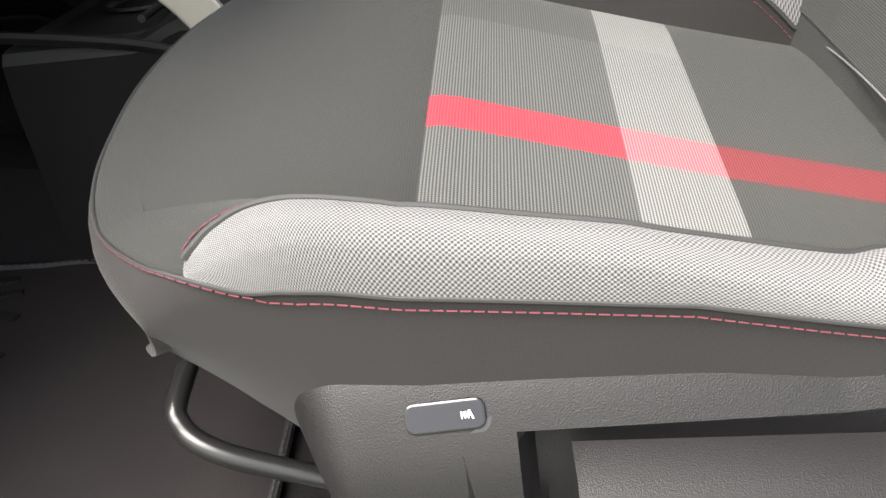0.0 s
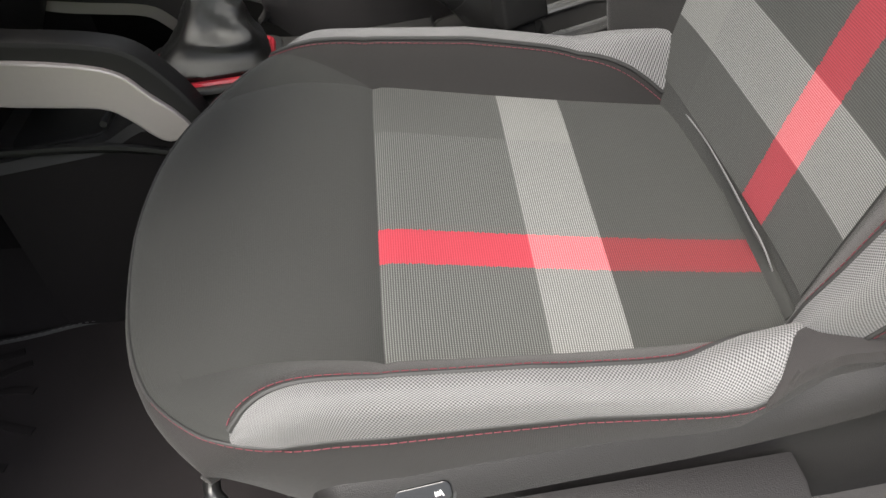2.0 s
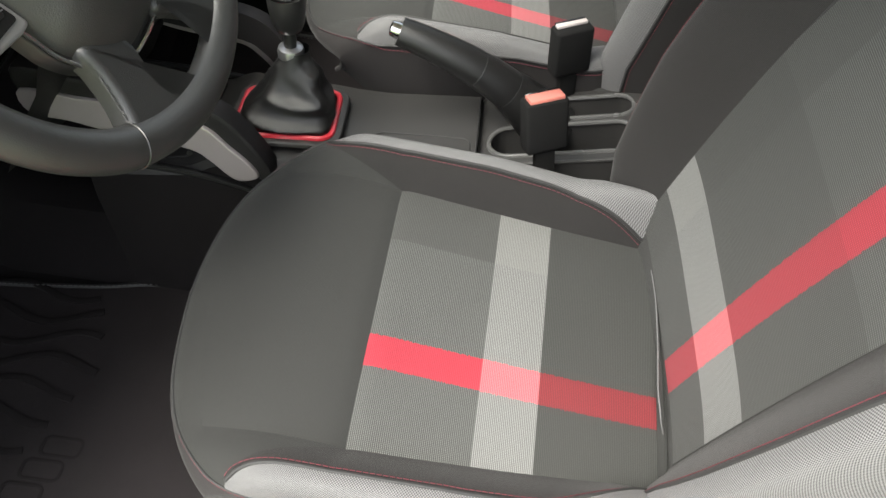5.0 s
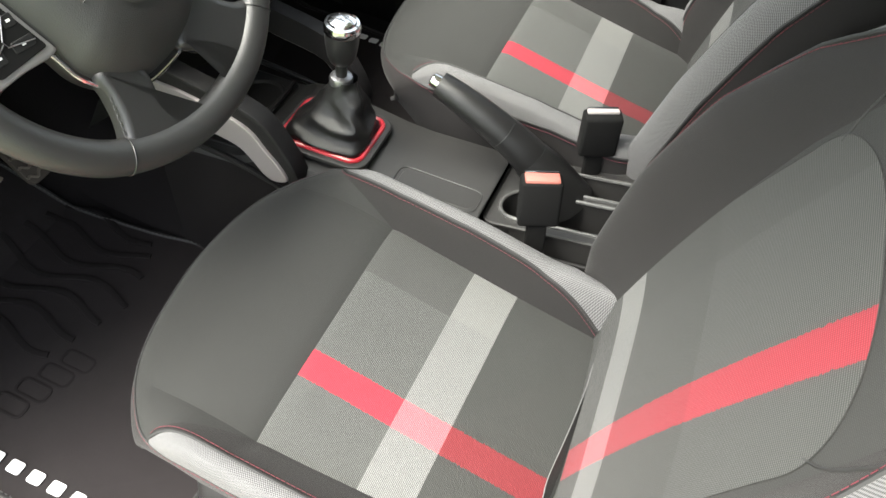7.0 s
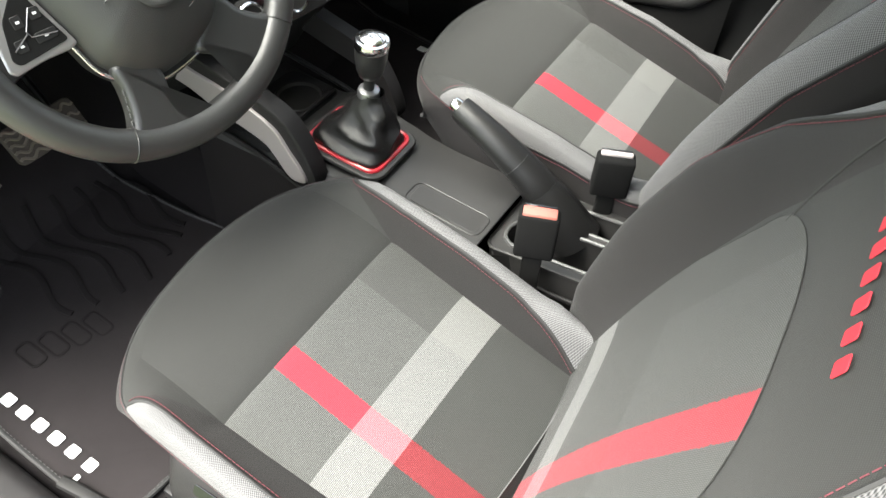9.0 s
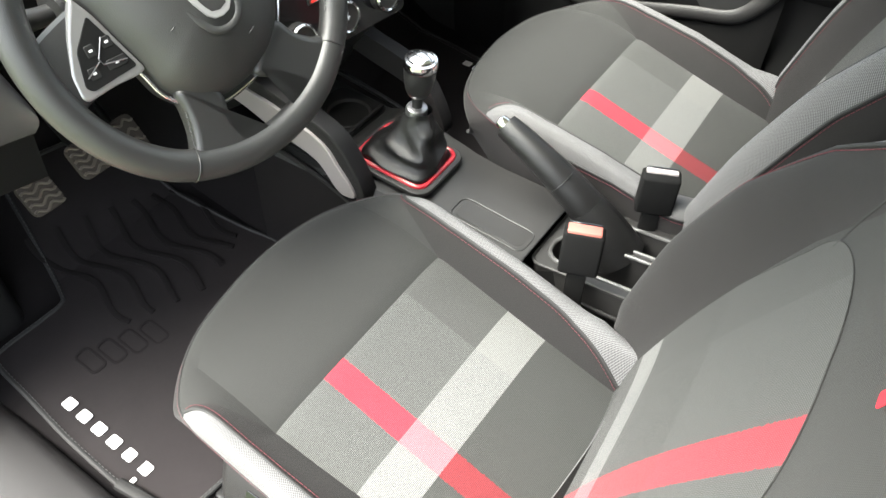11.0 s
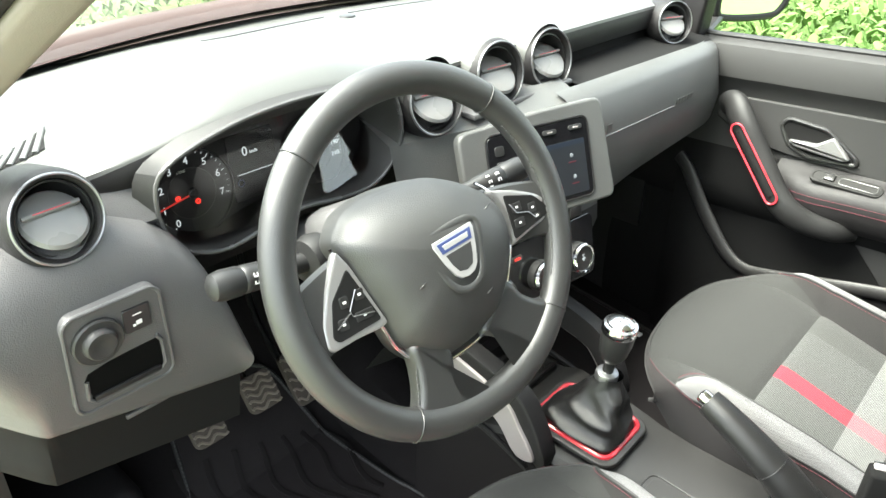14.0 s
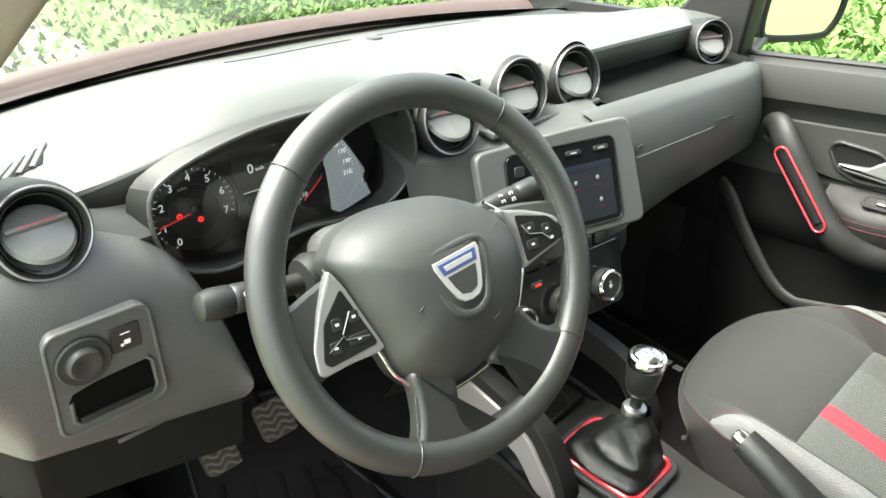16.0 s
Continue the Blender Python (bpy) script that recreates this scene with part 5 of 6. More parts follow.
def rim_xy(a):
    r = 0.1815
    x, y = r * math.cos(a) + 0.003, r * math.sin(a)
    if y < -0.150:
        y = -0.150 + (y + 0.150) * 0.90
    return x, y


rp = []
for k in range(120):
    a = math.tau * k / 120
    rp.append((*rim_xy(a), 0.0))
rim = tube(rp, 0.0178, 20, closed=True, flat=0.86, up=(0, 0, 1))
rim_ob = part("rim", xf(rim, WH), M_LEATHER, wheel, "black leather rim")
for deg in (134, 50, 320, 242):
    a = radians(deg)
    x, y = rim_xy(a)
    c = Vector((x, y, 0))
    rad = c.normalized()
    ring = [WH @ (c + rad * 0.0182 * math.cos(t) + Vector((0, 0, 0.0158 * math.sin(t)))) for t in [math.tau * k / 20 for k in range(20)]]
    part("rim_seam", tube(ring, 0.0009, 5, closed=True), M_SATIN, rim_ob)
for d0, d1 in ((-28, 40), (-66, -44)):
    pts = []
    for k in range(25):
        a = radians(d0 + (d1 - d0) * k / 24)
        x, y = rim_xy(a)
        pts.append(WH @ Vector((x * 0.908, y * 0.908, 0.006)))
    part("rim_stitching", stitches(pts, 0.005, 0.0032, 0.0012), M_THREAD_GREY, rim_ob)


def spoke(points, w0, w1, th, depth0, depth1):
    """A flat tapering arm along points in the wheel's plane."""
    pts = smooth_line([(x, y, 0) for x, y in points], 6)
    bm = bmesh.new()
    rings = []
    n = len(pts)
    for i, p in enumerate(pts):
        k = i / (n - 1)
        d = (pts[min(n - 1, i + 1)] - pts[max(0, i - 1)]).normalized()
        s = Vector((-d.y, d.x, 0))
        w = w0 + (w1 - w0) * k + 0.012 * max(0, (k - 0.75) / 0.25) ** 2 + 0.012 * max(0, (0.25 - k) / 0.25) ** 2
        z = depth0 + (depth1 - depth0) * k
        ring = []
        for q in range(12):
            a = math.tau * q / 12
            cx, cz = math.cos(a), math.sin(a)
            cx = math.copysign(abs(cx) ** 0.6, cx)
            cz = math.copysign(abs(cz) ** 0.6, cz)
            ring.append(bm.verts.new(WH @ (p + s * (w / 2 * cx) + Vector((0, 0, z + th / 2 * cz)))))
        rings.append(ring)
    for a, b in zip(rings, rings[1:]):
        for q in range(12):
            bm.faces.new((a[q], a[(q + 1) % 12], b[(q + 1) % 12], b[q]))
    bm.faces.new(rings[0][::-1])
    bm.faces.new(rings[-1])
    bmesh.ops.recalc_face_normals(bm, faces=bm.faces[:])
    return bm


def web_spoke(outline, depth):
    """A leather arm that widens into the rim."""
    return part("spoke", prism(curve2(outline, 5), depth, 0.008, 4, WH @ pose(0, 0, -0.014)), M_LEATHER, wheel, "leather-covered spoke")


web_spoke([(-0.062, -0.080), (-0.064, -0.105), (-0.068, -0.130), (-0.078, -0.150), (-0.100, -0.163), (-0.060, -0.178), (-0.015, -0.180), (0.030, -0.176), (0.002, -0.164), (-0.013, -0.150), (-0.018, -0.132), (-0.016, -0.105), (-0.030, -0.085)], 0.021)
web_spoke([(0.080, -0.062), (0.100, -0.084), (0.124, -0.100), (0.146, -0.103), (0.160, -0.094), (0.150, -0.118), (0.125, -0.146), (0.092, -0.166), (0.058, -0.172), (0.080, -0.158), (0.083, -0.147), (0.074, -0.135), (0.055, -0.120), (0.030, -0.104), (0.045, -0.085)], 0.021)
part("spoke", spoke([(-0.07, 0.000), (-0.125, -0.012), (-0.172, -0.026)], 0.085, 0.070, 0.020, -0.016, -0.004), M_LEATHER, wheel)
part("spoke", spoke([(0.07, 0.004), (0.125, 0.004), (0.174, -0.002)], 0.080, 0.062, 0.020, -0.016, -0.004), M_LEATHER, wheel)
for a, b in (((-0.064, -0.105), (-0.074, -0.146)), ((0.045, -0.114), (0.080, -0.141)), ((0.076, -0.160), (0.020, -0.168))):
    part("spoke_stitching", stitches([WH @ Vector((a[0] + (b[0] - a[0]) * k, a[1] + (b[1] - a[1]) * k, 0.003)) for k in span(0, 1, 6)], 0.005, 0.003, 0.0009), M_THREAD_GREY, wheel)

# airbag cover: a domed shield
hub_outline = curve2([(0.02, 0.0765), (-0.025, 0.0795), (-0.060, 0.0765), (-0.088, 0.0675), (-0.105, 0.052), (-0.110, 0.040), (-0.103, 0.018), (-0.094, -0.010), (-0.085, -0.035), (-0.078, -0.056), (-0.072, -0.074), (-0.058, -0.092), (-0.038, -0.105), (-0.016, -0.1115), (0.010, -0.1095), (0.040, -0.102), (0.066, -0.088), (0.084, -0.066), (0.098, -0.040), (0.1055, -0.020), (0.107, 0.006), (0.098, 0.030), (0.082, 0.046), (0.054, 0.064)], 4)


def hub_point(k, j):
    x, y = hub_outline[j % len(hub_outline)]
    f, z = ((1.0, -0.028), (1.0, -0.006), (0.988, -0.001), (0.955, 0.0045), (0.905, 0.0105), (0.83, 0.0170), (0.7, 0.0250), (0.45, 0.0325), (0.2, 0.0352), (0.0, 0.0355))[k]
    return WH @ Vector((x * f, y * f, z - 1.5 * max(0.0, y * f + 0.015) ** 2 - 0.7 * max(0.0, -y * f - 0.03) ** 2))


hub = part("airbag_cover", grid(hub_point, list(range(10)), list(range(len(hub_outline) + 1))), M_HUB, wheel, "domed dark grey airbag cover")
part("chrome_line", tube([WH @ Vector((x * 1.042, y * 1.042, -0.0045)) for x, y in hub_outline[20:90]], 0.0020, 8), M_CHROME, wheel, "fine chrome line round the cover")
part("hub_collar", prism([(x * (1.05 if y < 0.02 else 0.97), y * (1.05 if y < 0.02 else 0.97)) for x, y in hub_outline], 0.020, 0.005, 3, WH @ pose(0, 0, -0.026)), M_SATIN, wheel, "dark satin collar behind the cover")
part("badge_recess", xf(tube(smooth_line([(-0.036, 0.024, 0), (-0.029, -0.008, 0), (-0.018, -0.031, 0), (0.0, -0.038, 0), (0.018, -0.031, 0), (0.029, -0.008, 0), (0.036, 0.024, 0), (0.0, 0.030, 0)], 5, closed=True), 0.004, 8, closed=True, flat=0.35, up=(0, 0, 1)), WH @ pose(0.005, -0.004, 0.0325, -4, 0, 7)), M_HUB, hub, "raised ring round the badge")
# badge: plain shield
BADGE = WH @ pose(0.0045, -0.002, 0.0325, -4, 0, 7) @ Matrix.Diagonal((0.94, 0.88, 1, 1))
shield = [(-0.029, 0.024), (0.029, 0.024), (0.030, 0.018), (0.024, -0.004), (0.017, -0.022), (0.010, -0.029), (0.0, -0.031), (-0.010, -0.029), (-0.017, -0.022), (-0.024, -0.004), (-0.030, 0.018)]
badge = part("badge", prism(shield, 0.0036, 0.0012, 2, BADGE), M_BADGE, wheel, "chrome shield badge")
part("badge_field", prism([(-0.019, 0.004), (0.019, 0.004), (0.015, -0.010), (0.010, -0.020), (0.0, -0.023), (-0.010, -0.020), (-0.015, -0.010)], 0.0040, 0.0003, 1, BADGE), M_LEATHER, badge)
part("badge_bar", prism([(-0.025, 0.020), (0.025, 0.020), (0.022, 0.007), (-0.022, 0.007)], 0.0042, 0.0003, 1, BADGE), M_BADGE_BLUE, badge, "blue bar of the badge")
part("badge_mark", prism([(-0.019, 0.0165), (0.019, 0.0165), (0.0175, 0.0105), (-0.0175, 0.0105)], 0.0046, 0.0002, 1, BADGE), M_BADGE, badge)
for x, y, a in ((-0.045, -0.020, 25), (0.060, 0.030, 25), (0.035, -0.055, 25)):
    part("moulded_mark", xf(rbox(0.010, 0.0014, 0.001, 0.0003, 1), WH @ pose(x, y, 0.0302, 0, 0, a)), M_SATIN, hub)

# control pods
PODS = (
    ([(-0.114, 0.040), (-0.103, 0.020), (-0.093, -0.009), (-0.079, -0.0475), (-0.090, -0.0500), (-0.116, -0.0495), (-0.146, -0.0525), (-0.152, -0.047), (-0.150, -0.024), (-0.134, 0.010)],
     [(-0.109, 0.020), (-0.0865, -0.040), (-0.138, -0.0450), (-0.1435, -0.039), (-0.134, -0.006)],
     ((-0.104, -0.008, 0.011, 0.011), (-0.122, -0.010, 0.010, 0.012), (-0.129, -0.030, 0.011, 0.012), (-0.104, -0.029, 0.021, 0.010)),
     [[(-0.107, -0.002), (-0.119, -0.020), (-0.117, -0.026), (-0.093, -0.030)], [(-0.119, -0.022), (-0.137, -0.032)]]),
    ([(0.089, 0.041), (0.125, 0.032), (0.155, 0.020), (0.174, 0.009), (0.184, -0.006), (0.176, -0.0125), (0.140, -0.0195), (0.1015, -0.0290), (0.1060, -0.006), (0.104, 0.014)],
     [(0.1075, 0.030), (0.152, 0.018), (0.173, -0.003), (0.166, -0.0095), (0.110, -0.0225)],
     ((0.122, 0.012, 0.016, 0.011), (0.146, 0.005, 0.012, 0.012), (0.122, -0.006, 0.016, 0.011), (0.150, -0.006, 0.012, 0.006)),
     [[(0.112, 0.018), (0.120, 0.006), (0.138, 0.002), (0.148, -0.008)]]))
for pod, field, keys, lines in PODS:
    po = round_poly(pod, 0.006)
    if sum(p[0] * q[1] - q[0] * p[1] for p, q in zip(po, po[1:] + po[:1])) < 0:
        po = po[::-1]
    fo = round_poly(field, 0.004)
    if sum(p[0] * q[1] - q[0] * p[1] for p, q in zip(fo, fo[1:] + fo[:1])) < 0:
        fo = fo[::-1]
    pm = WH @ pose(0, 0, -0.006, 0, 0, 0)
    p = part("control_pod", prism(po, 0.010, 0.003, 2, pm), M_POD, wheel, "chrome-edged control pod")
    part("key_field", prism(fo, 0.0112, 0.0006, 1, pm), M_SHELF, p, "black key field")
    for x, y, w, h in keys:
        part("key", prism(rounded(w, h, 0.002, 3, x, y), 0.0118, 0.0006, 1, pm), M_DARK, p, "black key")
        part("symbol", xf(rbox(0.0036, 0.0022, 0.0003, 0, 1, (x, y, 0.0120)), pm), M_WHITE, p)
    for ln in lines:
        part("divider", xf(tube([(x, y, 0.0122) for x, y in ln], 0.0006, 6), pm), M_RING, p)

column = thing("steering_column", "black steering column shroud with two stalks", "steering column")
part("shroud", joined([tube([WH @ Vector((0, 0, -0.03)), WH @ Vector((0, -0.005, -0.07)), WH @ Vector((0, 0.0, -0.13)), WH @ Vector((0, 0.01, -0.26))], 0.062, 24, taper=lambda k: 0.75 + 0.25 * math.sin(k * math.pi))]), M_LOWER, column)
part("shroud_cap", xf(rbox(0.15, 0.12, 0.10, 0.025, 3), WH @ pose(0, 0.01, -0.095)), M_LOWER, column)


def stalk(a, b, sx):
    d = (Vector(b) - Vector(a))
    m = Matrix.Translation(a) @ d.to_track_quat("Z", "Y").to_matrix().to_4x4()
    L = d.length
    k = 1.06
    st = part("stalk", lathe([(r * k, h) for r, h in [(0.0, 0), (0.011, 0.0), (0.0095, L * 0.3), (0.0115, L * 0.5), (0.0125, L * 0.52), (0.0135, L * 0.70), (0.0135, L * 0.74), (0.0125, L * 0.75), (0.0140, L * 0.77), (0.0145, L * 0.9), (0.0125, L * 0.97), (0.007, L), (0, L)]], 24, m), M_STALK, column, "black plastic stalk")
    out = m.to_3x3().inverted() @ (Vector((-0.80, -0.25, 1.48)) - Vector(b))
    turn = math.degrees(math.atan2(out.y, out.x))
    for row, (h, marks) in enumerate(((0.60, ((-30, 0.003), (0, 0.004), (26, 0.003))), (0.68, ((-24, 0.004), (6, 0.005))))):
        for side, w in marks:
            m2 = m @ pose(0, 0, 0, 0, 0, turn + side) @ pose(0.0147, 0, L * h)
            part("symbol", xf(joined([rbox(0.0006, w * 0.8, 0.0010, 0, 1, (0, 0, -0.0018)), rbox(0.0006, w * 0.8, 0.0010, 0, 1, (0, 0, 0.0018)), rbox(0.0006, 0.0011, 0.0036, 0, 1, (0, -w * 0.3, 0))]), m2), M_WHITE, st)
    return st


stalk((-0.385, 0.300, 1.100), (-0.520, 0.310, 1.116), -1)
stalk((-0.262, 0.292, 1.105), (-0.100, 0.257, 1.128), 1)
part("stalk_collar", lathe([(0.027, 0), (0.029, 0.012), (0.025, 0.022), (0.012, 0.024), (0, 0.024)], 28, Matrix.Translation((-0.392, 0.300, 1.102)) @ pose(0, 0, 0, 0, -90, 0)), M_DARK, column)


# ---- centre console ----
console = thing("centre_console", "dark grey plastic centre console with trays and cup holders", "console")


def console_point(k, y):
    """k runs over the hump from the driver's side to the passenger's."""
    top = lerp_table([(-0.45, 0.655), (-0.2, 0.655), (-0.1, 0.662), (0.05, 0.668), (0.12, 0.678), (0.26, 0.690), (0.30, 0.672), (0.44, 0.672)], y)
    wl = lerp_table([(-0.45, -0.040), (-0.13, -0.040), (-0.085, -0.079), (0.1, -0.082), (0.2, -0.098), (0.44, -0.105)], y)
    wr = lerp_table([(-0.45, 0.120), (-0.1, 0.105), (0.1, 0.098), (0.2, 0.108), (0.44, 0.125)], y)
    x, z = ((wl - 0.012, 0.40), (wl - 0.006, top - 0.05), (wl, top - 0.012), (wl + 0.008, top - 0.002), (wl + 0.018, top), (0.01, top + 0.001), (wr - 0.018, top), (wr - 0.008, top - 0.002), (wr, top - 0.012), (wr + 0.006, top - 0.05), (wr + 0.012, 0.40))[k]
    return Vector((x, y, z))


part("body", grid(console_point, list(range(2, 9)), span(-0.085, 0.44, 40)), M_CONSOLE, console, "grained dark grey plastic body")
for ks in ([0, 1, 2], [8, 9, 10]):
    part("side_lining", grid(console_point, ks, span(-0.085, 0.44, 20)), M_CARPET, console, "black carpet lining down to the floor")
# rear end with open compartments
part("rear_body", grid(lambda k, y: console_point(k, y) - Vector((0, 0, 0.075 if 2 < k < 8 else 0.0)), list(range(11)), span(-0.50, -0.086, 16)), M_DARK, console)
part("joint", tube([(x, -0.084, 0.6645) for x in span(-0.07, 0.09, 6)], 0.0012, 6), M_SATIN, console)
def stadium(x0, x1, y0, y1):
    return rounded(x1 - x0, y1 - y0, (x1 - x0) * 0.49, 7, (x0 + x1) / 2, (y0 + y1) / 2)


WELLS = ((0.047, 0.094, -0.305, -0.135), (-0.029, 0.034, -0.305, -0.100))
TRAY = Matrix.Translation((0, -0.10, 0.650)) @ pose(0, 0, 0, -7, 0, 0) @ Matrix.Translation((0, 0.10, 0))
well = part("rear_tray", xf(plate_with_holes(rounded(0.158, 0.262, 0.018, 5, 0.033, -0.217), [stadium(*w) for w in WELLS], 0.06, 0.085), TRAY), M_CONSOLE, console, "grained rear tray with two long wells")
for w in WELLS:
    part("well_rim", xf(ring_frame(stadium(*w), 0.0036, 0.0), TRAY), M_EDGE, well, "worn rounded rim")
    part("well_floor", xf(rbox(w[1] - w[0] - 0.002, w[3] - w[2] - 0.01, 0.004, 0.001, 1, ((w[0] + w[1]) / 2, (w[2] + w[3]) / 2, -0.083)), TRAY), M_SHELF, well)
part("tray_edge", xf(ring_frame(rounded(0.158, 0.262, 0.018, 5, 0.033, -0.217), 0.0028, -0.001), TRAY), M_CONSOLE, well)
part("side_rib", tube(smooth_line([(-0.056, -0.13, 0.622), (-0.058, -0.22, 0.628), (-0.056, -0.33, 0.640)], 5), 0.004, 8), M_PLASTIC, console)
part("slot_outline", xf(ring_frame(rounded(0.048, 0.135, 0.014, 4), 0.0012, 0.0), Matrix.Translation((-0.030, -0.008, 0.6665)) @ pose(0, 0, 0, 3, 0, 0)), M_SATIN, console)
part("slot_tray", prism(rounded(0.038, 0.122, 0.011, 4), 0.002, 0.0006, 1, Matrix.Translation((-0.030, -0.008, 0.6650)) @ pose(0, 0, 0, 3, 0, 0)), M_CONSOLE, console)
# tray and cup holder ahead of the gear lever
part("front_tray", prism(rounded(0.185, 0.115, 0.02, 4), 0.004, 0.001, 1, Matrix.Translation((0.012, 0.355, 0.671))), M_DARK, console)
for x in (0.045,):
    cup = part("cup_holder", lathe([(0.044, 0.004), (0.041, 0.006), (0.038, 0.003), (0.036, 0.001), (0.0, 0.0006)], 36, Matrix.Translation((x, 0.345, 0.674))), M_SATIN, console, "round black cup holder")
    part("rim", lathe([(0.044, 0.004), (0.042, 0.007), (0.039, 0.006)], 36, Matrix.Translation((x, 0.345, 0.674))), M_PLASTIC, cup)
part("tray_edge", tube(smooth_line([(-0.09, 0.295, 0.690), (0.0, 0.300, 0.686), (0.09, 0.305, 0.684)], 4), 0.004, 8), M_PLASTIC, console)


# struts that run down from the dash to the console, silver outside and black above
def strut(x, sx, name):
    st = part(name, prism(curve2([(0.47, 0.835), (0.40, 0.822), (0.338, 0.806), (0.27, 0.790), (0.229, 0.772), (0.205, 0.742), (0.186, 0.705), (0.178, 0.672), (0.195, 0.664), (0.215, 0.69), (0.236, 0.722), (0.262, 0.742), (0.33, 0.758), (0.40, 0.775), (0.47, 0.79)], 4), 0.030, 0.006, 2,
                          Matrix.Translation((x + (0.015 if sx < 0 else -0.015), 0, 0)) @ Matrix(((0, 0, sx, 0), (1, 0, 0, 0), (0, 1, 0, 0), (0, 0, 0, 1)))), M_PLASTIC, console, "black padded strut beside the console")
    part("silver_inlay", prism(curve2([(0.47, 0.805), (0.40, 0.795), (0.348, 0.788), (0.28, 0.770), (0.245, 0.753), (0.225, 0.726), (0.205, 0.70), (0.196, 0.676), (0.22, 0.668), (0.236, 0.676), (0.256, 0.702), (0.277, 0.719), (0.33, 0.732), (0.372, 0.742), (0.42, 0.758), (0.47, 0.77)], 4), 0.008, 0.003, 2,
                               Matrix.Translation((x, 0, 0)) @ Matrix(((0, 0, sx, 0), (1, 0, 0, 0), (0, 1, 0, 0), (0, 0, 0, 1))) @ Matrix.Translation((0, 0, 0.012))), M_SILVER, st, "satin silver inlay")
    part("lower_strip", tube(smooth_line([(x + sx * 0.004, 0.215, 0.640), (x + sx * 0.004, 0.30, 0.668), (x + sx * 0.004, 0.45, 0.690)], 5), 0.010, 8, flat=0.5), M_DARK, st)
    return st


strut(-0.098, -1, "strut")
strut(0.118, 1, "strut")

# ---- gear lever ----
gear = thing("gear_lever", "gear lever with a chrome-topped knob and a creased black gaiter", "gear lever")
GATE = Matrix.Translation((-0.006, 0.178, 0.692)) @ pose(0, 0, 0, 4, 0, 2)
gate = rounded(0.106, 0.132, 0.017, 5)
part("frame", prism(rounded(0.132, 0.158, 0.026, 5), 0.006, 0.003, 2, GATE), M_CONSOLE, gear, "grey plastic frame")
part("red_surround", xf(ring_frame(gate, 0.0042, 0.0068), GATE), M_RED, gear, "bright red surround")


def boot(k, j):
    f = k / 14
    a = math.tau * j / 48
    s = j / 48 * len(gate)
    g0, g1, w = gate[int(s) % len(gate)], gate[(int(s) + 1) % len(gate)], s - int(s)
    gx, gy = g0[0] + (g1[0] - g0[0]) * w, g0[1] + (g1[1] - g0[1]) * w
    top = Vector((0.010, -0.018, 0.098))
    e = lerp_table([(0.0, 1.0), (0.10, 1.0), (0.22, 0.95), (0.36, 0.81), (0.50, 0.62), (0.64, 0.43), (0.78, 0.24), (0.90, 0.08), (1.0, 0.0)], f)
    ang = math.atan2(gy, gx)
    r_top = 0.0175
    soft = min(1.0, f / 0.30)
    soft = soft * soft * (3 - 2 * soft)
    bx, by = gx * 0.93 + (0.051 * math.cos(ang) - gx * 0.93) * soft * 0.75, gy * 0.93 + (0.060 * math.sin(ang) - gy * 0.93) * soft * 0.75
    x = bx * e + r_top * math.cos(ang) * (1 - e) + top.x * f ** 1.3
    y = by * e + r_top * math.sin(ang) * (1 - e) + top.y * f ** 1.3
    z = 0.006 + top.z * (0.80 * f + 0.20 * f * f)
    ca, sa = math.cos(ang), math.sin(ang)
    ridge = 0.28 - abs(noise.noise((0.95 * ca + 1.0 * f, 0.95 * sa - 0.8 * f, 2.4 * f + 1.7)))
    big = noise.noise((0.8 * ca, 0.8 * sa, 1.6 * f + 5.3))
    fold = min(1.0, f / 0.12) * (1 - f ** 4) * (0.013 * big + 0.017 * ridge)
    n = Vector((gx, gy, 0)).normalized()
    return GATE @ (Vector((x, y, z + 0.3 * fold * (1 - f))) + n * fold)


part("gaiter", grid(boot, span(0, 14, 56), span(0, 48, 168)), M_BOOT, gear, "creased black leather gaiter")
LEVER = Matrix.Translation((0.0025, 0.160, 0.789)) @ pose(0, 0, 0, 6, 0, 0)
part("collar", lathe([(0.014, -0.007), (0.0170, -0.005), (0.0176, 0.004), (0.0160, 0.009), (0.011, 0.011), (0, 0.011)], 28, LEVER), M_RING, gear, "satin grey collar")
part("rod", lathe([(0.0085, 0), (0.0085, 0.05)], 16, LEVER), M_SATIN, gear)
kb = part("knob", lathe([(0.010, 0.032), (0.0165, 0.036), (0.0205, 0.046), (0.0235, 0.065), (0.0245, 0.080), (0.0240, 0.086)], 36, LEVER), M_SATIN, gear, "black knob")
part("chrome_band", lathe([(0.0240, 0.084), (0.0255, 0.086), (0.0258, 0.094), (0.0240, 0.0985), (0.0200, 0.0995)], 36, LEVER), M_CHROME, kb, "chrome band")
part("cap", lathe([(0.0205, 0.0985), (0.0190, 0.1025), (0.012, 0.1055), (0, 0.107)], 36, LEVER), M_CHROME, kb, "domed chrome cap with the gear pattern")
part("pattern", xf(joined([rbox(0.0012, 0.014, 0.0008, 0, 1, (dx, 0, 0.1062)) for dx in (-0.006, 0, 0.006)] + [rbox(0.013, 0.0012, 0.0008, 0, 1, (0, 0, 0.1064))]), LEVER), M_SATIN, kb)

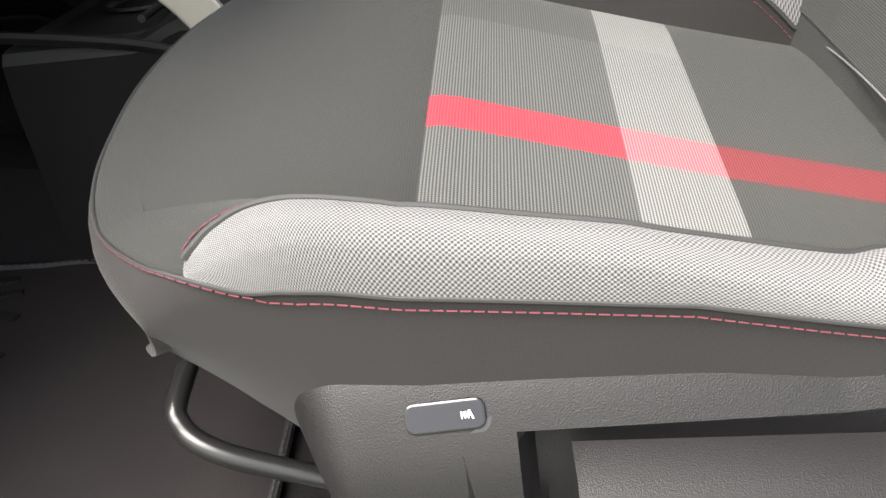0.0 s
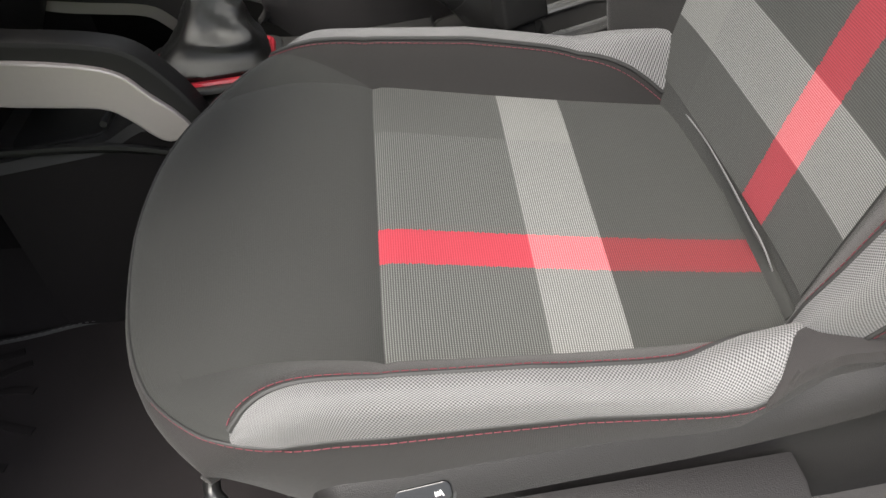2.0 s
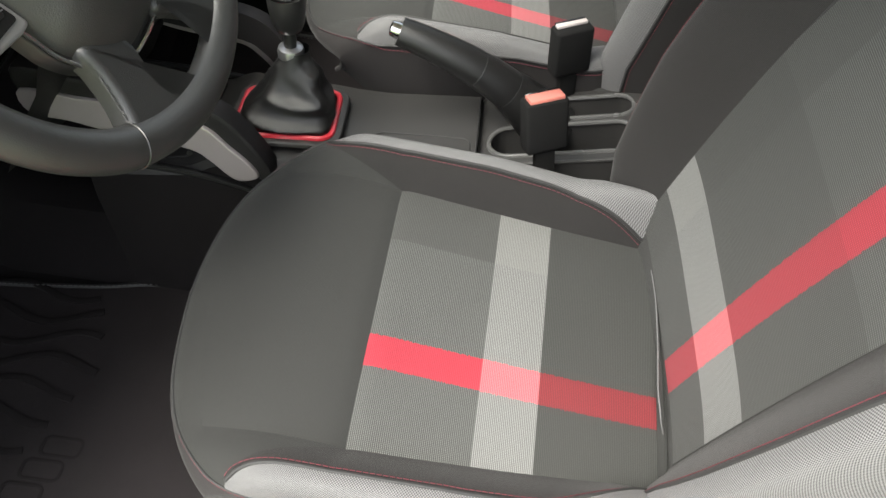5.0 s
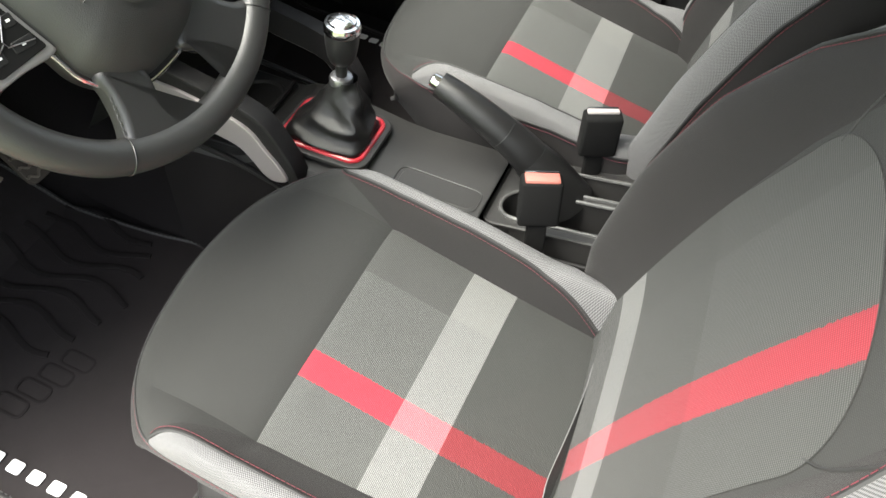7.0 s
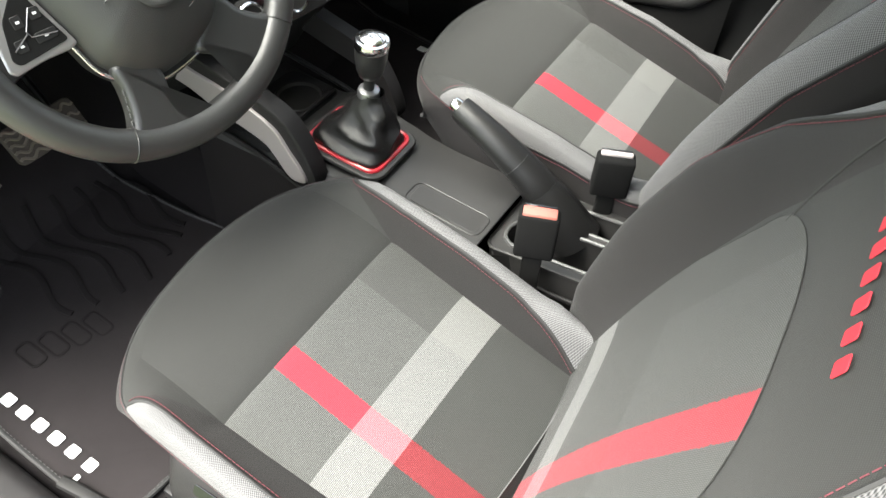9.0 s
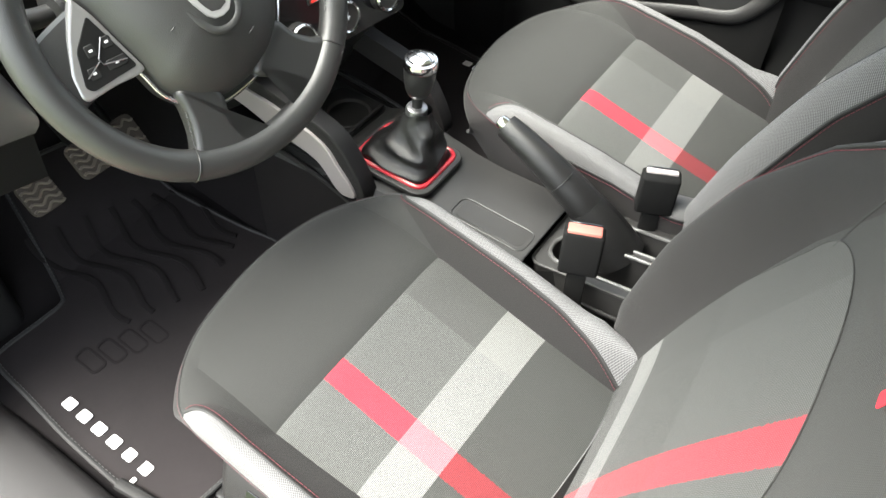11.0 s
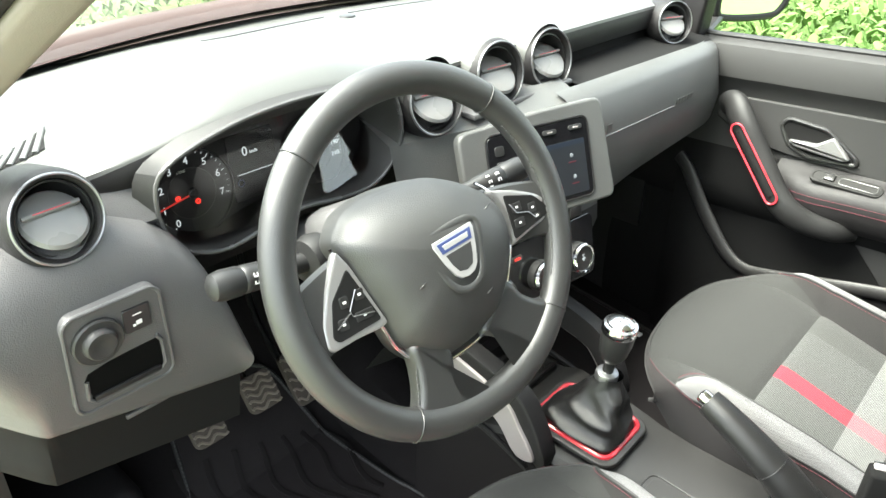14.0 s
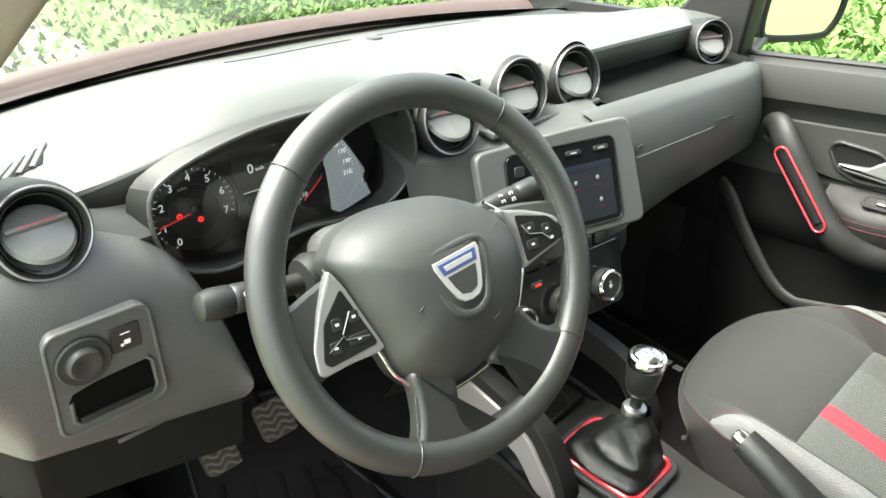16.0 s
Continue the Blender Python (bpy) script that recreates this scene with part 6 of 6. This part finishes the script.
# ---- handbrake ----
hb = thing("handbrake_lever", "black leather handbrake lever with a chrome push button", "handbrake")
line = smooth_line([(0.054, -0.190, 0.635), (0.049, -0.150, 0.684), (0.043, -0.108, 0.726), (0.038, -0.065, 0.759), (0.037, -0.020, 0.785), (0.038, 0.020, 0.803)], 8)
part("grip", tube(line, 0.035, 20, flat=0.9, taper=lambda k: 1.0 - 0.46 * k ** 0.85), M_BOOT, hb, "black leather grip")
part("gaiter", tube(line[:14], 0.040, 24, flat=0.9, taper=lambda k: 1.08 - 0.34 * k ** 1.2), M_BOOT, hb, "creased leather gaiter")
for q, rr in ((21, 0.0262),):
    ax_d = (line[q + 1] - line[q - 1]).normalized()
    sx = ax_d.cross(Vector((0, 0, 1))).normalized()
    part("seam", tube([line[q] + sx * (rr * math.cos(t)) + sx.cross(ax_d) * (rr * 0.92 * math.sin(t)) for t in span(0, math.tau, 22)], 0.0007, 5), M_SATIN, hb)
tip = line[-1]
d = (line[-1] - line[-3]).normalized()
part("button", lathe([(0.011, -0.004), (0.0115, 0.004), (0.0100, 0.012), (0.006, 0.014), (0, 0.014)], 24, Matrix.Translation(tip) @ d.to_track_quat("Z", "Y").to_matrix().to_4x4()), M_CHROME, hb, "chrome push button")

# ---- belt buckles ----
def buckle(at, yaw, lean, red, label):
    b = thing("belt_buckle", label, "belt buckle", "front belt buckles")
    m = Matrix.Translation(at) @ pose(0, 0, 0, lean, 0, yaw)
    part("housing", xf(rbox(0.056, 0.028, 0.072, 0.005, 3, (0, 0, -0.036)), m), M_SHELF, b, "black plastic housing")
    part("release_button", xf(rbox(0.046, 0.020 if red else 0.009, 0.006, 0.002, 2, (0, -0.002 if red else 0.004, 0.0008)), m), M_BUCKLE_RED if red else M_PALE, b, "pale red release button" if red else "pale release button")
    part("slot", xf(rbox(0.044, 0.003, 0.003, 0.0005, 1, (0, 0.011, 0.0016)), m), M_PIANO, b)
    part("stem", xf(rbox(0.028, 0.014, 0.11, 0.004, 2, (0, 0.0, -0.120)), m), M_SHELF, b, "black stem")
    return b


buckle((-0.062, -0.170, 0.778), -68, -8, True, "black seat-belt buckle with a red button standing beside the driver's seat")
buckle((0.102, -0.208, 0.778), -66, 2, False, "black seat-belt buckle standing beside the passenger seat")

# ---- pedals ----
def pedal(at, w, h, label):
    p = thing("pedal", label, "pedal", "pedals")
    m = Matrix.Translation(at) @ pose(0, 0, 0, 52, 0, 0)
    part("pad", prism(rounded(w, h, 0.012, 4), 0.010, 0.003, 2, m), M_RUBBER, p, "dark rubber pad")
    for k in range(5):
        y = -h * 0.38 + h * 0.19 * k
        part("rib", xf(tube([(x, y + 0.004 * math.sin(x / w * math.pi * 4), 0.010) for x in span(-w * 0.46, w * 0.46, 12)], 0.0026, 6), m), M_PEDAL, p, "worn pale wavy rib")
    part("arm", tube(smooth_line([m @ Vector((0, 0, -0.002)), m @ Vector((0, 0.03, -0.03)), Vector(at) + Vector((0, 0.12, 0.10)), Vector(at) + Vector((0, 0.14, 0.28))], 5), 0.010, 8, flat=0.6), M_STEEL, p, "black steel arm")
    return p


pedal((-0.392, 0.640, 0.650), 0.058, 0.062, "clutch pedal with a worn wavy rubber pad")
pedal((-0.305, 0.610, 0.685), 0.058, 0.062, "brake pedal with a worn wavy rubber pad")
pedal((-0.195, 0.66, 0.62), 0.045, 0.10, "accelerator pedal in the dark of the footwell")


# ---- floor mats ----
def mat(outline, label):
    t = thing("floor_mat", label, "floor mat", "floor mats")
    pts = curve2(outline, 4)
    bm = bmesh.new()
    me_top = [bm.verts.new((x, y, floor_z(y) + 0.011)) for x, y in pts]
    me_bot = [bm.verts.new((x, y, floor_z(y) + 0.002)) for x, y in pts]
    f = bm.faces.new(me_top)
    n = len(pts)
    for i in range(n):
        bm.faces.new((me_bot[i], me_bot[(i + 1) % n], me_top[(i + 1) % n], me_top[i]))
    bmesh.ops.triangulate(bm, faces=[f])
    bmesh.ops.recalc_face_normals(bm, faces=bm.faces[:])
    part("carpet", bm, M_MAT, t, smooth=False)
    part("binding", tube([(x, y, floor_z(y) + 0.010) for x, y in pts], 0.0045, 7, closed=True), M_PIPING, t, "stitched edge binding")
    part("binding_stitches", stitches([(0.985 * x - 0.005, y, floor_z(y) + 0.0155) for x, y in pts], 0.004, 0.004, 0.0008), M_THREAD_GREY, t)
    return t


mat_d = mat([(-0.605, 0.20), (-0.612, 0.36), (-0.603, 0.50), (-0.598, 0.575), (-0.585, 0.598), (-0.50, 0.600), (-0.458, 0.603), (-0.442, 0.625), (-0.41, 0.72), (-0.385, 0.80), (-0.36, 0.815), (-0.27, 0.81), (-0.185, 0.79), (-0.16, 0.70), (-0.13, 0.50), (-0.11, 0.40), (-0.11, 0.20), (-0.30, 0.16), (-0.55, 0.16)], "black carpet floor mat with white printed blocks below the pedals")


def mat_z(y):
    return floor_z(y) + 0.0125


# pressed wave grooves of the heel pad
for k in range(7):
    x0 = -0.40 + 0.042 * k
    pts = [(x0 + 0.014 * math.sin(s * 34 + k) - 0.05 * (s - 0.5), s, mat_z(s)) for s in span(0.44 + 0.015 * abs(3 - k), 0.72 - 0.01 * k, 22)]
    part("groove", tube(pts, 0.0062, 6, flat=0.35, up=(0, 0, 1)), M_GROOVE, mat_d, "pressed wavy groove")
for k in range(4):
    x = -0.50 + 0.034 * k
    y = 0.475 - 0.012 * k
    part("groove", tube([(x + a, y + b, mat_z(y + b)) for a, b in rounded(0.026, 0.05, 0.008, 3)], 0.0028, 6, closed=True, flat=0.5, up=(0, 0, 1)), M_GROOVE, mat_d)
for k, w in enumerate((0.027, 0.027, 0.027, 0.027, 0.024, 0.027)):
    y = 0.436 - 0.0345 * k
    m = Matrix.Translation((-0.571, y, mat_z(y))) @ pose(0, 0, 0, 0, 0, -90)
    part("print_block", prism(rounded(w * 0.86, 0.019, 0.004, 3), 0.0012, 0.0004, 1, m), M_WHITE, mat_d, "white printed block")
part("strap", tube(smooth_line([(-0.612, 0.275, mat_z(0.27) + 0.004), (-0.606, 0.235, mat_z(0.235) + 0.008), (-0.60, 0.20, mat_z(0.2) + 0.004)], 5), 0.010, 8, flat=0.5, up=(0, 0, 1)), M_DARK, mat_d, "dark rubber fixing strap")
part("mat_clip", prism(rounded(0.016, 0.008, 0.002, 2), 0.002, 0.0006, 1, Matrix.Translation((-0.598, 0.262, mat_z(0.262)))), M_WHITE, mat_d)
mat_p = mat([(0.14, 0.10), (0.14, 0.45), (0.16, 0.75), (0.30, 0.80), (0.50, 0.80), (0.62, 0.70), (0.63, 0.30), (0.60, 0.10), (0.40, 0.08)], "black carpet floor mat on the passenger side")
for k in range(3):
    m = Matrix.Translation((0.596, 0.452 - 0.028 * k, mat_z(0.452 - 0.028 * k))) @ pose(0, 0, 0, 0, 0, -90)
    part("print_block", prism(rounded(0.022, 0.018, 0.004, 3), 0.0012, 0.0004, 1, m), M_WHITE, mat_p)


# ---- passenger door ----
door = thing("door_1", "dark grey passenger door panel with a red-ringed grab handle", "car door", kind="structure")


def door_point(y, k):
    """Inner skin from the window sill down to the pocket."""
    prof = [(0.76, 1.118), (0.705, 1.122), (0.690, 1.112), (0.682, 1.085), (0.684, 1.05), (0.700, 1.03), (0.705, 0.97), (0.704, 0.90), (0.690, 0.865), (0.676, 0.83), (0.682, 0.79), (0.708, 0.76), (0.710, 0.68), (0.690, 0.62), (0.690, 0.50), (0.70, 0.42)]
    x, z = prof[k]
    return Vector((x, y, z + 0.055 * max(0.0, 0.40 - y) * (1 if k < 7 else 0.6)))


# Lower skin is coloured near-black for the shade low on the door.
part("skin", grid(door_point, span(-0.56, 0.56, 44), list(range(7, 16))), M_SHELF, door, "lower door skin, its shade put into a near-black colour")
part("upper_skin", grid(door_point, span(-0.56, 0.56, 44), list(range(4, 8))), M_DOOR, door, "grey skin round the insert")
part("top_roll", grid(door_point, span(-0.56, 0.56, 44), list(range(0, 5))), M_DOOR, door, "grey window sill roll")
sill_line = [door_point(y, 1) + Vector((0.006, 0, 0.004)) for y in span(-0.55, 0.50, 10)]
part("window_seal", tube(sill_line, 0.006, 8), M_SATIN, door, "black window seal")
Y90 = Matrix(((0, 0, -1, 0), (1, 0, 0, 0), (0, 1, 0, 0), (0, 0, 0, 1)))
# cloth insert
ins = prism(round_poly([(0.356, 0.966), (0.338, 0.997), (0.308, 1.017), (0.041, 1.032), (-0.40, 1.062), (-0.46, 1.03), (-0.46, 0.945), (-0.30, 0.932), (0.0, 0.916), (0.20, 0.920), (0.24, 0.925), (0.30, 0.940)], 0.012), 0.014, 0.005, 3, Matrix.Translation((0.712, 0, 0)) @ Y90)
part("cloth_insert", ins, M_DOOR, door, "lighter grey padded insert")
# armrest
def armrest_point(k, y):
    """Padded ledge under the insert; its front end sinks into the grab handle."""
    x, z = ((0.708, 0.921), (0.698, 0.912), (0.680, 0.903), (0.662, 0.895), (0.650, 0.885), (0.6445, 0.874), (0.643, 0.862), (0.645, 0.845), (0.651, 0.826), (0.664, 0.808), (0.690, 0.796), (0.712, 0.792))[k]
    end = max(0.0, (y - 0.10) / 0.10)
    return Vector((x + 0.03 * min(1.0, end) ** 2 * (0.708 - x) / 0.06, y, z + 0.055 * max(0.0, 0.18 - y) - 0.02 * max(0.0, y - 0.05)))


part("armrest", grid(armrest_point, list(range(12)), span(-0.50, 0.205, 36)), M_PLASTIC, door, "padded dark grey armrest ledge")
for k, kk in ((5, 0.3), (6, 0.2)):
    part("stitching", stitches([armrest_point(k, y).lerp(armrest_point(k + 1, y), kk) + Vector((-0.0012, 0, 0.0004)) for y in span(0.165, -0.40, 24)], 0.006, 0.0014, 0.0005), M_THREAD, door, "red thread")
# grab handle with the red ring
grab = smooth_line([(0.676, 0.322, 1.000), (0.652, 0.300, 1.013), (0.634, 0.268, 0.984), (0.628, 0.225, 0.930), (0.622, 0.182, 0.876), (0.620, 0.150, 0.846), (0.630, 0.112, 0.826), (0.650, 0.060, 0.815), (0.680, 0.030, 0.812)], 6)
handle = part("grab_handle", tube(grab, 0.0265, 16, flat=0.7, up=(1, 0, 0), taper=lambda k: 1.0 - 0.35 * max(0.0, (k - 0.7) / 0.3)), M_DARK, door, "black grab handle")
ring_c = (Vector((0.6125, 0.271, 0.977)), Vector((0.6015, 0.175, 0.866)))
ax = (ring_c[1] - ring_c[0]).normalized()
sd = ax.cross(Vector((1, 0, 0))).normalized()
loop = []
for s0, e0 in ((1, ring_c[0]), (-1, ring_c[1])):
    for k in range(9):
        t = math.pi * k / 8
        loop.append(e0 - ax * s0 * 0.0125 * math.sin(t) + sd * s0 * 0.0125 * math.cos(t) + Vector((-0.001, 0, 0)))
part("red_ring", tube(loop, 0.0021, 8, closed=True), M_RED, handle, "bright red ring")
part("handle_slot", tube([ring_c[0] + ax * 0.004 + Vector((0.001, 0, 0)), ring_c[1] - ax * 0.004 + Vector((0.001, 0, 0))], 0.0085, 12, flat=0.5, up=(1, 0, 0)), M_SHELF, handle, "black slot inside the ring")
# release lever in its rimmed bowl
bowl = round_poly([(0.218, 0.980), (0.205, 0.997), (0.130, 0.991), (0.067, 0.948), (0.066, 0.936), (0.156, 0.930), (0.195, 0.944)], 0.010)
part("bowl_rim", tube([(0.6955, y, z) for y, z in bowl], 0.0045, 8, closed=True), M_SATIN, door, "raised black rim of the bowl")
part("lever_bowl", prism(bowl, 0.006, 0.002, 2, Matrix.Translation((0.7010, 0, 0)) @ Y90), M_SHELF, door, "black bowl of the release lever")
part("release_lever", prism(round_poly([(0.196, 0.957), (0.182, 0.946), (0.092, 0.940), (0.078, 0.945), (0.088, 0.957), (0.114, 0.982), (0.128, 0.972), (0.142, 0.961)], 0.004), 0.010, 0.004, 3, Matrix.Translation((0.6950, 0, 0)) @ Y90), M_LEVER, door, "bright release lever")
# window switch on the armrest
SWM = Matrix.Translation((0.671, 0.068, 0.9055)) @ pose(0, 0, 0, 0, -30, 0) @ pose(0, 0, 0, 3, 0, 90)
swp = part("switch_panel", prism(rounded(0.130, 0.030, 0.012, 4), 0.006, 0.002, 2, SWM), M_SWITCHGREY, door, "window switch panel")
part("panel_line", xf(ring_frame(rounded(0.122, 0.023, 0.010, 4), 0.0010, 0.0062), SWM), M_SWITCHGREY, swp)
part("window_switch", xf(rbox(0.020, 0.016, 0.008, 0.003, 2, (0.030, 0, 0.007)), SWM), M_SATIN, swp, "black window switch")
part("recess", xf(ring_frame(rounded(0.068, 0.017, 0.006, 3, -0.022, 0), 0.0011, 0.0062), SWM), M_EDGE, swp, "rim of the finger recess")
# pocket edge
pocket = smooth_line([(0.672, 0.405, 0.868), (0.664, 0.376, 0.845), (0.660, 0.329, 0.776), (0.658, 0.264, 0.697), (0.656, 0.215, 0.668), (0.656, 0.16, 0.672), (0.656, -0.03, 0.716), (0.658, -0.108, 0.731), (0.662, -0.145, 0.756), (0.666, -0.174, 0.800), (0.672, -0.195, 0.850)], 6)
part("pocket_edge", tube(pocket, 0.017, 12, flat=0.55, up=(1, 0, 0.35)), M_CONSOLE, door, "broad grey ledge of the door pocket")
part("lower_insert", prism(round_poly([(0.036, 0.786), (-0.19, 0.826), (-0.185, 0.78), (-0.136, 0.722), (-0.045, 0.700)], 0.012), 0.010, 0.003, 2, Matrix.Translation((0.712, 0, 0)) @ Y90), M_DOOR, door, "grey panel below the armrest")
# Pocket wall has the same near-black colour in place of shade.
part("pocket_wall", grid(lambda i, k: Vector((pocket[i].x + 0.004, pocket[i].y, pocket[i].z + (0.30 - pocket[i].z) * k)), list(range(len(pocket))), span(0, 1, 4)), M_SHELF, door)
win = part("window_pane", grid(lambda y, k: Vector((0.735 - 0.09 * k, y - 0.02 * k, 1.118 + 0.42 * k)), span(-0.52, 0.42, 6), span(0, 1, 3)), M_GLASS, door, "clear side window")
win.visible_shadow = False
face_to(win, (-1, 0, 0))

# ---- door mirror outside ----
mir = thing("door_mirror", "black door mirror housing outside the passenger window", "door mirror")
MM = Matrix.Translation((0.945, 0.420, 1.175)) @ pose(0, 0, 0, 97, 0, -27) @ Matrix.Diagonal((0.87, 0.96, 1, 1))
shape = curve2([(-0.115, 0.055), (-0.09, 0.080), (0.07, 0.084), (0.118, 0.065), (0.128, 0.0), (0.110, -0.050), (0.07, -0.070), (-0.08, -0.066), (-0.115, -0.04)], 5)
part("housing", prism(shape, 0.09, 0.02, 3, MM @ Matrix.Translation((0, 0, -0.09))), M_DARK, mir, "black housing")
part("rim", tube([MM @ Vector((x * 0.92, y * 0.90, 0.0)) for x, y in shape], 0.009, 8, closed=True), M_DARK, mir)
m_glass, m_nt, m_b = nodes_of("mirror_glass")
m_b.inputs["Metallic"].default_value, m_b.inputs["Roughness"].default_value = 1.0, 0.02
m_b.inputs["Base Color"].default_value = (0.85, 0.87, 0.86, 1)
part("mirror_glass", prism([(x * 0.84, y * 0.80) for x, y in shape], 0.002, 0, 1, MM @ Matrix.Translation((0, 0, 0.0005))), m_glass, mir, "mirror glass")
part("foot", tube([(0.88, 0.47, 1.11), (0.80, 0.46, 1.09), (0.73, 0.45, 1.08)], 0.022, 10, flat=0.6), M_SATIN, mir)
